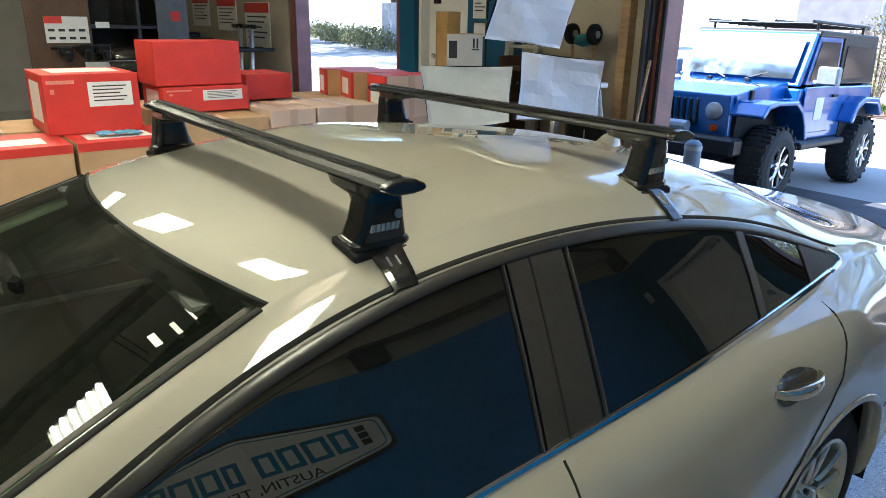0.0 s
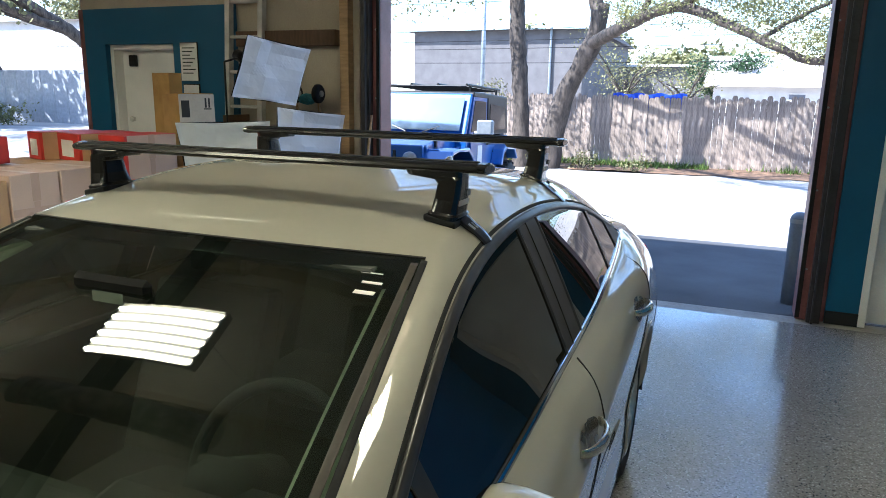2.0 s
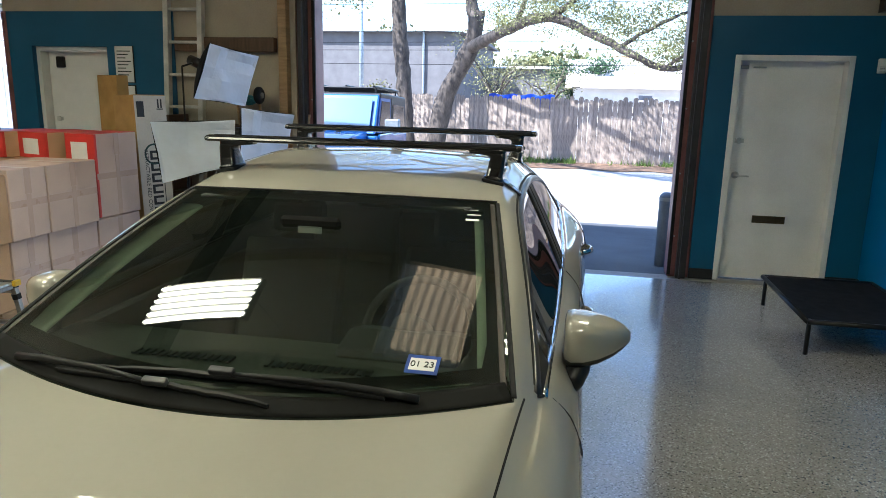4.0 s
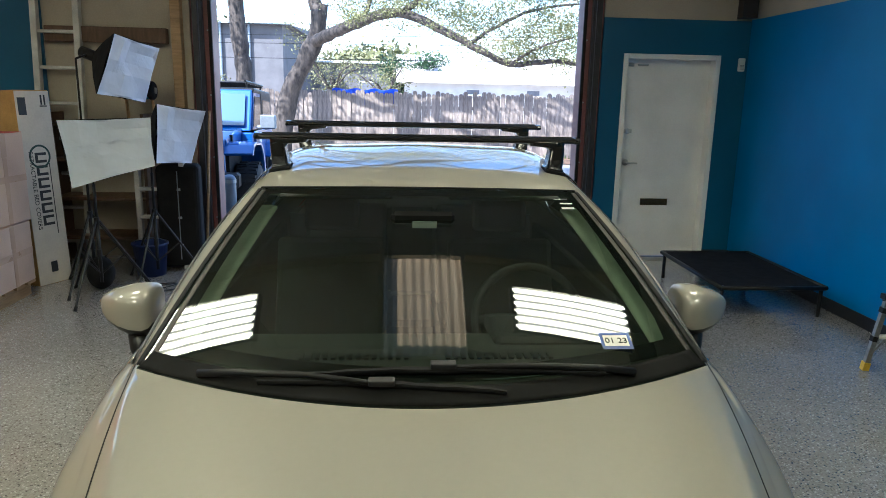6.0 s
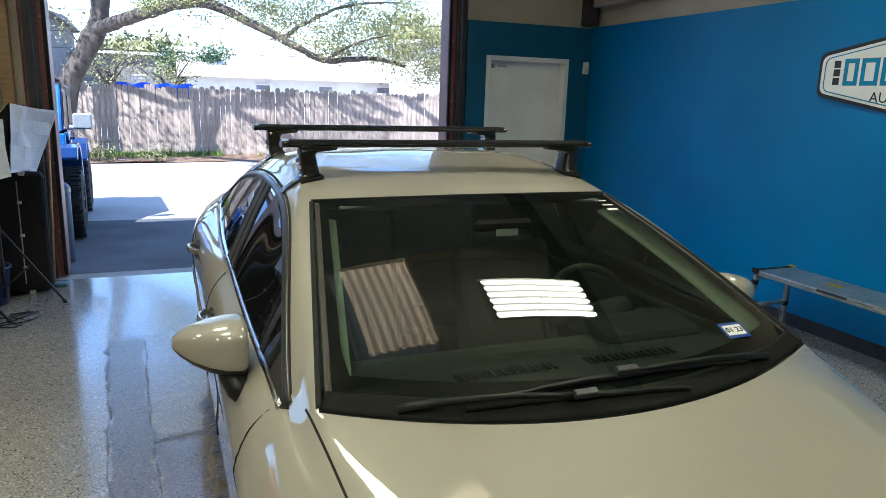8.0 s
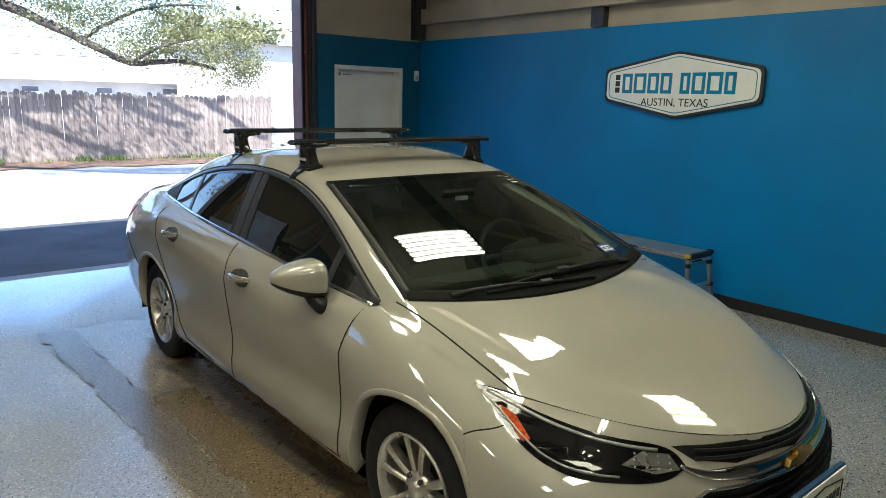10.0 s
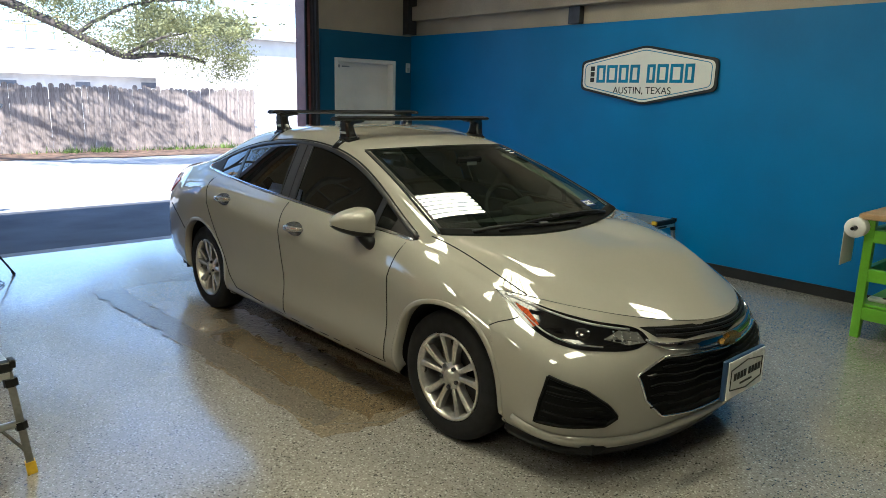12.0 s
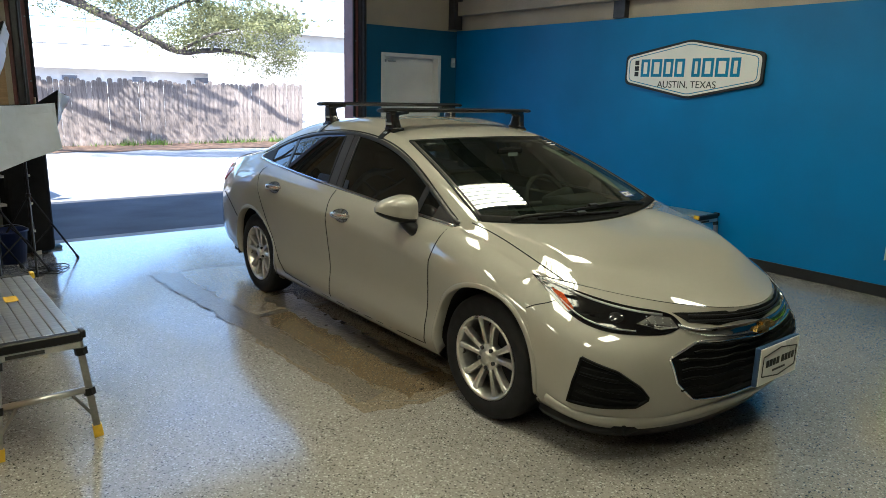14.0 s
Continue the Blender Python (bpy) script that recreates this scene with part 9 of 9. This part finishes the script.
# weedy bank and a yellow-leaved shrub at the fence's foot
for i, (x, y, h, n, m) in enumerate(((-5.0, 17.05, 2.3, 26, LEAF_YELLOW), (-3.75, 17.0, 0.6, 12, LEAF_GREEN), (-5.6, 16.9, 0.5, 10, LEAF_YELLOW), (-2.5, 17.1, 0.45, 10, LEAF_YELLOW), (-6.6, 17.0, 0.5, 12, LEAF_GREEN), (-1.2, 17.2, 0.3, 8, LEAF_YELLOW))):
    sh = thing("shrub", "yellow-green weedy shrub at the foot of the fence", "shrub", "shrubs", pose(x, y, -0.27))
    rr = random.Random(300 + i)
    tips = [(rr.uniform(-0.35, 0.35), rr.uniform(-0.2, 0.1), h * (0.25 + 0.75 * k / n)) for k in range(n)]
    part("stem_tuft", rods(*[((p[0] * 0.2, p[1] * 0.2, 0), p, 0.008) for p in tips], n=5), BARK, sh)
    leaf_cloud("leaves", [(p, (0.22, 0.18, 0.2), 34) for p in tips], m, sh, 0.035, 310 + i)


# ---- buildings beyond ----
DULL_PANE = mat("dull_grey_pane", (0.17, 0.17, 0.185), 0.3, var=0.15)


def building(name, label, at, w, d, h, wall, roof_rise, windows, roof_mat):
    t = thing(name, label, "building", "buildings beyond the fence", at)
    part("wall", boxes((-w / 2, w / 2, 0, d, -0.3, h), bevel=0.0), wall, t)
    bm = bmesh.new()
    prism(bm, [(-0.4, h + 0.004), (d + 0.3, h + 0.004), (d / 2, h + 0.004 + roof_rise), (d / 2 - 0.1, h + 0.004 + roof_rise)], "X", -w / 2 - 0.4, w / 2 + 0.4)
    part("roof", bm, roof_mat, t)
    for x, z, ww, hh in windows:
        wi = part("window", boxes((x - ww / 2, x + ww / 2, -0.03, -0.004, z - hh / 2, z + hh / 2)), DULL_PANE, t, "grey window")
        part("frame", boxes((x - ww / 2 - 0.06, x + ww / 2 + 0.06, -0.06, -0.032, z + hh / 2, z + hh / 2 + 0.07), (x - ww / 2 - 0.06, x + ww / 2 + 0.06, -0.08, -0.032, z - hh / 2 - 0.08, z - hh / 2)), STUCCO_WHITE, wi)
    return t


building("tall_warehouse", "tall pale grey stucco warehouse behind the fence", pose(-9.6, 31, -0.2), 8.4, 14, 4.8, STUCCO_GREY, 0.3, [], STUCCO_GREY)
for x in (-6.9, -8.2):
    part("downpipe", rods(((x, 30.9, -0.2), (x, 30.9, 4.7), 0.06), n=8), GALV, bpy.data.objects["tall_warehouse"]).matrix_parent_inverse = bpy.data.objects["tall_warehouse"].matrix_world.inverted()
building("low_warehouse", "long low grey warehouse behind the fence", pose(-3.0, 42, -0.2), 6.5, 12, 3.6, STUCCO_GREY, 0.4, [(-1.5, 2.2, 0.8, 0.5), (1.0, 2.2, 0.8, 0.5)], ROOF_PALE)
building("white_house", "white low house with a pale roof and small windows", pose(9.0, 31, -0.2), 17.5, 9, 2.35, STUCCO_WHITE, 1.5, [(-5.5, 1.97, 0.6, 0.2), (-2.6, 1.97, 0.6, 0.22), (0.4, 2.0, 0.9, 0.26), (3.4, 2.0, 0.7, 0.25)], ROOF_PALE)
building("white_annex", "white stucco annex with a row of small windows", pose(11.9, 23.5, -0.2), 5.6, 6, 3.9, STUCCO_WHITE, 0.25, [(-2.1, 0.62, 0.34, 0.18), (-1.65, 0.62, 0.34, 0.18), (-1.2, 0.62, 0.34, 0.18)], ROOF_PALE)
building("far_hall", "pale hall with tree shade beyond the lane", pose(-48, 36, -0.2), 30, 10, 6.5, STUCCO_WHITE, 0.5, [(8, 2.0, 1.0, 0.8)], ROOF_PALE)
gf = thing("metal_fence", "grey sheet metal fence beside the far lane", "fence", at=pose(-32, 24.6, -0.2, 0, 0, -4))
for i in range(14):
    part("panel", boxes((-5.0 + i * 1.0, -4.02 + i * 1.0, 0, 0.04, 0.05, 2.7)), mat("grey_fence_metal", (0.28, 0.29, 0.32), 0.6, var=0.1) if i == 0 else bpy.data.materials["grey_fence_metal"], gf)
for i in range(8):
    bsh = thing("bush", "sunlit green bush by the far gate", "bush", "bushes", pose(-33 - i * 3.0, 22.5 + i * 1.0, -0.2))
    leaf_cloud("leaves", [((random.Random(i * 7 + k).uniform(-1.2, 1.2), random.Random(i * 5 + k).uniform(-0.5, 0.5), 0.3 + 0.16 * (k % 5)), (0.9, 0.6, 0.5), 80) for k in range(12)], LEAF_GREEN, bsh, 0.09, 80 + i)

# added oak: its crown, out of view, blocks sun from the far lane
oak3 = thing("live_oak", "broad live oak added to shade the far end of the lane", "tree")
bm = bmesh.new()
limb(bm, [(-22.5, 21.6, -0.4), (-22.7, 21.2, 1.6), (-23.4, 20.0, 3.4), (-24.2, 17.5, 5.0)], 0.34, 0.2, 31)
limb(bm, [(-23.6, 19.4, 3.8), (-24.2, 15.0, 5.2), (-23.5, 12.0, 6.0), (-22.0, 9.5, 6.2)], 0.18, 0.05, 32)
limb(bm, [(-23.6, 19.4, 3.8), (-27.5, 15.0, 5.4), (-31.0, 12.0, 6.3)], 0.16, 0.05, 33)
part("trunk", bm, BARK, oak3, smooth=True)
rng = random.Random(44)
cl = [((rng.uniform(-33, -18), rng.uniform(6.5, 18), rng.uniform(4.8, 7.6)), (1.5, 1.5, 0.7), int(rng.uniform(90, 220))) for _ in range(60)]
leaf_cloud("crown", cl, LEAF_GREEN, oak3, 0.12, 45, "wide leafy crown with gaps")

# second added oak, placed up-sun to darken the lane by the hall
oak4 = thing("live_oak", "live oak added to shade the far lane by the hall", "tree")
bm = bmesh.new()
limb(bm, [(-40.0, 28.8, -0.4), (-40.2, 28.5, 2.0), (-41.0, 27.5, 4.2), (-42.0, 25.0, 6.0)], 0.36, 0.2, 51)
limb(bm, [(-40.9, 27.6, 4.0), (-38.5, 24.0, 6.0), (-37.0, 20.0, 7.0)], 0.18, 0.05, 52)
limb(bm, [(-41.0, 27.4, 4.2), (-45.0, 22.0, 6.4), (-48.0, 17.0, 7.2)], 0.16, 0.05, 53)
part("trunk", bm, BARK, oak4, smooth=True)
cl = [((rng.uniform(-58, -33), rng.uniform(9, 27), rng.uniform(5.6, 9.0)), (1.9, 1.9, 0.8), int(rng.uniform(160, 300))) for _ in range(110)]
leaf_cloud("crown", cl, LEAF_GREEN, oak4, 0.24, 55, "wide leafy crown with gaps")

# ---- wires and poles ----
for i, (y, z, dz) in enumerate(((24, 4.05, 0.9), (24, 4.45, 1.0), (24, 3.75, 0.8), (24, 5.4, 0.6), (24, 3.2, 0.5))):
    wr = thing("overhead_wire", "thin black overhead wire", "wire", "overhead wires")
    bm = bmesh.new()
    tube(bm, [(-30 + 60 * k / 30, y, z + dz * (k / 30 - 0.5) - 0.35 * (1 - (2 * k / 30 - 1) ** 2)) for k in range(31)], 0.011, n=5)
    part("line", bm, RUBBER, wr)
for x, y, h in ((-7.9, 24.4, 7.5), (6.2, 40, 5.5), (9.0, 46, 6.5), (2.8, 45, 5.0)):
    po = thing("utility_pole", "grey utility pole behind the fence", "pole", "utility poles", pose(x, y, -0.2))
    part("shaft", rods(((0, 0, 0), (0, 0, h), 0.10, 0.07)), GALV, po, smooth=True)
    part("cross_arm", boxes((-0.6, 0.6, -0.05, 0.05, h - 0.5, h - 0.4)), WOOD, po)
